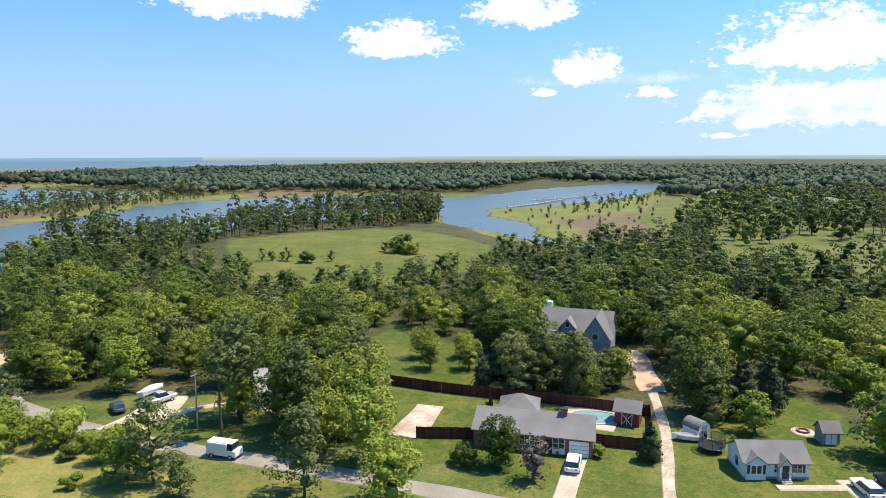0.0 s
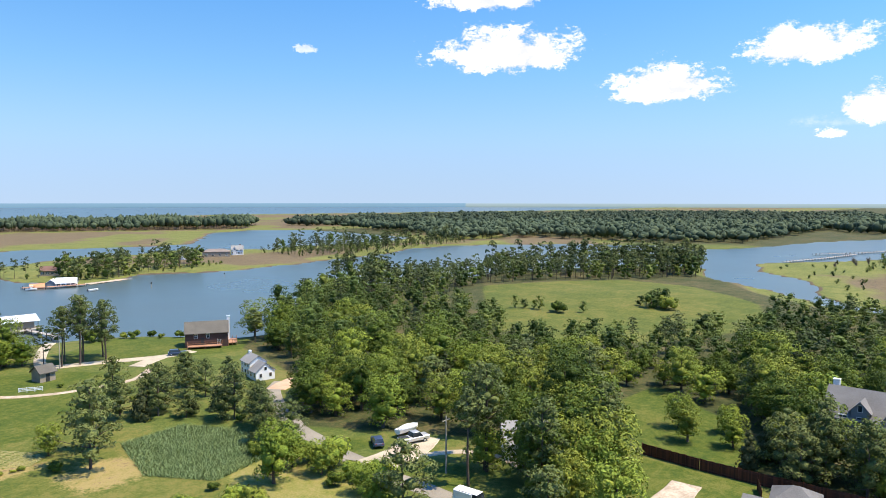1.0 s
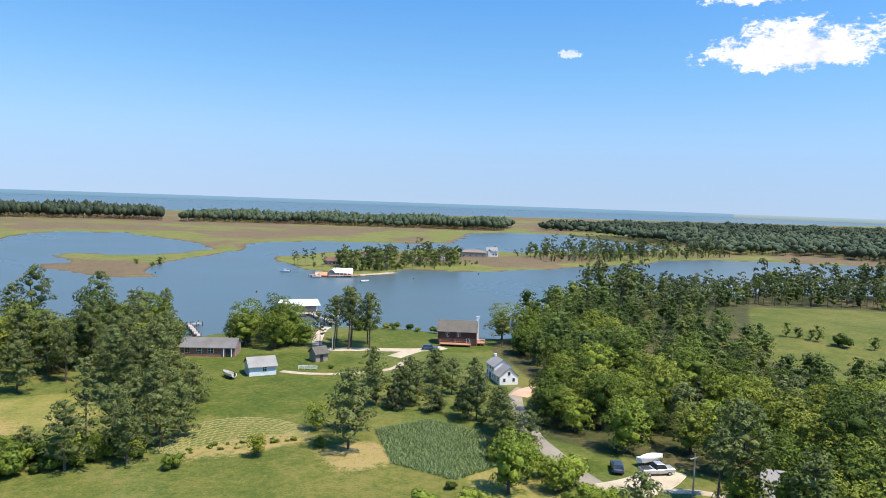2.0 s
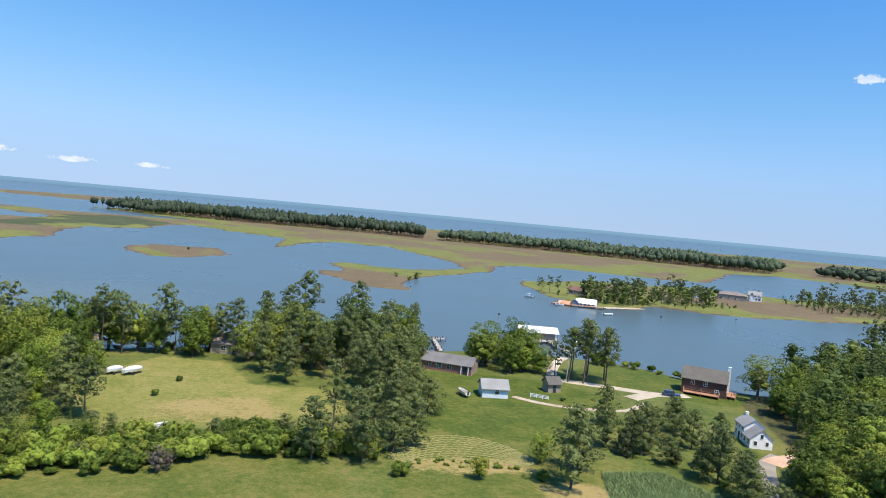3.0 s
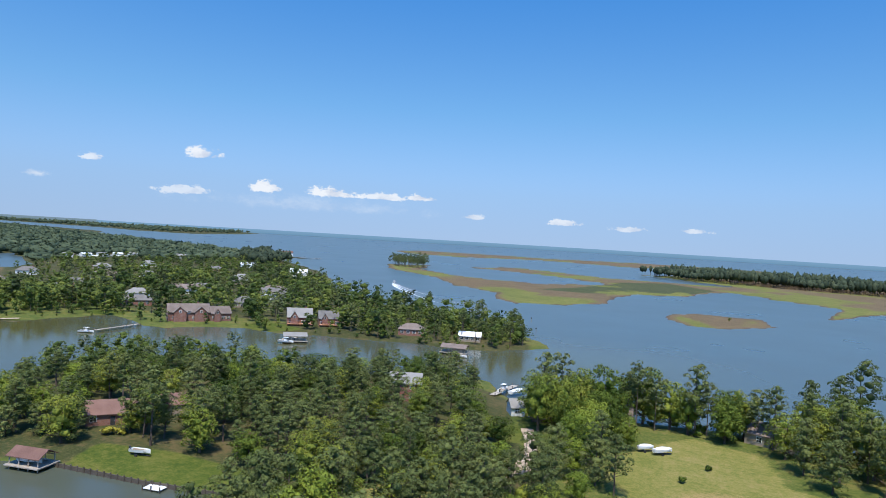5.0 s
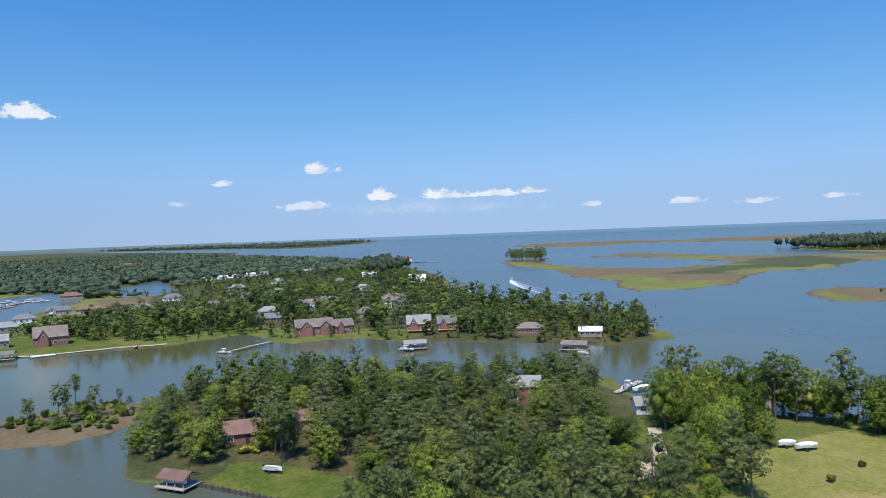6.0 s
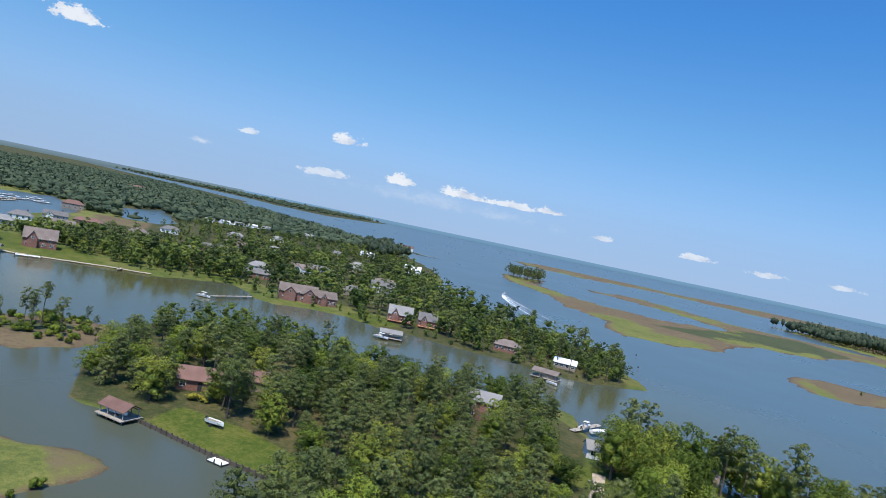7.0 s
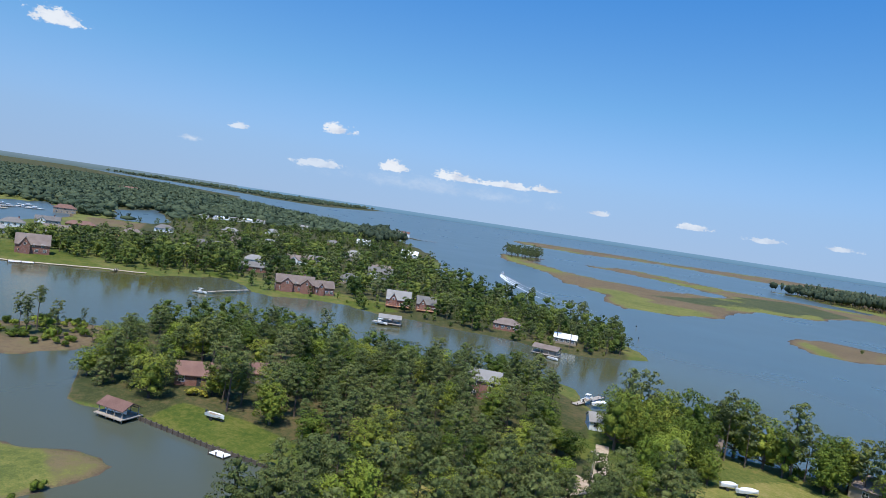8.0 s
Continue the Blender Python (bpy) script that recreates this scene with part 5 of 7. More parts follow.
# across the channel
ROW = (
    (-288, 204, 62, 19, 10, 4.3, 3.4, BRICK, SHINGLE_BROWN, "large red-brick house with many gables by the channel", 2),
    (-280, 216, 66, 9.5, 9, 3.8, 2.8, BRICK, SHINGLE_BROWN, "brick garage wing of the large gabled house", 1),
    (-352, 215, 60, 17, 9, 2.9, 2.4, BRICK, SHINGLE, "brick ranch house with grey roof", 0), (-248, 239, 50, 12, 9, 4.0, 3.8, BRICK, SHINGLE_LIGHT, "red-brown house with steep grey roof and wooden deck", 1),
    (-238, 249, 50, 10, 9, 3.8, 3.2, BRICK, SHINGLE, "grey-roofed red-brown neighbour house with deck", 1), (-395, 276, 58, 18, 9, 3.2, 2.8, WHITE, SHINGLE_BROWN, "white house with tan shingle roof", 1),
    (-412, 300, 58, 18, 9, 3.0, 1.8, GREY_WALL, SHINGLE, "low grey house among trees", 0), (-344, 306, 46, 16, 10, 4.0, 3.4, GREY_WALL, SHINGLE, "blue-grey house with white front gable", 1),
    (-490, 463, 46, 16, 10, 4.4, 3.6, WHITE, TIN, "white house with white roof on the point", 1), (-620, 508, 46, 16, 9, 3.2, 2.2, WHITE, TIN, "white-roofed house among trees", 0),
    (-766, 522, 55, 30, 12, 4.0, 2.4, GREY_WALL, SHINGLE_LIGHT, "long pale building behind the trees", 0), (-866, 783, 46, 24, 12, 6.0, 3.0, WHITE, SHINGLE_RED, "large white house at the pier", 1),
    (-503, 280, 62, 16, 9, 3.2, 3.0, TAN_WALL, SHINGLE_BROWN, "tan house with brown roof", 1), (-510, 320, 58, 14, 9, 3.2, 2.6, WHITE, SHINGLE_LIGHT, "pale house among trees", 0),
    (-379, 109, 76, 15, 11, 4.6, 4.6, BRICK, SHINGLE_BROWN, "tall brown-roofed brick house by the bulkhead", 1), (-416, 82, 78, 15, 10, 4.4, 3.4, GREY_WALL, SHINGLE, "grey gabled house by the bulkhead", 1),
    (-392, 88, 78, 11, 9, 3.6, 2.8, TAN_WALL, SHINGLE_LIGHT, "small tan house with pale roof", 0), (-528, 176, 70, 19, 9, 3.0, 2.2, BRICK, SHINGLE_RED, "russet-roofed brick house near the marina", 0),
    (-541, 158, 72, 16, 9, 3.0, 2.6, GREY_WALL, SHINGLE, "grey-roofed house near the marina", 1), (-452, 176, 70, 12, 8, 2.8, 2.0, TAN_WALL, TERRACOTTA, "small house with orange roof", 0),
    (-676, 207, 72, 18, 10, 5.0, 3.0, TAN_WALL, SHINGLE_RED, "pinkish two-storey house beyond the marina", 0), (-430, 208, 66, 12, 9, 3.0, 2.6, TAN_WALL, SHINGLE, "tan house hidden in trees", 0),
    (-168, 270, 30, 10, 6, 2.6, 1.6, TAN_WALL, TIN, "open-sided house with white carport roof at the point", 0), (-196, 262, 35, 12, 8, 3.0, 2.2, BRICK, SHINGLE_BROWN, "brown house half hidden on the point", 0),
    (-560, 250, 62, 15, 9, 3.2, 2.6, WHITE, SHINGLE, "white house with dark roof", 0), (-600, 330, 58, 15, 9, 3.2, 2.6, TAN_WALL, SHINGLE_LIGHT, "tan house among trees", 0),
    (-640, 400, 55, 15, 9, 3.2, 2.6, WHITE, SHINGLE_LIGHT, "pale house among trees", 0), (-560, 420, 52, 15, 9, 3.2, 2.6, BRICK, SHINGLE, "brick house among trees", 0),
    (-1420, 533, 70, 40, 14, 6.0, 3.0, TAN_WALL, SHINGLE_RED, "far large building among woods", 0), (-470, 380, 50, 14, 9, 3.2, 2.6, WHITE, SHINGLE_LIGHT, "white house with pale roof", 0),
    (-440, 128, 74, 13, 9, 3.0, 2.6, TAN_WALL, SHINGLE, "tan house with grey roof near the sea wall", 1), (-462, 108, 76, 14, 9, 3.0, 2.6, GREY_WALL, SHINGLE_LIGHT, "grey house with pale roof", 0),
    (-478, 146, 72, 14, 9, 3.2, 2.6, BRICK, SHINGLE_BROWN, "brick house with brown roof", 1), (-505, 128, 74, 14, 9, 3.0, 2.6, WHITE, SHINGLE, "white house with grey roof near the marina", 0),
    (-495, 200, 68, 14, 9, 3.0, 2.8, TAN_WALL, SHINGLE_BROWN, "tan house with brown hip roof", 0), (-455, 238, 64, 14, 9, 3.0, 2.8, BRICK, SHINGLE, "brick house in the middle of the point", 1),
    (-385, 236, 60, 13, 8, 3.0, 2.6, WHITE, SHINGLE_LIGHT, "small white house behind the brick ranch", 0), (-318, 262, 52, 13, 9, 3.0, 2.8, TAN_WALL, SHINGLE, "tan house behind the large brick house", 0),
    (-372, 330, 50, 13, 9, 3.0, 2.8, WHITE, SHINGLE_BROWN, "white house with brown roof among trees", 1), (-440, 356, 50, 14, 9, 3.0, 2.8, TAN_WALL, SHINGLE_LIGHT, "tan house with pale roof among trees", 0),
    # on the wooded islet in the lagoon, and up the creek
    (259, 458, -30, 11, 8, 3.2, 2.2, WHITE, SHINGLE_LIGHT, "white house on the wooded islet", 1), (284, 462, -30, 20, 10, 4.0, 1.8, TAN_WALL, SHINGLE_BROWN, "long tan building on the wooded islet", 0),
    (305, 466, -35, 9, 7, 4.4, 2.8, WHITE, SHINGLE_LIGHT, "tall white gabled house on the islet", 1), (137, 361, -30, 9, 6, 2.6, 2.2, WHITE, TIN, "white-roofed waterside building on the islet", 0), (132, 366, 58, 7, 5, 2.4, 1.8, GREY_WALL, TIN, "small grey boatshed with a metal roof on the islet", 0),
    (150, 416, -25, 10, 8, 3.0, 2.2, TAN_WALL, SHINGLE_RED, "russet-roofed house behind the islet trees", 0),
    (850, -160, -115, 60, 24, 6, 1.2, BRICK, TIN, "long brick school with pale flat roof", 0), (824, -214, -105, 50, 24, 6, 1.2, BRICK, TIN, "long brick school wing with pale roof", 0),
    (660, -38, -98, 16, 10, 5, 3, TAN_WALL, SHINGLE, "distant house in the eastern woods", 0), (590, -72, -98, 16, 10, 5, 3, WHITE, SHINGLE, "distant white house in the eastern woods", 0),
    (540, -76, -98, 16, 10, 5, 3, GREY_WALL, SHINGLE, "distant grey house in the eastern woods", 0), (556, -110, -98, 16, 10, 5, 3, TAN_WALL, SHINGLE_LIGHT, "distant tan house in the eastern woods", 0),
    (575, -92, -98, 16, 10, 5, 3, WHITE, SHINGLE, "distant white gabled house in the woods", 0), (1320, 670, -60, 26, 14, 5, 3, WHITE, SHINGLE, "far white building on the shore", 0))
for row_at, (hx, hy, rz, l, w, ev, ri, wall, roof, text, gables) in enumerate(ROW):
    hs = house("house", hx, hy, rz, l, w, ev, ri, wall, roof, text, hip=gables == 0 and roof is not TIN and l > 11, chimney=(l * 0.24, 0.4, ev + ri + 0.9, BRICK) if row_at % 3 == 0 and roof is not TIN else None, front=[(l * k, "window", 1.4) for k in (-0.36, -0.12, 0.12, 0.36)] + ([(l * k, "window", 1.4, 2.5) for k in (-0.3, 0.0, 0.3)] if ev > 4.2 else []), group="waterside houses")
    dist = math.hypot(hx, hy)
    if dist < 700:
        for step in (0.5 * l + 4, 0.5 * l + 13):
            KEEP.append((hx - hx / dist * step, hy - hy / dist * step, 0.34 * l + 1))
    for k in range(gables):
        gable(hs, l * (-0.22 + 0.5 * k), -1, 1.8, l * 0.30, ev, ri * 0.75, w / 2, WHITE if wall is GREY_WALL else wall, roof)
    if text.endswith("deck"):
        deck(hs, -l / 2, -w / 2 - 3.2, l / 2, -w / 2 - 0.05, 1.0)


# open ground before the far pond and the marina
KEEP += [(-785, 396, 26), (-795, 430, 26), (-800, 465, 26), (-812, 490, 20), (-752, 384, 22), (-758, 412, 22), (-764, 440, 22), (-112, 151, 5), (-106, 144, 4), (-143, 84, 5), (-134, 78, 7), (-125, 80, 6), (-600, 236, 34), (-560, 214, 32), (-520, 196, 26), (-540, 150, 30), (-500, 130, 24),
         (-101, 185, 9), (-95, 179, 8), (-92, 169, 8), (-85, 159, 7), (-80, 150, 6)]


# ---- woods ----
def near_line(line, x, y):
    d = np.full(np.shape(x), 1e9)
    for (ax, ay), (bx, by) in zip(line, line[1:]):
        ex, ey = bx - ax, by - ay
        t = np.clip(((x - ax) * ex + (y - ay) * ey) / (ex * ex + ey * ey + 1e-9), 0, 1)
        d = np.minimum(d, np.hypot(x - ax - t * ex, y - ay - t * ey))
    return d


def spots(poly, step, seed, clear=True, inside=2.0, jitter=0.42):
    """Uneven places for trees inside an outline, clear of water, lawns, roads and houses."""
    rs = np.random.RandomState(seed)
    px, py = [p[0] for p in poly], [p[1] for p in poly]
    gx, gy = np.meshgrid(np.arange(float(min(px)), max(px), step), np.arange(float(min(py)), max(py), step))
    gx[1::2] += step / 2
    x = gx.ravel() + rs.uniform(-jitter, jitter, gx.size) * step
    y = gy.ravel() + rs.uniform(-jitter, jitter, gx.size) * step
    ok = (signed(poly, x, y) > 0) & (land(x, y) > inside)
    if clear:
        ok &= (zone_mask(LAWNS, x, y, 1) < 0.5) & (zone_mask(FIELDS, x, y, 1) < 0.5)
    for line, w in PAVED:
        ok &= near_line(line, x, y) > w
    for kx, ky, kr in KEEP:
        ok &= np.hypot(x - kx, y - ky) > kr
    ok &= np.hypot(x, y) > 22
    return list(zip(x[ok].tolist(), y[ok].tolist()))


def grow(poly, step, seed, mix, low=0.75, high=1.15, squat=1.0, **kw):
    kinds, weights = zip(*mix)
    for x, y in spots(poly, step, seed, **kw):
        plant(rng.choices(kinds, weights)[0], x, y, rng.uniform(low, high), rng.uniform(0.88, 1.15) * squat)


HARDWOOD = (("broad", 0.66), ("bright", 0.21), ("pine", 0.06), ("bushy_pine", 0.04), ("cedar", 0.03))
grow([(90, 80), (79, 86), (78, 100), (86, 116), (98, 122), (106, 150), (112, 172), (140, 200), (196, 236), (205, 170), (190, 112), (226, 76), (262, 60), (300, 20), (300, -40), (150, -60), (112, -40), (122, -20), (114, -8), (108, 6), (104, 24), (116, 20), (146, 58), (124, 60), (100, 44), (92, 66)], 7.3, 3, HARDWOOD, 0.64, 0.96, squat=0.88)
grow([(196, 236), (236, 250), (330, 232), (420, 178), (438, 150), (376, 126), (332, 150), (312, 178), (262, 200), (204, 176)], 6.2, 4, (("pine", 0.45), ("bushy_pine", 0.2), ("broad", 0.27), ("bare_pine", 0.08)), 0.78, 1.0)
grow([(120, -64), (300, -44), (300, -200), (140, -200), (104, -70), (96, -44)], 9.0, 5, (("broad", 0.55), ("bare_pine", 0.25), ("pine", 0.2)), 0.85, 1.1)
grow([(300, -20), (296, -200), (640, -360), (640, -60), (420, -10), (330, 0)], 12.5, 6, (("broad", 0.75), ("pine", 0.25)), 0.85, 1.15)
# west woods
grow([(-228, 116), (-203, 87), (-176, 73), (-160, 120), (-140, 160), (-110, 188), (-132, 200), (-162, 166), (-208, 152), (-226, 138)], 7.4, 7, (("broad", 0.66), ("pine", 0.22), ("bright", 0.12)), 0.52, 0.80, squat=0.76, inside=2.5)
grow([(-176, 73), (-158, 66), (-140, 72), (-124, 80), (-108, 88), (-90, 84), (-72, 92), (-62, 112), (-74, 146), (-98, 180), (-110, 188), (-140, 160), (-160, 120)], 6.6, 57, (("broad", 0.30), ("pine", 0.48), ("bushy_pine", 0.16), ("bright", 0.06)), 0.56, 0.86, squat=0.82)
grow([(-84, 60), (-72, 62), (-52, 92), (-60, 124), (-78, 92), (-86, 82)], 6.0, 8, (("pine", 0.3), ("bushy_pine", 0.5), ("bright", 0.2)), 0.6, 0.85)
grow([(-102, 176), (-80, 183), (-50, 194), (0, 206), (26, 208), (24, 190), (0, 184), (-30, 183), (-46, 184), (-70, 170), (-88, 160)], 5.6, 9, (("broad", 0.55), ("pine", 0.15), ("bushy_pine", 0.15), ("bright", 0.15)), 0.75, 1.05)
grow([(-98, 176), (-50, 194), (0, 206), (26, 206), (24, 192), (0, 188), (-30, 188), (-70, 174)], 6.2, 75, (("shrub", 0.6), ("broad", 0.4)), 0.42, 0.75)
grow([(-18, 160), (4, 162), (8, 140), (24, 146), (18, 162), (26, 180), (0, 184), (-24, 182)], 7.0, 59, (("pine", 0.45), ("bushy_pine", 0.35), ("broad", 0.2)), 0.7, 0.95)
grow([(-72, 152), (-52, 136), (-50, 156), (-56, 172), (-72, 178), (-84, 166)], 6.8, 60, (("broad", 0.5), ("bright", 0.2), ("bushy_pine", 0.3)), 0.65, 0.9, clear=False)
grow([(-62, 124), (-52, 118), (-42, 124), (-44, 134), (-56, 138)], 6.0, 64, (("bushy_pine", 0.7), ("bright", 0.15), ("pine", 0.15)), 0.6, 0.85, clear=False)
grow([(72, 50), (70, 37), (75, 34), (98, 43), (101, 52), (93, 66), (84, 66), (78, 56)], 5.4, 61, (("broad", 0.76), ("pine", 0.14), ("bright", 0.1)), 0.66, 0.92, clear=False)
grow([(-58, 112), (-40, 118), (-8, 128), (10, 122), (8, 114), (-14, 114), (-36, 104), (-54, 96)], 3.0, 10, (("shrub", 0.84), ("bright_shrub", 0.16)), 0.6, 1.2, clear=False)
grow([(-58, 110), (-40, 117), (-8, 127), (8, 121), (6, 115), (-14, 115), (-36, 106), (-54, 98)], 8.5, 73, (("bushy_pine", 0.6), ("broad", 0.4)), 0.26, 0.48, clear=False)
grow([(-72, 100), (-54, 104), (-46, 118), (-60, 122), (-72, 114)], 5.6, 74, (("bushy_pine", 0.75), ("pine", 0.25)), 0.5, 0.72, clear=False)
grow([(2, 104), (20, 128), (22, 156), (12, 158), (0, 130), (-6, 112)], 8.0, 11, (("pine", 0.35), ("bushy_pine", 0.65)), 0.6, 0.85, clear=False)
grow([(53, 122), (58, 140), (70, 147), (82, 134), (80, 116), (74, 104), (68, 95), (62, 104), (66, 114)], 5.0, 12, (("bushy_pine", 0.6), ("cedar", 0.15), ("shrub", 0.25)), 0.45, 0.7, clear=False)
grow([(22, 66), (34, 80), (50, 84), (62, 92), (64, 60), (58, 44), (50, 52)], 7.4, 13, (("bright_shrub", 0.58), ("shrub", 0.34), ("bright", 0.08)), 0.45, 0.85, clear=False)
grow([(38, 196), (42, 206), (62, 208), (60, 186), (46, 180)], 6.0, 14, (("broad", 0.8), ("bright", 0.2)), 0.72, 0.92, squat=0.82, clear=False)
grow([(78, 205), (92, 212), (108, 196), (104, 188), (88, 204)], 4.5, 15, (("shrub", 0.7), ("bright_shrub", 0.3)), 0.7, 1.1, clear=False)
grow([(102.5, 27), (102.5, 3), (113, 1), (116, 14), (113, 27)], 4.8, 16, (("bushy_pine", 0.62), ("cedar", 0.2), ("broad", 0.18)), 0.5, 0.74, clear=False)
grow([(98.5, -7), (98, -12), (101, -18), (112, -15), (120, -6), (106, -6)], 5.4, 63, (("broad", 0.7), ("bright", 0.15), ("bushy_pine", 0.15)), 0.62, 0.9, clear=False)
# singles
for i in range(26):
    plant(rng.choice(("shrub", "shrub", "bright_shrub")), rng.uniform(14, 35), 113.4 + rng.uniform(-1.0, 2.0), rng.uniform(0.10, 0.30), 0.7)
for kind, x, y, s in (("pine", 68, 177, .9), ("pine", 76, 182, .85), ("bushy_pine", 62, 184, .6), ("pine", 70, 180, .95), ("pine", 74, 176, .9), ("bare_pine", 67, 184, .85), ("pine", 72, 186, .8), ("pine", 64, 178, .75), ("bare_pine", -14, 203, 1.0),
                      ("bright", 62.7, 25.2, .8), ("bushy_pine", 61.0, 35.5, .78), ("bushy_pine", 56.5, 49.7, .45), ("bushy_pine", 65.0, 94, .6), ("bushy_pine", 66.2, 89, .55), ("broad", 76, 15.5, .62), ("bare", 73.5, 10.5, .75), ("bright", 71.5, 32, .85), ("pine", 74, 44, .95), ("bushy_pine", 58, 55, .8), ("shrub", 75, 20, .8), ("cedar", 84, -3.0, .62),
                      ("bright", 61, 82, .6), ("bright", 62, 76, .55), ("broad", -160, 79, .72), ("broad", -165, 88, .7), ("bushy_pine", -150, 74, .6), ("bushy_pine", -154, 69, .55), ("pine", -139, 88, .8), ("pine", -128, 86, .85), ("bushy_pine", -80, 62, .75), ("bushy_pine", -77, 68, .8), ("bushy_pine", -74, 61, .75), ("pine", -82, 70, .7), ("bare", -25.5, 106, .55), ("bare", -24, 107, .4), ("tan", -75, 176, .9), ("tan", -71, 178, .8), ("tan", -68, 174, .7), ("tan", -79, 179, .7), ("bright_shrub", 63.5, 66, 1.2), ("bright_shrub", 64, 71, 1.1), ("bright_shrub", 64.5, 76, 1.3), ("bright", 61, 66, .45), ("shrub", 64, 81, 1.2), ("broad", 72, 39, .7), ("bright_shrub", 66, 92, 1.0), ("bright_shrub", 63, 88, 1.0), ("pine", 79, 57, .95), ("pine", 82, 61, .85), ("bare_pine", 73, 56, .85),
                      ("broad", 212, 141, 0.36), ("broad", 213.5, 138, 0.32), ("broad", 213.5, 131, 0.39), ("broad", 214.5, 134, 0.29), ("shrub", 212, 122, 1.5), ("shrub", 214, 124.5, 1.3), ("broad", 217, 115, .36), ("broad", 241, 104, 0.35), ("broad", 244, 100, 0.42), ("shrub", 243, 96, 1.9), ("broad", 246, 96, 0.41), ("broad", 243, 91.5, 0.38), ("shrub", 240, 99, 1.7), ("broad", 247, 102, 0.36), ("shrub", 240, 93, 1.5),
                      ("bright", 118, 42, .55), ("broad", 112, 38, .5), ("bright", 121, 34, .55), ("bright", 114, 31, .5), ("bright", 98, -17, .6), ("cedar", 104, -16, .85), ("cedar", 108, -20, .9), ("bright", 95, -33, .95), ("broad", 88, -38, .9),
                      ("bright_shrub", 83, 4, .5), ("shrub", 82.5, 9, .4), ("yellow_shrub", -141, 84, 1.2), ("yellow_shrub", -139, 86, 1.0), ("yellow_shrub", -145, 99, 1.3), ("shrub", 12, 108, .7), ("shrub", 36, 108, .5), ("bright", 38, 116, .45),
                      ("broad", 17, 196, .9), ("bushy_pine", 14, 150, 1.0), ("bushy_pine", 40, 105, .95), ("bushy_pine", 44, 113, .7), ("yellow_tree", 25, 107.3, .45), ("shrub", -36, 146, .5), ("shrub", -34, 158, .5), ("shrub", 56, 158, .45),
                      ("bare_pine", -148, 272, .7), ("bare_pine", -154, 266, .62), ("bare_pine", -160, 262, .7), ("bare_pine", -170, 266, .75), ("bare_pine", -146, 280, .6), ("bare_pine", -212, 70, .75), ("bare_pine", -207, 66, .6), ("bare_pine", -150, 284, .75), ("bare_pine", -157, 291, .8), ("bare_pine", -164, 300, .75), ("bare_pine", -198, 328, .8), ("bare_pine", -206, 336, .75), ("bare_pine", -252, 352, .85), ("bare_pine", -176, 276, .7), ("bushy_pine", -206, 66, 0.37), ("bushy_pine", -200, 72, 0.31), ("bushy_pine", -212, 58, 0.50), ("bushy_pine", -214, 66, .6), ("bushy_pine", -196, 80, 0.28), ("bushy_pine", -218, 50, .5), ("bushy_pine", -220, 76, 0.31), ("bushy_pine", -209, 84, 0.28), ("shrub", -204, 62, .8), ("shrub", -198, 66, .7), ("shrub", -215, 72, .9), ("shrub", -211, 48, .8), ("bushy_pine", -222, 60, 0.43), ("bushy_pine", -208, 74, .55), ("shrub", -192, 72, .6), ("bushy_pine", -217, 84, 0.31), ("shrub", -203, 80, .7), ("bushy_pine", -225, 45, .6), ("shrub", -106, 44, .5), ("shrub", -104, 40, .4),
                      ("shrub", 44, 430, .9), ("shrub", 50, 442, 1.3), ("shrub", 36, 440, .8), ("shrub", -110, 520, .7), ("bushy_pine", 126, 420, .55), ("pine", 131, 414, .62), ("pine", 136, 412, .68), ("bushy_pine", 129, 424, .5), ("shrub", 134, 405, .8), ("pine", 140, 406, .5)):
    plant(kind, x, y, s)
# across the channel, and the islet
grow([(-330, 200), (-280, 196), (-236, 224), (-176, 252), (-142, 284), (-190, 340), (-300, 384), (-410, 420), (-470, 440), (-500, 300), (-460, 130), (-420, 92), (-386, 128), (-350, 140)], 12.4, 17, (("broad", 0.82), ("pine", 0.18)), 0.72, 1.12, squat=0.84)
grow([(-215, 242), (-165, 252), (-140, 285), (-180, 330), (-260, 360), (-280, 300)], 6.8, 18, (("pine", 0.25), ("broad", 0.75)), 0.34, 0.58, clear=False)
grow([(-330, 196), (-280, 192), (-236, 220), (-176, 250), (-142, 284), (-190, 340), (-300, 384), (-410, 420), (-500, 300), (-460, 130), (-420, 92), (-386, 120), (-350, 136)], 17, 62, (("broad", 1.0),), 0.3, 0.6)
# along the channel's bank
grow([(-430, 100), (-346, 138), (-338, 178), (-320, 198), (-380, 215), (-450, 160)], 8.2, 72, (("broad", 0.85), ("pine", 0.15)), 0.62, 0.98, squat=0.9, clear=False)
grow([(-334, 137), (-326, 178), (-288, 181), (-268, 201), (-239, 217), (-198, 237), (-165, 248), (-150, 259), (-140, 285), (-156, 274), (-180, 256), (-215, 244), (-250, 231), (-280, 207), (-300, 192), (-330, 198), (-345, 150)], 6.6, 65, (("broad", 0.6), ("shrub", 0.4)), 0.28, 0.62, clear=False, inside=1.0)
grow([(-228, 66), (-222, 86), (-210, 86), (-194, 74), (-196, 62), (-210, 54), (-224, 50)], 3.8, 66, (("shrub", 0.7), ("bright_shrub", 0.3)), 0.35, 0.8, clear=False, inside=1.5)
grow([(-480, 80), (-500, 300), (-470, 440), (-520, 500), (-700, 620), (-760, 380), (-640, 240), (-560, 180)], 13.5, 19, (("broad", 0.8), ("pine", 0.2)), 0.5, 0.9, squat=0.8)
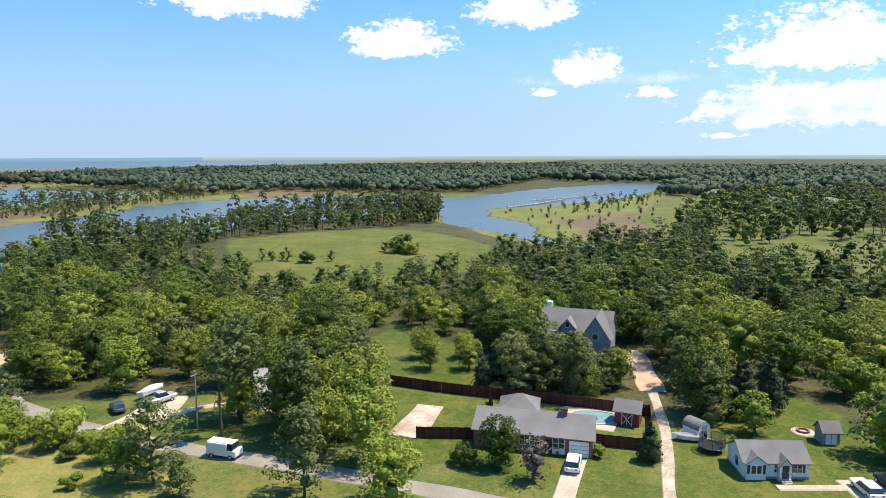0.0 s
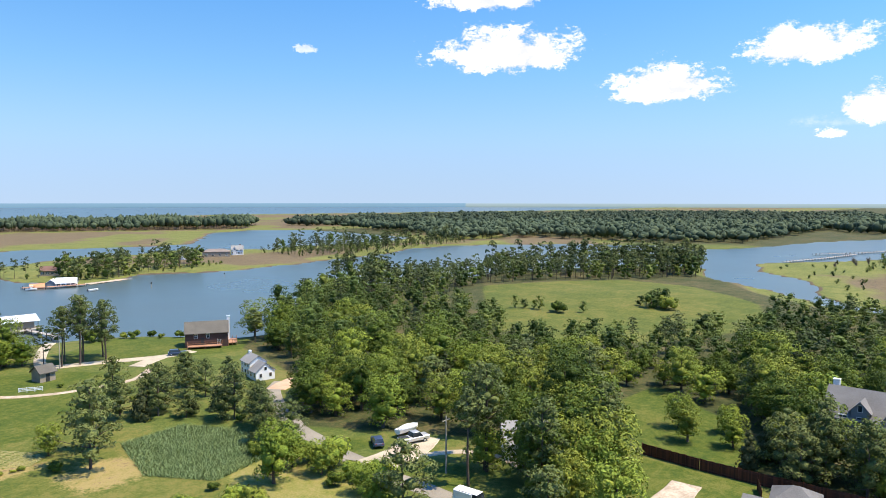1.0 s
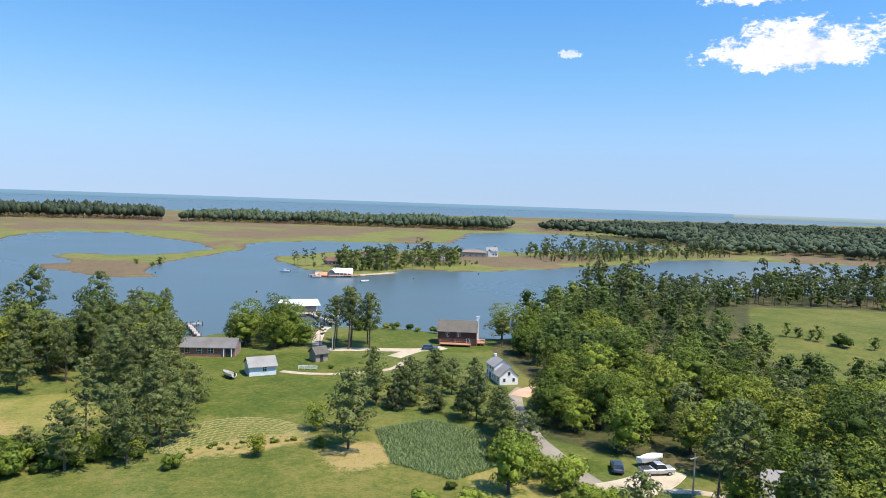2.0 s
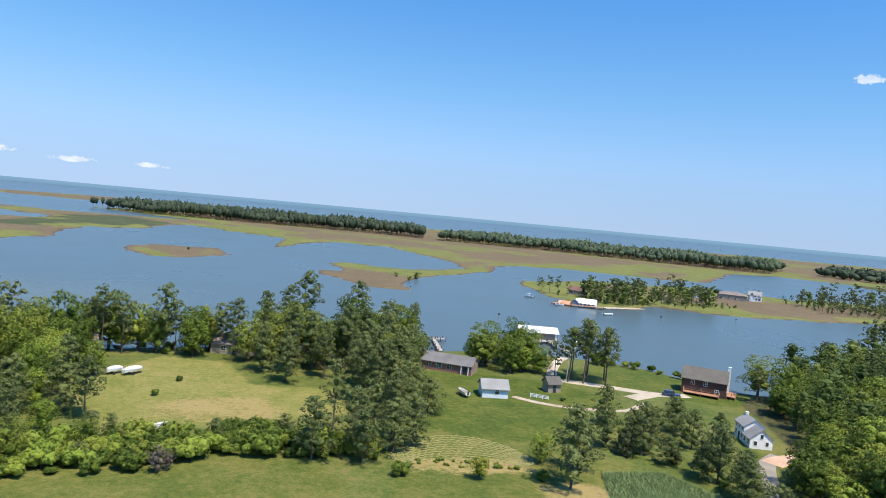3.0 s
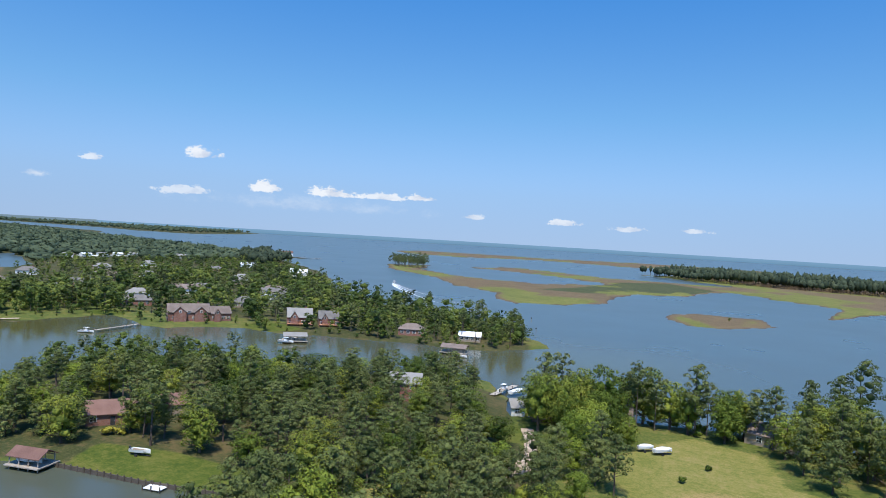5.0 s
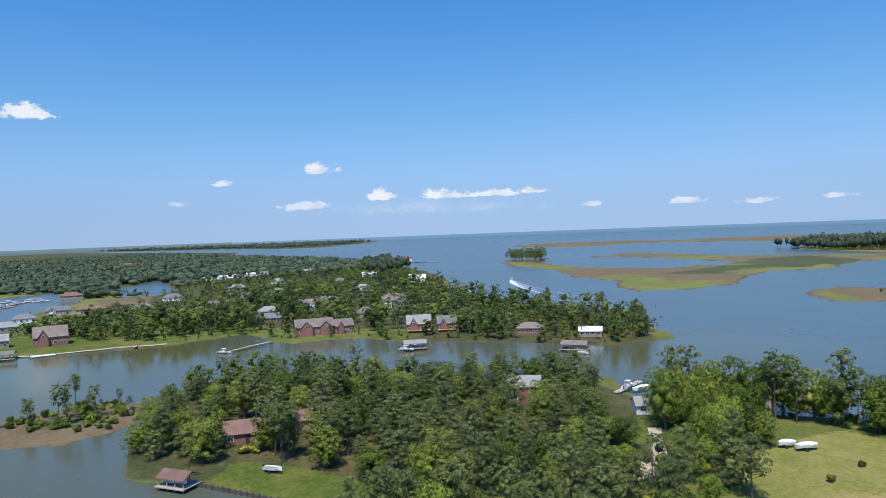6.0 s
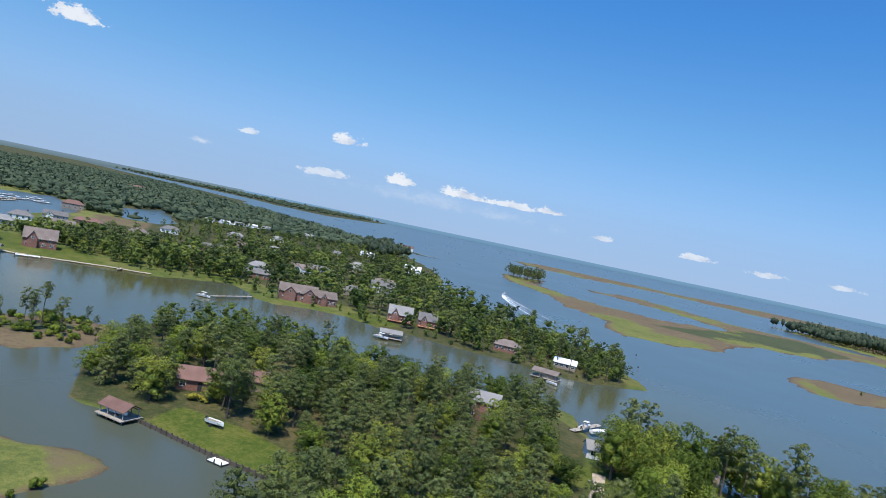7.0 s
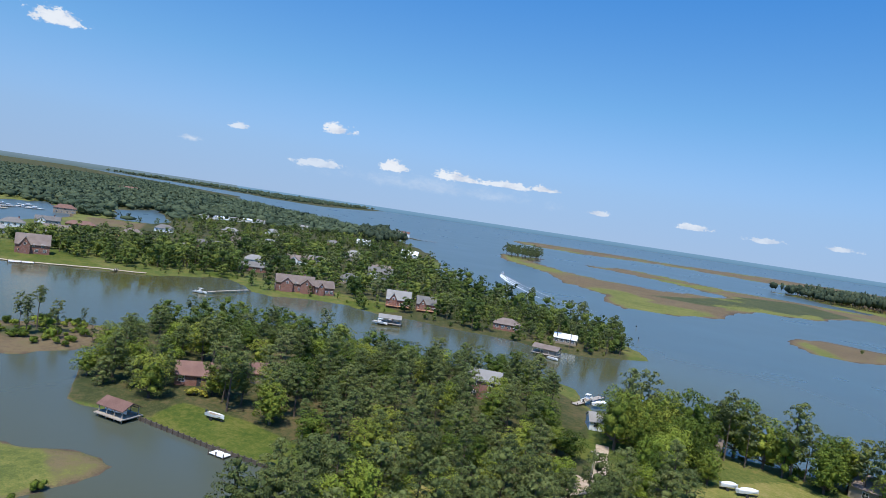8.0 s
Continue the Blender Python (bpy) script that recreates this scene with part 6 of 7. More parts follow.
grow([(318, 408), (362, 396), (462, 416), (545, 422), (562, 450), (440, 482), (328, 472)], 8.5, 69, (("broad", 0.4), ("bushy_pine", 0.6)), 0.26, 0.46, clear=False)
grow([(146, 370), (190, 378), (200, 412), (150, 412)], 6.6, 20, (("pine", 0.4), ("broad", 0.45), ("bushy_pine", 0.15)), 0.62, 0.95, clear=False)
grow([(203, 394), (238, 400), (246, 430), (206, 428)], 6.6, 70, (("pine", 0.4), ("broad", 0.6)), 0.62, 0.95, clear=False)
grow([(146, 376), (212, 380), (262, 408), (250, 436), (200, 440), (150, 426)], 8.0, 68, (("shrub", 0.8), ("bushy_pine", 0.2)), 0.4, 0.7, clear=False)
grow([(-705, 860), (-640, 800), (-600, 800), (-650, 900)], 7.5, 21, (("pine", 0.6), ("bushy_pine", 0.4)), 0.7, 1.1, clear=False)
grow([(320, 412), (360, 400), (460, 420), (540, 425), (560, 450), (440, 480), (330, 470)], 13, 22, (("pine", 0.8), ("broad", 0.2)), 0.7, 1.0, clear=False)


grow([(318, 40), (352, 58), (420, 90), (470, 118), (540, 80), (640, 40), (640, 0), (430, 10), (330, 0)], 17, 71, (("shrub", 0.78), ("bare", 0.22)), 0.35, 0.8, clear=False)
grow([(470, 60), (560, 72), (640, 44), (720, 34), (720, 0), (600, 12)], 15, 67, (("broad", 0.6), ("pine", 0.4)), 0.3, 0.5, clear=False)


# the nearest of each kind stand singly, the rest are joined
PLAN.sort(key=lambda p: math.hypot(p[1], p[2]) + (50 if p[1] > 90 and p[2] < 150 else 0))
counts, rest = {}, {}
for p in PLAN:
    name = LABELS[p[0]][0]
    counts[name] = counts.get(name, 0) + 1
    if counts[name] <= {"tree": 290, "pine_tree": 150, "bushy_pine": 110, "young_tree": 100}.get(name, 270 if name == "shrub" else 150):
        stand_tree(*p)
    else:
        form = "shrub" if "shrub" in p[0] else "pine" if "pine" in p[0] else "cedar" if p[0] == "cedar" else "broad"
        rest.setdefault((form, "eastern" if p[1] > 0 else "western"), []).append(p)
for (form, side), trees in rest.items():
    woodland({"pine": "pine woodland on the %s shores", "cedar": "cedar thicket on the %s shores", "shrub": "low green shrubs along the %s shores", "broad": "deciduous woodland on the %s shores"}[form] % side, trees, form, NEEDLE_MANY if form in ("pine", "cedar") else LEAF_MANY)


def far_woods(label, poly, step, seed, tall=(10, 16), mat=HAZED_LEAF, clear=True, stems=False):
    """A distant wood nobody could count: many small rough crowns in one mesh, on bare stems where it is pine."""
    pts = np.array(spots(poly, step, seed, clear=clear, inside=4.0))
    rs = np.random.RandomState(seed)
    bm = B()
    bmesh.ops.create_icosphere(bm, subdivisions=1, radius=1.0)
    unit = np.array([v.co[:] for v in bm.verts])
    tri = np.array([[v.index for v in f.verts] for f in bm.faces])
    bm.free()
    n, cards_each = len(pts), 7
    h = rs.uniform(*tall, n) * (1 + 0.30 * wave(pts[:, 0], pts[:, 1], 45))
    w = min(step * 0.58, 8.5) * rs.uniform(0.6, 1.15, n)
    low = 0.24 if stems else 0.05
    size = np.stack([w, w, h * (1 - low) / 2], 1)
    mid = np.stack([pts[:, 0], pts[:, 1], np.array([gz(x, y) for x, y in pts]) + h * (1 + low) / 2], 1)
    body = mid[:, None] + unit[None] * rs.uniform(0.62, 1.15, (n, len(unit), 1)) * size[:, None]
    a = rs.normal(size=(n, cards_each, 3))
    a /= np.linalg.norm(a, axis=2)[:, :, None]
    a[:, :, 2] = np.abs(a[:, :, 2]) - 0.25
    leaf = ((mid[:, None] + a * size[:, None] * 1.08)[:, :, None] + rs.normal(size=(n, cards_each, 3, 3)) * (w * 0.26)[:, None, None, None]).reshape(n, -1, 3)
    v = np.concatenate([body, leaf], 1)
    f = np.concatenate([tri, np.arange(cards_each * 3).reshape(-1, 3) + len(unit)])
    if stems:
        foot = mid - np.array([0, 0, 1]) * (h * (1 + low) / 2 + 0.3)[:, None]
        stem = np.stack([foot + np.array(d) for d in ((-0.3, 0, 0), (0.3, 0, 0))] + [mid, foot + np.array((0, 0.3, 0))], 1)
        f = np.concatenate([f, np.array([[0, 1, 2], [1, 3, 2], [3, 0, 2]]) + v.shape[1]])
        v = np.concatenate([v, stem], 1)
    faces = (f[None] + (np.arange(n) * v.shape[1])[:, None, None]).reshape(-1, 3)
    me = bpy.data.meshes.new("far_woods")
    me.from_pydata(v.reshape(-1, 3), [], faces)
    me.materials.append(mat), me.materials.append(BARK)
    me.polygons.foreach_set("use_smooth", np.ones(len(me.polygons), bool))
    if stems:
        me.polygons.foreach_set("material_index", np.tile(np.arange(len(f)) >= len(f) - 3, n).astype(np.int32))
    ob = tagged(new("far_woods", me), label, "woods", kind="stuff")
    attribute(ob, "tone", np.repeat(rs.uniform(size=n), v.shape[1]))
    return ob


far_woods("dark band of pine woods across the marsh", [(-430, 1180), (-327, 1150), (-118, 1140), (34, 1140), (130, 1100), (150, 1240), (0, 1300), (-250, 1320), (-440, 1290)], 8.5, 31, (15, 23), HAZED_PINE, stems=True)
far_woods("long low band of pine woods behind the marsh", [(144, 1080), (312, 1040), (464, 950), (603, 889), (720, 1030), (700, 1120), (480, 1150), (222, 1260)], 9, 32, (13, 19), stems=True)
far_woods("wide woods on the eastern shore", [(700, 930), (810, 800), (942, 690), (1141, 470), (1230, 300), (1500, 200), (2200, 300), (2200, 900), (1500, 1200), (900, 1150)], 17, 33, (10, 15), HAZED_PINE)
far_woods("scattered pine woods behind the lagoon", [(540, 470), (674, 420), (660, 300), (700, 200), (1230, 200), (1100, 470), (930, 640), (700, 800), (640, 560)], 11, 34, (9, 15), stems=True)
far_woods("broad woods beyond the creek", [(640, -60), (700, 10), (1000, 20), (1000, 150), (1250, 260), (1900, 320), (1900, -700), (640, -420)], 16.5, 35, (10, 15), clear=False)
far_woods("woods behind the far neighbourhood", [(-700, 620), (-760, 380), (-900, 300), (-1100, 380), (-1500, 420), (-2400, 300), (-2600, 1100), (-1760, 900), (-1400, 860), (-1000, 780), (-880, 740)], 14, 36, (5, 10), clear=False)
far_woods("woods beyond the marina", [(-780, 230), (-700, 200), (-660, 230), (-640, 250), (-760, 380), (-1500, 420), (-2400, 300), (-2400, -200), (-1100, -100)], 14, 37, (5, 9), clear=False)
far_woods("dark pine grove on the far point", [(-640, 545), (-700, 560), (-860, 690), (-850, 740), (-690, 640)], 9, 38, (12, 17), HAZED_PINE, clear=False, stems=True)
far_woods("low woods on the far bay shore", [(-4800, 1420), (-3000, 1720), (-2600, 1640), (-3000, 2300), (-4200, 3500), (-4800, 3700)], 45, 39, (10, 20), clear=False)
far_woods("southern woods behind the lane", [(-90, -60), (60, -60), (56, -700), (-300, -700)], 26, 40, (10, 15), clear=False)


# reeds: a stand nobody could count
def reeds(label, poly, step, seed, tall, mat):
    rs = np.random.RandomState(seed)
    pts = np.array(spots(poly, step, seed, clear=False, inside=0.0, jitter=1.3))
    n = len(pts)
    z = np.array([gz(x, y) for x, y in pts])
    a = rs.uniform(0, 6.28, n)
    d = np.stack([np.cos(a), np.sin(a), 0 * a], 1) * rs.uniform(0.18, 0.36, (n, 1)) * step
    lean = rs.normal(scale=0.55, size=(n, 3)) * tall
    lean[:, 2] = rs.uniform(0.7, 1.1, n) * tall
    base = np.stack([pts[:, 0], pts[:, 1], z], 1)
    v = np.stack([base - d * 2, base + d * 2, base + lean + d * 0.3, base + lean - d * 0.3], 1).reshape(-1, 3)
    me = bpy.data.meshes.new("reeds")
    me.from_pydata(v, [], np.arange(4 * n).reshape(-1, 4))
    me.materials.append(mat)
    return tagged(new("reeds", me), label, "reeds", kind="stuff")


# cut hay in curved rows on the lawn, and a brown strip with low bushes
bm = B()
for k in range(11):
    prev = None
    for i in range(70):
        a = radians(12 + 156 * i / 69)
        wob = 0.18 * math.sin(i * 1.7 + k * 2.1) + 0.10 * math.sin(i * 4.1 + k)
        rx, ry = 10.5 + 0.32 * k + wob, 4.6 + 1.22 * k + wob
        cx, cy = 24 + rx * math.cos(a), 112.2 + ry * math.sin(a)
        w = 0.26 + 0.15 * math.sin(i * 2.3 + k * 3.3)
        z = gz(cx, cy)
        nx, ny = math.cos(a), math.sin(a)
        cur = [bm.verts.new((cx - nx * w, cy - ny * w, z - 0.02)), bm.verts.new((cx, cy, z + 0.09 + 0.06 * math.sin(i * 3.1))), bm.verts.new((cx + nx * w, cy + ny * w, z - 0.02))]
        if prev:
            bm.faces.new((prev[0], cur[0], cur[1], prev[1])), bm.faces.new((prev[1], cur[1], cur[2], prev[2]))
        prev = cur
bmesh.ops.recalc_face_normals(bm, faces=bm.faces)
tagged(part("cut_hay", bm, HAY), "curved rows of pale cut hay on a lawn", "hay", kind="stuff")

reeds("dense stand of grey-green reeds in a hollow", [(48, 112), (60, 113), (66, 102), (60, 88), (50, 86), (44, 96)], 0.165, 51, 0.6, REED)


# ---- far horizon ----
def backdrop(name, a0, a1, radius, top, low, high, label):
    """A plain, self-lit strip of distance where sea or woods meet the sky."""
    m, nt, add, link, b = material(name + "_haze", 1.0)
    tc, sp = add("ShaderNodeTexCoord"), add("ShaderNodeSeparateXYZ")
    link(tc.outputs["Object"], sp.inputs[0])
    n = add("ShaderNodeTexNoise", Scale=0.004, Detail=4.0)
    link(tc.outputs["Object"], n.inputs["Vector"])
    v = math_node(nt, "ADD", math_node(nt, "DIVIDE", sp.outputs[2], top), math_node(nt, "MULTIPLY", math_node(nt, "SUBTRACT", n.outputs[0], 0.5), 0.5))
    # distance haze is painted in by these two colours, which glow unlit
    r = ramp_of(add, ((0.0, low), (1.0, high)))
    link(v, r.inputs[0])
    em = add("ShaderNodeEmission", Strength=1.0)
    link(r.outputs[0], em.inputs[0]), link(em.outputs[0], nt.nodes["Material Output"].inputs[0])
    bm, prev = B(), None
    steps = int((a1 - a0) / 1.0)
    for i in range(steps + 1):
        h = radians(a0 + (a1 - a0) * i / steps)
        x, y = -math.sin(h) * radius, math.cos(h) * radius
        cur = (bm.verts.new((x, y, -2)), bm.verts.new((x, y, top)))
        if prev:
            bm.faces.new((prev[0], cur[0], cur[1], prev[1]))
        prev = cur
    return tagged(part(name, bm, m), label, "backdrop", kind="structure")


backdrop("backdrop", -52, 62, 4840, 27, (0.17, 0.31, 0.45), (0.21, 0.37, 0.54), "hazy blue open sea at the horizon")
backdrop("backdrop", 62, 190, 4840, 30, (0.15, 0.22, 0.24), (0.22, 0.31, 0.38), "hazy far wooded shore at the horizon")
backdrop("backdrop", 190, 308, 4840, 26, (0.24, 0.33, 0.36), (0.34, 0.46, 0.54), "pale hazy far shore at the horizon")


# ---- fences ----
def board_fence(line, tall, mat, label, gap=-0.012, board=0.22):
    """A fence of upright boards on posts and two rails along a line of points."""
    x0, y0 = line[0]
    e = thing("fence", x0, y0, label=label, category="fence")
    inv = Matrix.Translation((-x0, -y0, -gz(x0, y0)))
    plank = bpy.data.meshes.new("board")
    bm = box(B(), 0, 0, 0, board - gap, 0.03, tall, 0.006)
    bm.to_mesh(plank), bm.free()
    plank.materials.append(mat)
    for (ax, ay), (bx, by) in zip(line, line[1:]):
        l = math.hypot(bx - ax, by - ay)
        rz = math.atan2(by - ay, bx - ax)
        for i in range(int(l / board)):
            t = (i + 0.5) * board / l
            x, y = ax + (bx - ax) * t, ay + (by - ay) * t
            ob = new("board", plank)
            ob.parent = e
            ob.matrix_basis = inv @ Matrix.Translation((x, y, gz(x, y) - 0.05 + 0.03 * math.sin(i * 7.3))) @ Matrix.Rotation(rz, 4, "Z")
        n = max(1, int(l / 2.4))
        for i in range(n + 1):
            t = i / n
            x, y = ax + (bx - ax) * t, ay + (by - ay) * t
            part("post", box(B(), x - x0 + 0.08 * math.sin(rz), y - y0 - 0.08 * math.cos(rz), gz(x, y) - gz(x0, y0) - 0.3, 0.11, 0.11, tall + 0.4, 0, rz), mat, e)
        for k in (0.35, tall - 0.35):
            bm = B()
            tube(bm, (ax - x0, ay - y0, gz(ax, ay) - gz(x0, y0) + k), (bx - x0, by - y0, gz(bx, by) - gz(x0, y0) + k), 0.05, 0.05, 4)
            part("rail", bm, mat, e)
    return e


board_fence([(101.4, 41.6), (100.6, 31.8), (100.4, 23.2), (100.7, 11.3), (100, -2.4), (94.6, -2.8)], 1.9, RED_WOOD, "long red-stained board fence behind the lawn")
board_fence([(81.2, 29.0), (83.4, 21.0)], 1.8, RED_WOOD, "short dark red board fence beside the ranch house")
board_fence([(86.6, 4.2), (87.0, -2.2), (94, -2.6)], 1.8, RED_WOOD, "dark red board fence round the pool yard")
board_fence([(98.6, 22.8), (94.6, 21.2)], 1.7, RED_WOOD, "short red-brown fence panel by the garden room")
wf = thing("fence", 48.4, 160.2, -28, label="low white rail fence on the lawn", category="fence")
for k in range(4):
    part("post", box(B(), k * 1.5, 0, 0, 0.12, 0.12, 1.1), WHITE, wf)
for k in (0.3, 0.6, 0.9):
    part("rail", box(B(), 2.25, 0, k, 4.6, 0.05, 0.14), WHITE, wf)


# ---- vehicles ----
def car(x, y, rz, paint, label, long=4.5, wide=1.8, tall=1.5, cab=(0.30, 0.95), name="car", boxy=0.75):
    e = thing(name, x, y, rz, label=label, category=name.replace("_", " "), group="parked vehicles")
    e.location.z += 0.12
    h0, h1 = 0.35, tall * 0.60
    X, Y = long / 2, wide / 2
    bm = box(B(), 0, 0, h0, long, wide, h1 - h0, 0.10)
    part("body", bm, paint, e)
    a, b = -X + long * (1 - cab[1]), -X + long * (1 - cab[0])
    bm, sl = B(), (1 - boxy)
    lo = [bm.verts.new(c) for c in ((a, -Y * .94, h1 - 0.02), (b, -Y * .94, h1 - 0.02), (b, Y * .94, h1 - 0.02), (a, Y * .94, h1 - 0.02))]
    hi = [bm.verts.new(c) for c in ((a + sl * 1.2, -Y * .80, tall), (b - sl * 2.4, -Y * .80, tall), (b - sl * 2.4, Y * .80, tall), (a + sl * 1.2, Y * .80, tall))]
    for i in range(4):
        bm.faces.new((lo[i], lo[(i + 1) % 4], hi[(i + 1) % 4], hi[i]))
    bm.faces.new(hi)
    bmesh.ops.recalc_face_normals(bm, faces=bm.faces)
    part("glazing", bm, GLASS, e, "dark tinted windows")
    part("roof_panel", box(B(), (a + b) / 2 - sl * 0.6, 0, tall - 0.03, b - a - sl * 3.4, wide * 0.80, 0.07, 0.02), paint, e)
    for sx in (-0.31, 0.31):
        for sy in (-1, 1):
            bm = B()
            tube(bm, (sx * long, sy * (Y - 0.10), 0.32), (sx * long, sy * (Y + 0.04), 0.32), 0.34, 0.34, 14)
            w = part("wheel", bm, RUBBER, e)
            bm = B()
            tube(bm, (sx * long, sy * (Y + 0.03), 0.32), (sx * long, sy * (Y + 0.06), 0.32), 0.20, 0.18, 10)
            part("rim", bm, SILVER, w)
    for sy in (-0.32, 0.32):
        part("headlight", box(B(), X + 0.005, sy * wide, 0.62, 0.04, 0.32, 0.15), TIN, e)
        part("tail_light", box(B(), -X - 0.005, sy * wide, 0.70, 0.04, 0.25, 0.18), BARN_RED, e)
    return e


car(78.6, 6.3, 3, WHITE, "white crossover parked on the concrete driveway", 4.6, 1.85, 1.62, (0.28, 0.98))
van = car(67.6, 51.6, -88, WHITE, "boxy white delivery van standing on the lane", 4.6, 1.95, 2.15, (0.10, 0.99), "van", 0.94)
part("side_panel", box(B(), -0.6, 0, 1.25, 3.1, 1.9, 0.86, 0.04), WHITE, van)
truck = car(81.2, 74.4, -18, SILVER, "silver pickup truck on the concrete driveway", 5.6, 1.95, 1.8, (0.24, 0.62), "pickup_truck")
part("load_bed", box(B(), -1.9, 0, 1.02, 1.6, 1.6, 0.12), DARK, truck)
car(76.3, 78.3, 55, NAVY, "small blue car parked beside the drive", 4.2, 1.75, 1.45)
car(83.0, -27.9, 17, WHITE, "white car parked on the pad beside the bungalow", 4.6, 1.8, 1.5)
car(85.4, -31.0, 17, DARK, "dark car parked on the pad beside the bungalow", 4.6, 1.8, 1.5)
car(89.4, 168.2, -30, NAVY, "dark blue car parked by the brown house", 4.6, 1.8, 1.55)


def boat(x, y, rz, long, label, z=None, cover=False, trailer=False, cabin=True, lift=0.0):
    e = thing("boat", x, y, rz, z=z, label=label, category="boat", group="boats")
    e.location.z += lift
    bm, rows = B(), []
    w = long * 0.17
    for i in range(9):
        t = i / 8
        half = w * (1 - max(0, (t - 0.5) / 0.5) ** 2.2) * (0.92 + 0.08 * min(1, t * 4))
        px, rise = (t - 0.5) * long, 0.25 * t ** 2
        rows.append([bm.verts.new((px, s * half * k, zz + rise)) for s, k, zz in ((-1, 1, 0.85), (-1, 0.8, 0.25), (1, 0.0, 0.0), (1, 0.8, 0.25), (1, 1, 0.85))])
    for r, q in zip(rows, rows[1:]):
        for k in range(4):
            bm.faces.new((r[k], r[k + 1], q[k + 1], q[k]))
    bm.faces.new(rows[0])
    bmesh.ops.recalc_face_normals(bm, faces=bm.faces)
    part("hull", bm, WHITE, e)
    bm = B()
    if cover:
        bmesh.ops.create_uvsphere(bm, u_segments=14, v_segments=7, radius=1, matrix=Matrix.Translation((0, 0, 0.85)) @ Matrix.Diagonal((long * 0.47, w * 1.0, 0.55, 1)))
        part("cover", bm, WHITE, e, "taut white boat cover")
    else:
        part("deck", box(bm, -0.04 * long, 0, 0.62, long * 0.74, w * 1.5, 0.10), TAN_WALL, e)
        if cabin:
            c = part("console", box(B(), 0, 0, 0.7, long * 0.18, w * 0.9, 0.9, 0.08), WHITE, e)
            part("windscreen", box(B(), long * 0.095, 0, 1.35, 0.05, w * 0.85, 0.4), GLASS, c)
            t = part("canopy", box(B(), 0, 0, 2.15, long * 0.30, w * 1.35, 0.07, 0.02), WHITE, e)
            for sx in (-1, 1):
                for sy in (-1, 1):
                    part("pole", box(B(), sx * long * 0.13, sy * w * 0.6, 0.7, 0.06, 0.06, 1.46), SILVER, t)
        part("outboard_motor", box(B(), -long * 0.5 - 0.2, 0, 0.35, 0.4, 0.35, 0.95, 0.08), DARK, e)
    if trailer:
        tr = part("trailer", box(B(), 0, 0, -0.25, long * 0.95, 0.25, 0.15), DARK, e)
        for sy in (-1, 1):
            bm = B()
            tube(bm, (-0.1 * long, sy * w * 0.95, -0.2), (-0.1 * long, sy * (w * 0.95 + 0.2), -0.2), 0.33, 0.33, 12)
            part("wheel", bm, RUBBER, tr)
    return e


boat(83.4, 77.8, -5, 5.0, "white covered motorboat on a trailer by the drive", cover=True, trailer=True, lift=0.6)
boat(92.4, -7.8, 100, 4.4, "white dinghy lying beside the small shed", cabin=False)
boat(31.2, 158.6, 110, 4.6, "white open boat standing on the lawn", cabin=False, trailer=True, lift=0.45)
boat(-48.8, 161.2, 42, 3.8, "white boat under cover at the field's edge", cover=True, trailer=True, lift=0.5)
boat(-45.0, 161.8, 50, 4.8, "large white covered boat at the field's edge", cover=True, trailer=True, lift=0.5)
boat(-30.5, 125.7, 40, 4.0, "old white skiff among the shrubs", cabin=False)
boat(-124.2, 81.5, 22, 4.6, "white skiff on a trailer on the lawn", cabin=False, trailer=True, lift=0.4)
boat(-104.6, 192.0, 100, 6.5, "white cabin cruiser on a boat lift", z=0.8)
boat(-100.2, 193.0, 80, 7.0, "white covered motorboat on a boat lift", z=0.8, cover=True)
boat(-86.5, 205, 100, 7.0, "white motorboat moored at a private dock", z=0.0)
boat(86.5, 236.0, 60, 6.0, "white motorboat moored beside the pier", z=0.0)
boat(137, 331, 20, 6.0, "small open boat anchored in the lagoon", z=0.0, cabin=False)
boat(-280, 151, 30, 6.5, "white boat moored at the end of a dock", z=0.0)
boat(-214, 200, 20, 7.0, "white boat on the lift beside the boathouse", z=0.4)
boat(-149, 235, 0, 5.0, "white skiff moored by the boathouse", z=0.0, cabin=False)
boat(-384, 419, 20, 9, "white motorboat moored at the point", z=0.0)
boat(-394, 422, 20, 9, "white motorboat moored side by side at the point", z=0.0, cover=True)
boat(110, 386, 160, 6, "white boat moored at the islet's tip", z=0.0)
boat(119, 356, -10, 5, "white workboat at the islet's dock", z=0.0)
boat(-366, 70, 60, 7, "white boat moored along the bulkhead", z=0.0)
boat(-362, 78, 60, 6, "red and white boat moored along the bulkhead", z=0.0)
for i, (x, y) in enumerate(((-672, 150), (-690, 166), (-706, 150), (-700, 180), (-724, 188), (-660, 138), (-716, 166), (-690, 186))):
    boat(x, y, 70 + 15 * (i % 3), 13 + (i % 3) * 2, "large white yacht berthed in the marina", z=0.0)
boat(-428, 533, 118, 8, "small motorboat under way on the lagoon", z=0.0)
# its wake: two lines of foam that spread from the stern and fade into a long slick
WAKE = [(-424, 527), (-398, 500), (-366, 474), (-330, 448), (-296, 424), (-262, 408), (-226, 402), (-186, 400), (-148, 396), (-112, 388)]


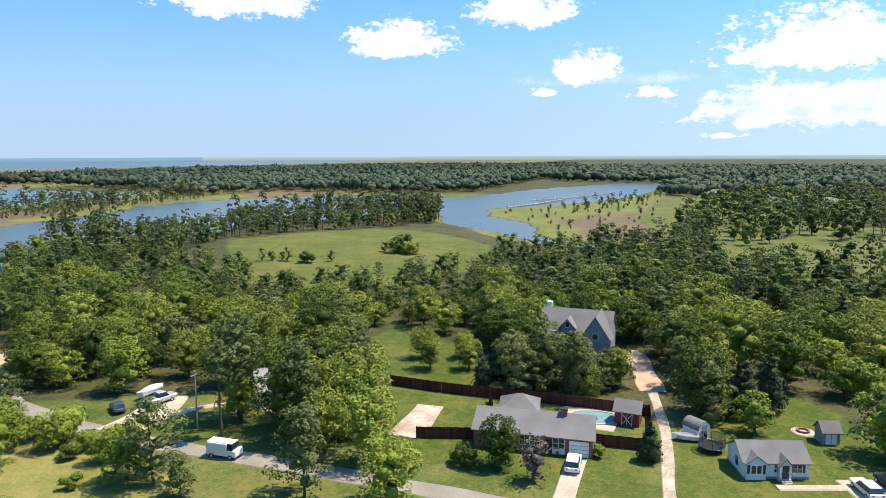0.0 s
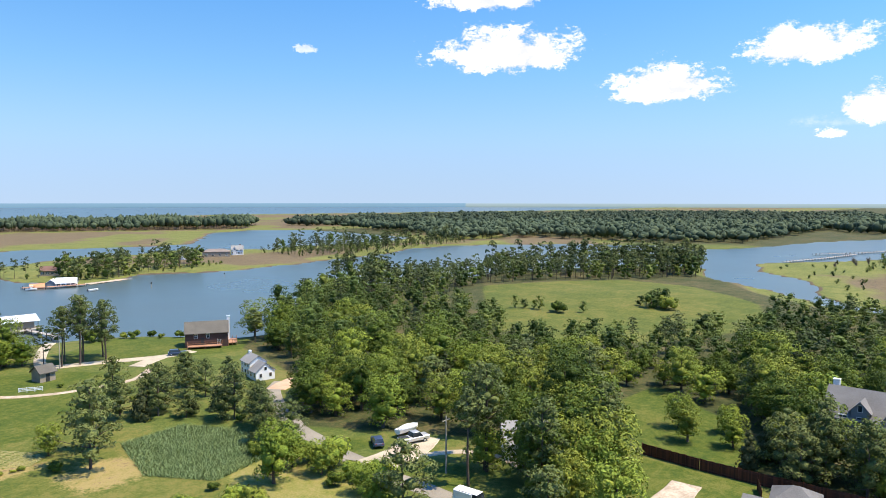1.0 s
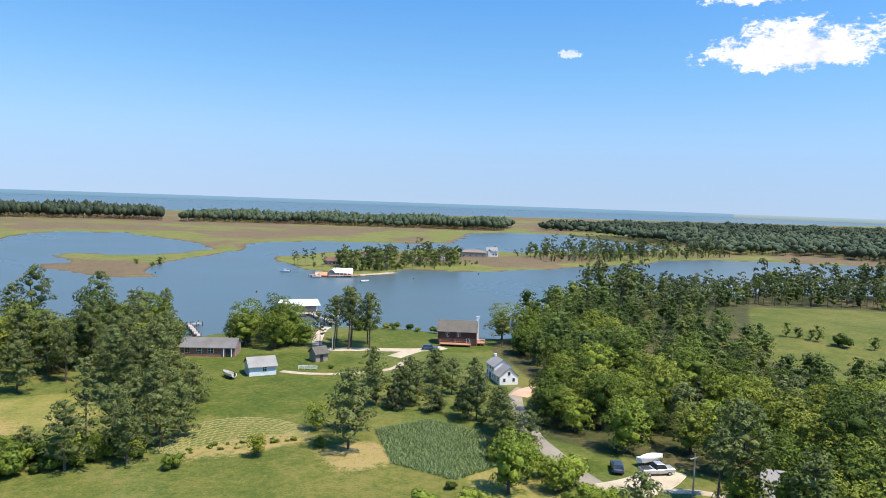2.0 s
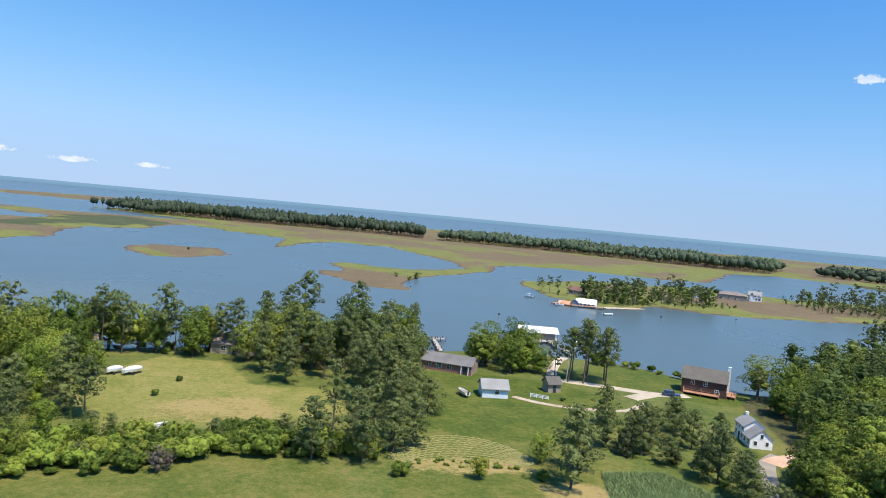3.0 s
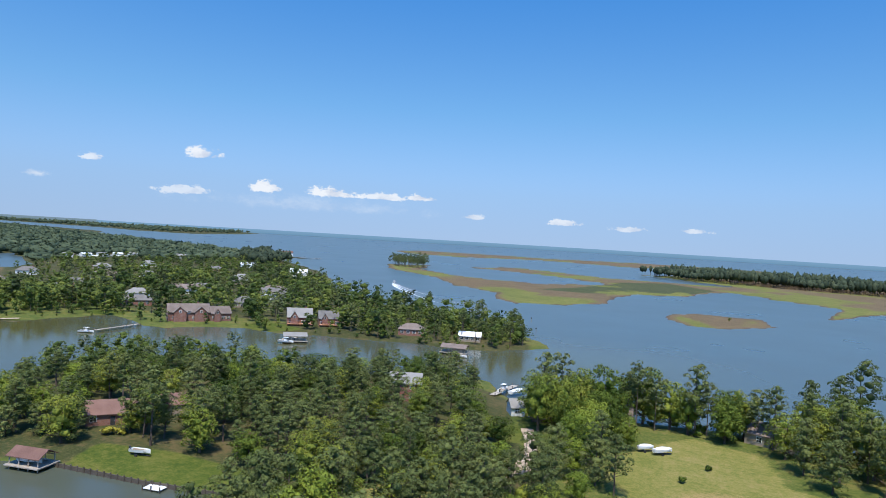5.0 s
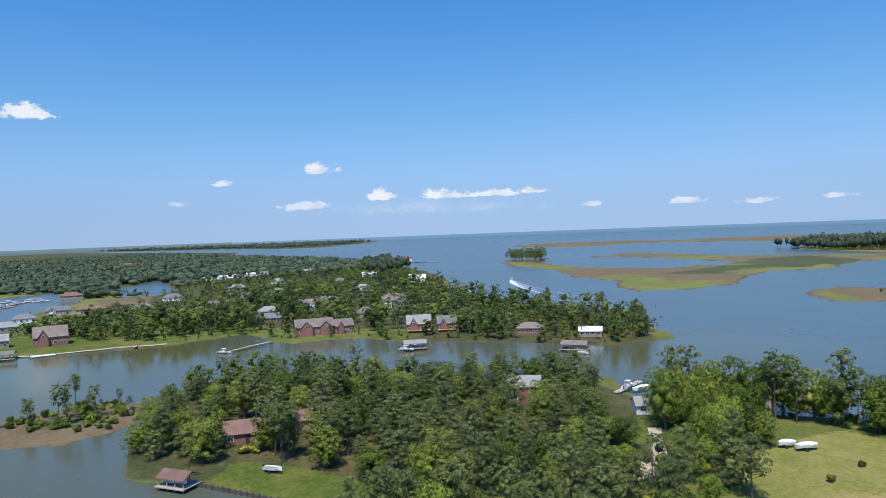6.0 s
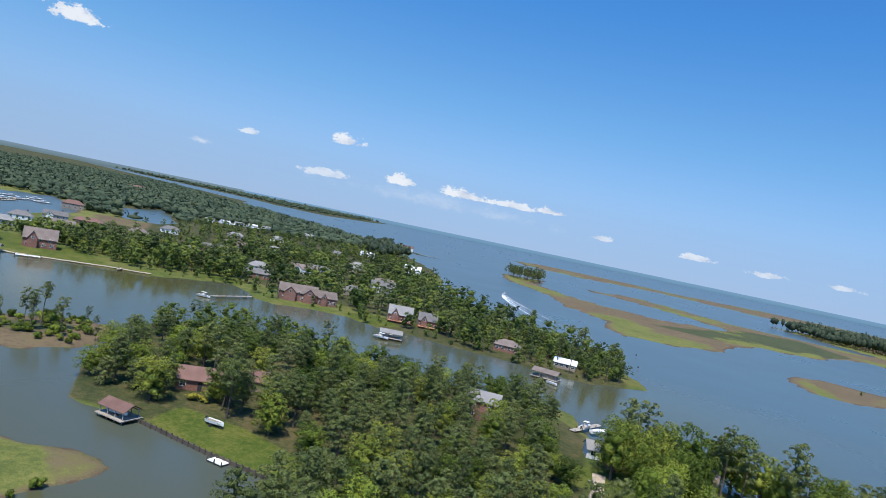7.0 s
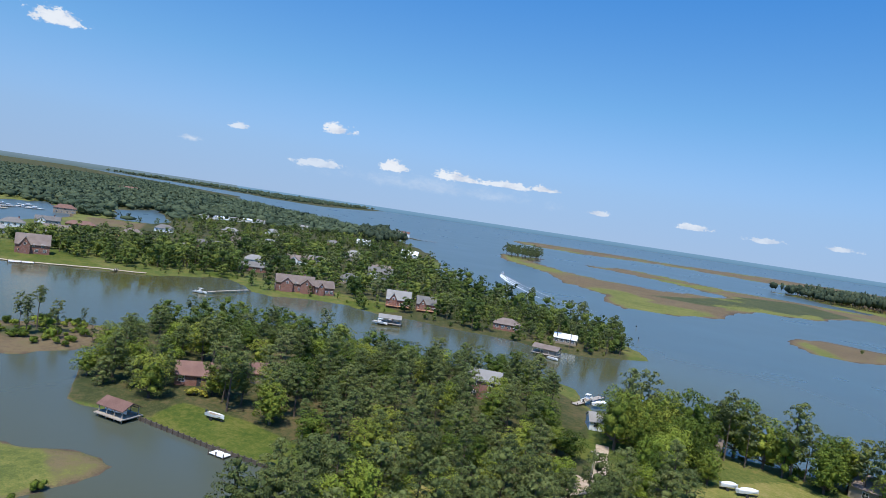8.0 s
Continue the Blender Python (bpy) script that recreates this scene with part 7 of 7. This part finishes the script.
def wake_line(label, side, spread, wide, end, mat):
    """A ragged strip of foam along the wake, set off to one side of it."""
    bm, prev, pts = B(), None, []
    for (ax, ay), (bx, by) in zip(WAKE, WAKE[1:]):
        pts += [(ax + (bx - ax) * k / 9, ay + (by - ay) * k / 9) for k in range(9)]
    for _ in range(8):
        pts = [pts[0]] + [((a[0] + 2 * b[0] + c[0]) / 4, (a[1] + 2 * b[1] + c[1]) / 4) for a, b, c in zip(pts, pts[1:], pts[2:])] + [pts[-1]]
    n = int(len(pts) * end)
    for i in range(n):
        (ax, ay), (bx, by) = pts[max(0, i - 1)], pts[min(len(pts) - 1, i + 1)]
        l, t = math.hypot(bx - ax, by - ay), i / n
        nx, ny = -(by - ay) / l, (bx - ax) / l
        off = side * (0.6 + spread * t ** 0.75)
        w = wide * min(1, 0.35 + 5 * t) * (1 - t) ** 0.7 + 0.12
        o1, o2 = off - w / 2 + 0.3 * math.sin(i * 2.3), off + w / 2 + 0.35 * math.sin(i * 3.1 + 1)
        cur = [bm.verts.new((pts[i][0] + nx * o, pts[i][1] + ny * o, 0.05)) for o in (o1, o2)]
        if prev:
            bm.faces.new((prev[0], cur[0], cur[1], prev[1]))
        prev = cur
    bmesh.ops.recalc_face_normals(bm, faces=bm.faces)
    return tagged(part("wake", bm, mat), label, "wake", kind="stuff")


wake_line("white foam line of the motorboat's wake", 1, 9.0, 3.4, 0.62, FOAM)
wake_line("second white foam line of the motorboat's wake", -1, 6.0, 2.6, 0.50, FOAM)
wake_line("broken churned foam between the wake's two lines", 0, 1.0, 2.0, 0.34, FOAM)
wake_line("long dark slick left by the motorboat", 1, 12.0, 1.7, 1.0, SLICK)


# ---- docks and boathouses ----
def dock(line, wide, label, mat=WOOD, z=0.9, name="dock"):
    """A boardwalk on piles along a line of points, every board a mesh of its own."""
    x0, y0 = line[0]
    e = thing(name, x0, y0, z=0.0, label=label, category=name)
    for (ax, ay), (bx, by) in zip(line, line[1:]):
        l, rz = math.hypot(bx - ax, by - ay), math.atan2(by - ay, bx - ax)
        n = max(1, int(l / 1.2))
        for i in range(n):
            t = (i + 0.5) / n
            part("board", box(B(), ax + (bx - ax) * t - x0, ay + (by - ay) * t - y0, z, l / n - 0.05, wide, 0.07, 0, rz), mat, e)
        for i in range(max(2, int(l / 4)) + 1):
            t = i / max(2, int(l / 4))
            for s in (-1, 1):
                px, py = ax + (bx - ax) * t - x0 - math.sin(rz) * s * wide * 0.5, ay + (by - ay) * t - y0 + math.cos(rz) * s * wide * 0.5
                bm = B()
                tube(bm, (px, py, -1.8), (px, py, z + 0.7), 0.14, 0.12, 7)
                part("piling", bm, PILE, e)
    return e


def boathouse(x, y, rz, l, w, roof, label, eave=2.9, rise=1.3, walls=False):
    e = thing("boathouse", x, y, rz, z=0.0, label=label, category="boathouse")
    part("platform", box(B(), 0, 0, 0.7, l + 1.2, w + 1.6, 0.2), WOOD, e)
    n = 4
    for i in range(n):
        for s in (-1, 1):
            bm = B()
            tube(bm, (-l / 2 + l * i / (n - 1), s * w / 2, -1.8), (-l / 2 + l * i / (n - 1), s * w / 2, eave + 0.3), 0.13, 0.12, 7)
            part("post", bm, WOOD, e)
    bm = B()
    Y = w / 2 + 0.5
    for s in (-1, 1):
        q = [(-l / 2 - .5, s * Y, eave), (l / 2 + .5, s * Y, eave), (l / 2 + .5, 0, eave + rise), (-l / 2 - .5, 0, eave + rise)]
        t, b = [bm.verts.new((a, c, d + 0.14)) for a, c, d in q], [bm.verts.new((a, c, d)) for a, c, d in q]
        bm.faces.new(t), bm.faces.new(b)
        for i in range(4):
            bm.faces.new((t[i], t[(i + 1) % 4], b[(i + 1) % 4], b[i]))
    bmesh.ops.recalc_face_normals(bm, faces=bm.faces)
    part("roof", bm, roof, e)
    if walls:
        part("store_room", box(B(), l * 0.18, 0, 0.9, l * 0.5, w * 0.9, eave - 0.95), TAN_WALL, e)
    else:
        for s in (-1, 1):
            part("beam", box(B(), 0, s * w / 2, eave - 0.15, l, 0.16, 0.2), WOOD, e)
    return e


boathouse(-134.2, 65.6, 22, 6.4, 4.0, SHINGLE_RED, "open boathouse with russet shingle roof by the bulkhead", 2.4, 1.3)
boat(-134.4, 65.4, 22, 5.2, "white boat hanging in the open boathouse", z=0.9, cabin=False)
boathouse(75.0, 247.5, -6, 14.0, 9.5, TIN, "large boathouse with white metal roof over the water", 3.4, 1.6, True)
dock([(70.5, 238.5), (77.5, 240), (79, 226), (78, 216)], 1.8, "long pale wooden pier to the boathouse", WOOD, 1.0, "pier")
dock([(33.2, 211), (33.6, 232)], 1.5, "straight grey wooden dock", WOOD)
dock([(33.6, 231), (37.5, 232.5)], 2.4, "short cross dock at the pier's end", WOOD)
dock([(-286.5, 178), (-279, 154)], 1.6, "pale private dock reaching into the channel", WOOD)
dock([(-228, 216), (-214, 206)], 1.8, "private dock with boat lift", WOOD)
boathouse(-215, 206, 50, 9, 6, SHINGLE_LIGHT, "open boathouse with pale roof on the channel", 2.8, 1.2)
boathouse(-156, 240, 20, 10, 6, SHINGLE_BROWN, "boathouse with brown roof at the point", 2.8, 1.3, True)
boathouse(-352.5, 83, 65, 8, 6, SHINGLE, "grey boathouse along the bulkhead", 2.8, 1.2)
dock([(-348, 92), (-346, 102)], 3.0, "white floating dock along the bulkhead", WHITE, 0.5)
dock([(-336, 135), (-330, 131)], 1.6, "short private wooden dock at the sea wall", WOOD)
dock([(-110.0, 74.2), (-106.6, 75.4)], 2.2, "small pale floating dock at the timber bulkhead", WHITE, 0.35)
dock([(-104, 184), (-106, 202)], 2.0, "dock between two boat lifts", WOOD)
dock([(-90, 190), (-86, 214)], 1.6, "thin wooden dock behind trees", WOOD)
dock([(-868, 765), (-792, 793)], 4.0, "long fishing pier at the bay", WOOD, 1.6, "pier")
dock([(620, 92), (560, 104), (512, 118)], 3.0, "long dock in the creek", WOOD)
dock([(720, 60), (640, 92), (600, 118)], 3.0, "second long dock further up the creek", WOOD)
dock([(117, 362), (126, 357), (143, 354)], 4.0, "wide waterside deck of the islet house", DECK_WOOD)
house("boathouse", 124.5, 364, -20, 6, 4.5, 2.2, 1.4, DECK_WOOD, TERRACOTTA, "small boathouse with orange roof on the islet", keep=3)
for x, y in ((-722, 160), (-700, 176), (-668, 160)):
    dock([(x, y), (x + 36, y - 30)], 3.0, "floating marina dock with pale decking", CONCRETE, 0.6)
# bulkheads
for line, text in (([(-131.5, 68.6), (-112, 74.6), (-92.5, 82.6)], "timber bulkhead along the lawn"),):
    x0, y0 = line[0]
    e = thing("bulkhead", x0, y0, z=0.0, label=text, category="bulkhead")
    for (ax, ay), (bx, by) in zip(line, line[1:]):
        l, rz = math.hypot(bx - ax, by - ay), math.atan2(by - ay, bx - ax)
        part("wale", box(B(), (ax + bx) / 2 - x0, (ay + by) / 2 - y0, -1.2, l, 0.25, 2.0, 0, rz), PILE, e)
        for i in range(int(l / 1.5)):
            t = (i + 0.5) / int(l / 1.5)
            bm = B()
            px, py = ax + (bx - ax) * t - x0 + math.sin(rz) * 0.2, ay + (by - ay) * t - y0 - math.cos(rz) * 0.2
            tube(bm, (px, py, -1.8), (px, py, 1.15), 0.16, 0.14, 7)
            part("piling", bm, PILE, e)
ribbon("sea_wall", [(-440, 66), (-367, 66), (-354, 92), (-337, 131), (-328, 146)], 2.2, CONCRETE, "pale concrete sea wall along the channel", "sea wall", 0.25, 0.0)
# channel markers
for x, y in ((39, 372), (208, 332), (-270, 420), (-165, 330), (-190, 372), (70, 290), (160, 320)):
    e = thing("channel_marker", x, y, z=0.0, label="thin wooden channel marker pile in the water", category="marker", group="channel markers")
    bm = B()
    tube(bm, (0, 0, -1.8), (0, 0, 3.2), 0.16, 0.13, 7)
    part("piling", bm, WOOD, e)
    part("board", box(B(), 0, -0.16, 2.3, 0.7, 0.05, 0.7), DARK, e)


# ---- gardens ----
pool = thing("swimming_pool", 96.6, 6.0, -80, label="kidney-shaped blue swimming pool in a pale surround", category="pool")
pool.location.z += 0.12
bm = B()
ring = [bm.verts.new((math.cos(a) * 4.0 + 0.6 * math.cos(2 * a), math.sin(a) * (2.5 + 0.5 * math.cos(a)), 0.06)) for a in (i * 2 * math.pi / 40 for i in range(40))]
bm.faces.new(ring)
part("pool_water", bm, POOL_BLUE, pool)
bm, rims = B(), []
for i in range(40):
    a = i * 2 * math.pi / 40
    rims.append([bm.verts.new(((math.cos(a) * 4.0 + 0.6 * math.cos(2 * a)) * k, math.sin(a) * (2.5 + 0.5 * math.cos(a)) * k, z)) for k, z in ((0.99, -0.05), (0.99, 0.13), (1.10, 0.13), (1.10, -0.05))])
for i in range(40):
    for k in range(3):
        bm.faces.new((rims[i][k], rims[(i + 1) % 40][k], rims[(i + 1) % 40][k + 1], rims[i][k + 1]))
bmesh.ops.recalc_face_normals(bm, faces=bm.faces)
part("coping", bm, CONCRETE, pool)
tramp = thing("trampoline", 89.9, -10.9, label="round trampoline with dark safety net", category="trampoline")
bm = B()
bmesh.ops.create_circle(bm, cap_ends=True, segments=24, radius=2.0, matrix=Matrix.Translation((0, 0, 0.9)))
part("mat", bm, DARK, tramp)
for zz, nm in ((0.9, "frame_ring"), (2.6, "net_ring")):
    bm = B()
    for i in range(24):
        a, b = i * 2 * math.pi / 24, (i + 1) * 2 * math.pi / 24
        tube(bm, (2.1 * math.cos(a), 2.1 * math.sin(a), zz), (2.1 * math.cos(b), 2.1 * math.sin(b), zz), 0.06, 0.06, 5)
    part(nm, bm, NAVY if zz < 1 else DARK, tramp)
for i in range(8):
    a = i * math.pi / 4
    bm = B()
    tube(bm, (2.1 * math.cos(a), 2.1 * math.sin(a), 0), (2.1 * math.cos(a), 2.1 * math.sin(a), 2.6), 0.04, 0.04, 5)
    part("pole", bm, DARK, tramp)
tramp.scale = (0.8, 0.8, 0.85)
bm = B()
bmesh.ops.create_cone(bm, cap_ends=False, segments=24, radius1=2.04, radius2=2.04, depth=1.6, matrix=Matrix.Translation((0, 0, 1.75)))
part("net", bm, NET, tramp, "dark mesh safety net")
pit = thing("fire_pit", 100.9, -23.8, label="round stone fire pit in a sand ring", category="fire pit")
bm = B()
bmesh.ops.create_cone(bm, cap_ends=True, segments=20, radius1=1.7, radius2=1.6, depth=0.10, matrix=Matrix.Translation((0, 0, 0.06)))
part("sand_ring", bm, SAND, pit)
for i in range(14):
    a = i * 2 * math.pi / 14
    part("stone", box(B(), 0.8 * math.cos(a), 0.8 * math.sin(a), 0.1, 0.25, 0.32, 0.3, 0.04, a), BRICK, pit)
for x, y in ((69.4, 72.6), (70.4, 72.2)):
    e = thing("wheelie_bin", x - 0.6, y - 3.2, 20, label="dark wheeled rubbish bin at the drive's end", category="bin", group="bins")
    e.location.z += 0.1
    b_ = part("body", box(B(), 0, 0, 0.08, 0.55, 0.6, 0.95, 0.04), DARK, e)
    part("lid", box(B(), 0, 0, 1.03, 0.6, 0.66, 0.07, 0.02), RUBBER, e)
for x, y in ((74.5, 61.5), (-62.2, 127.6), (63, 176.5)):
    e = thing("utility_pole", x, y, label="grey wooden utility pole with a crossarm", category="pole", group="utility poles")
    bm = B()
    tube(bm, (0, 0, -0.5), (0, 0, 9.0), 0.15, 0.10, 8)
    part("pole", bm, WOOD, e)
    part("crossarm", box(B(), 0, 0, 8.3, 1.8, 0.1, 0.12), WOOD, e)
# the boatyard: pale sheds and covered boats in rows
for i in range(14):
    x, y = -783 - 2 * i + (i % 3) * 9, 390 + i * 7.5
    if i % 3 == 0:
        house("shed", x, y, 62 + 9 * (i % 4), 11, 8, 3.4, 1.5, WHITE, TIN if i % 2 else SHINGLE_LIGHT, "white metal-roofed boatyard shed", keep=4)
    else:
        boat(x, y, 40 + 20 * (i % 2), 11, "white yacht laid up in the boatyard", cover=i % 2 == 0, lift=1.0)
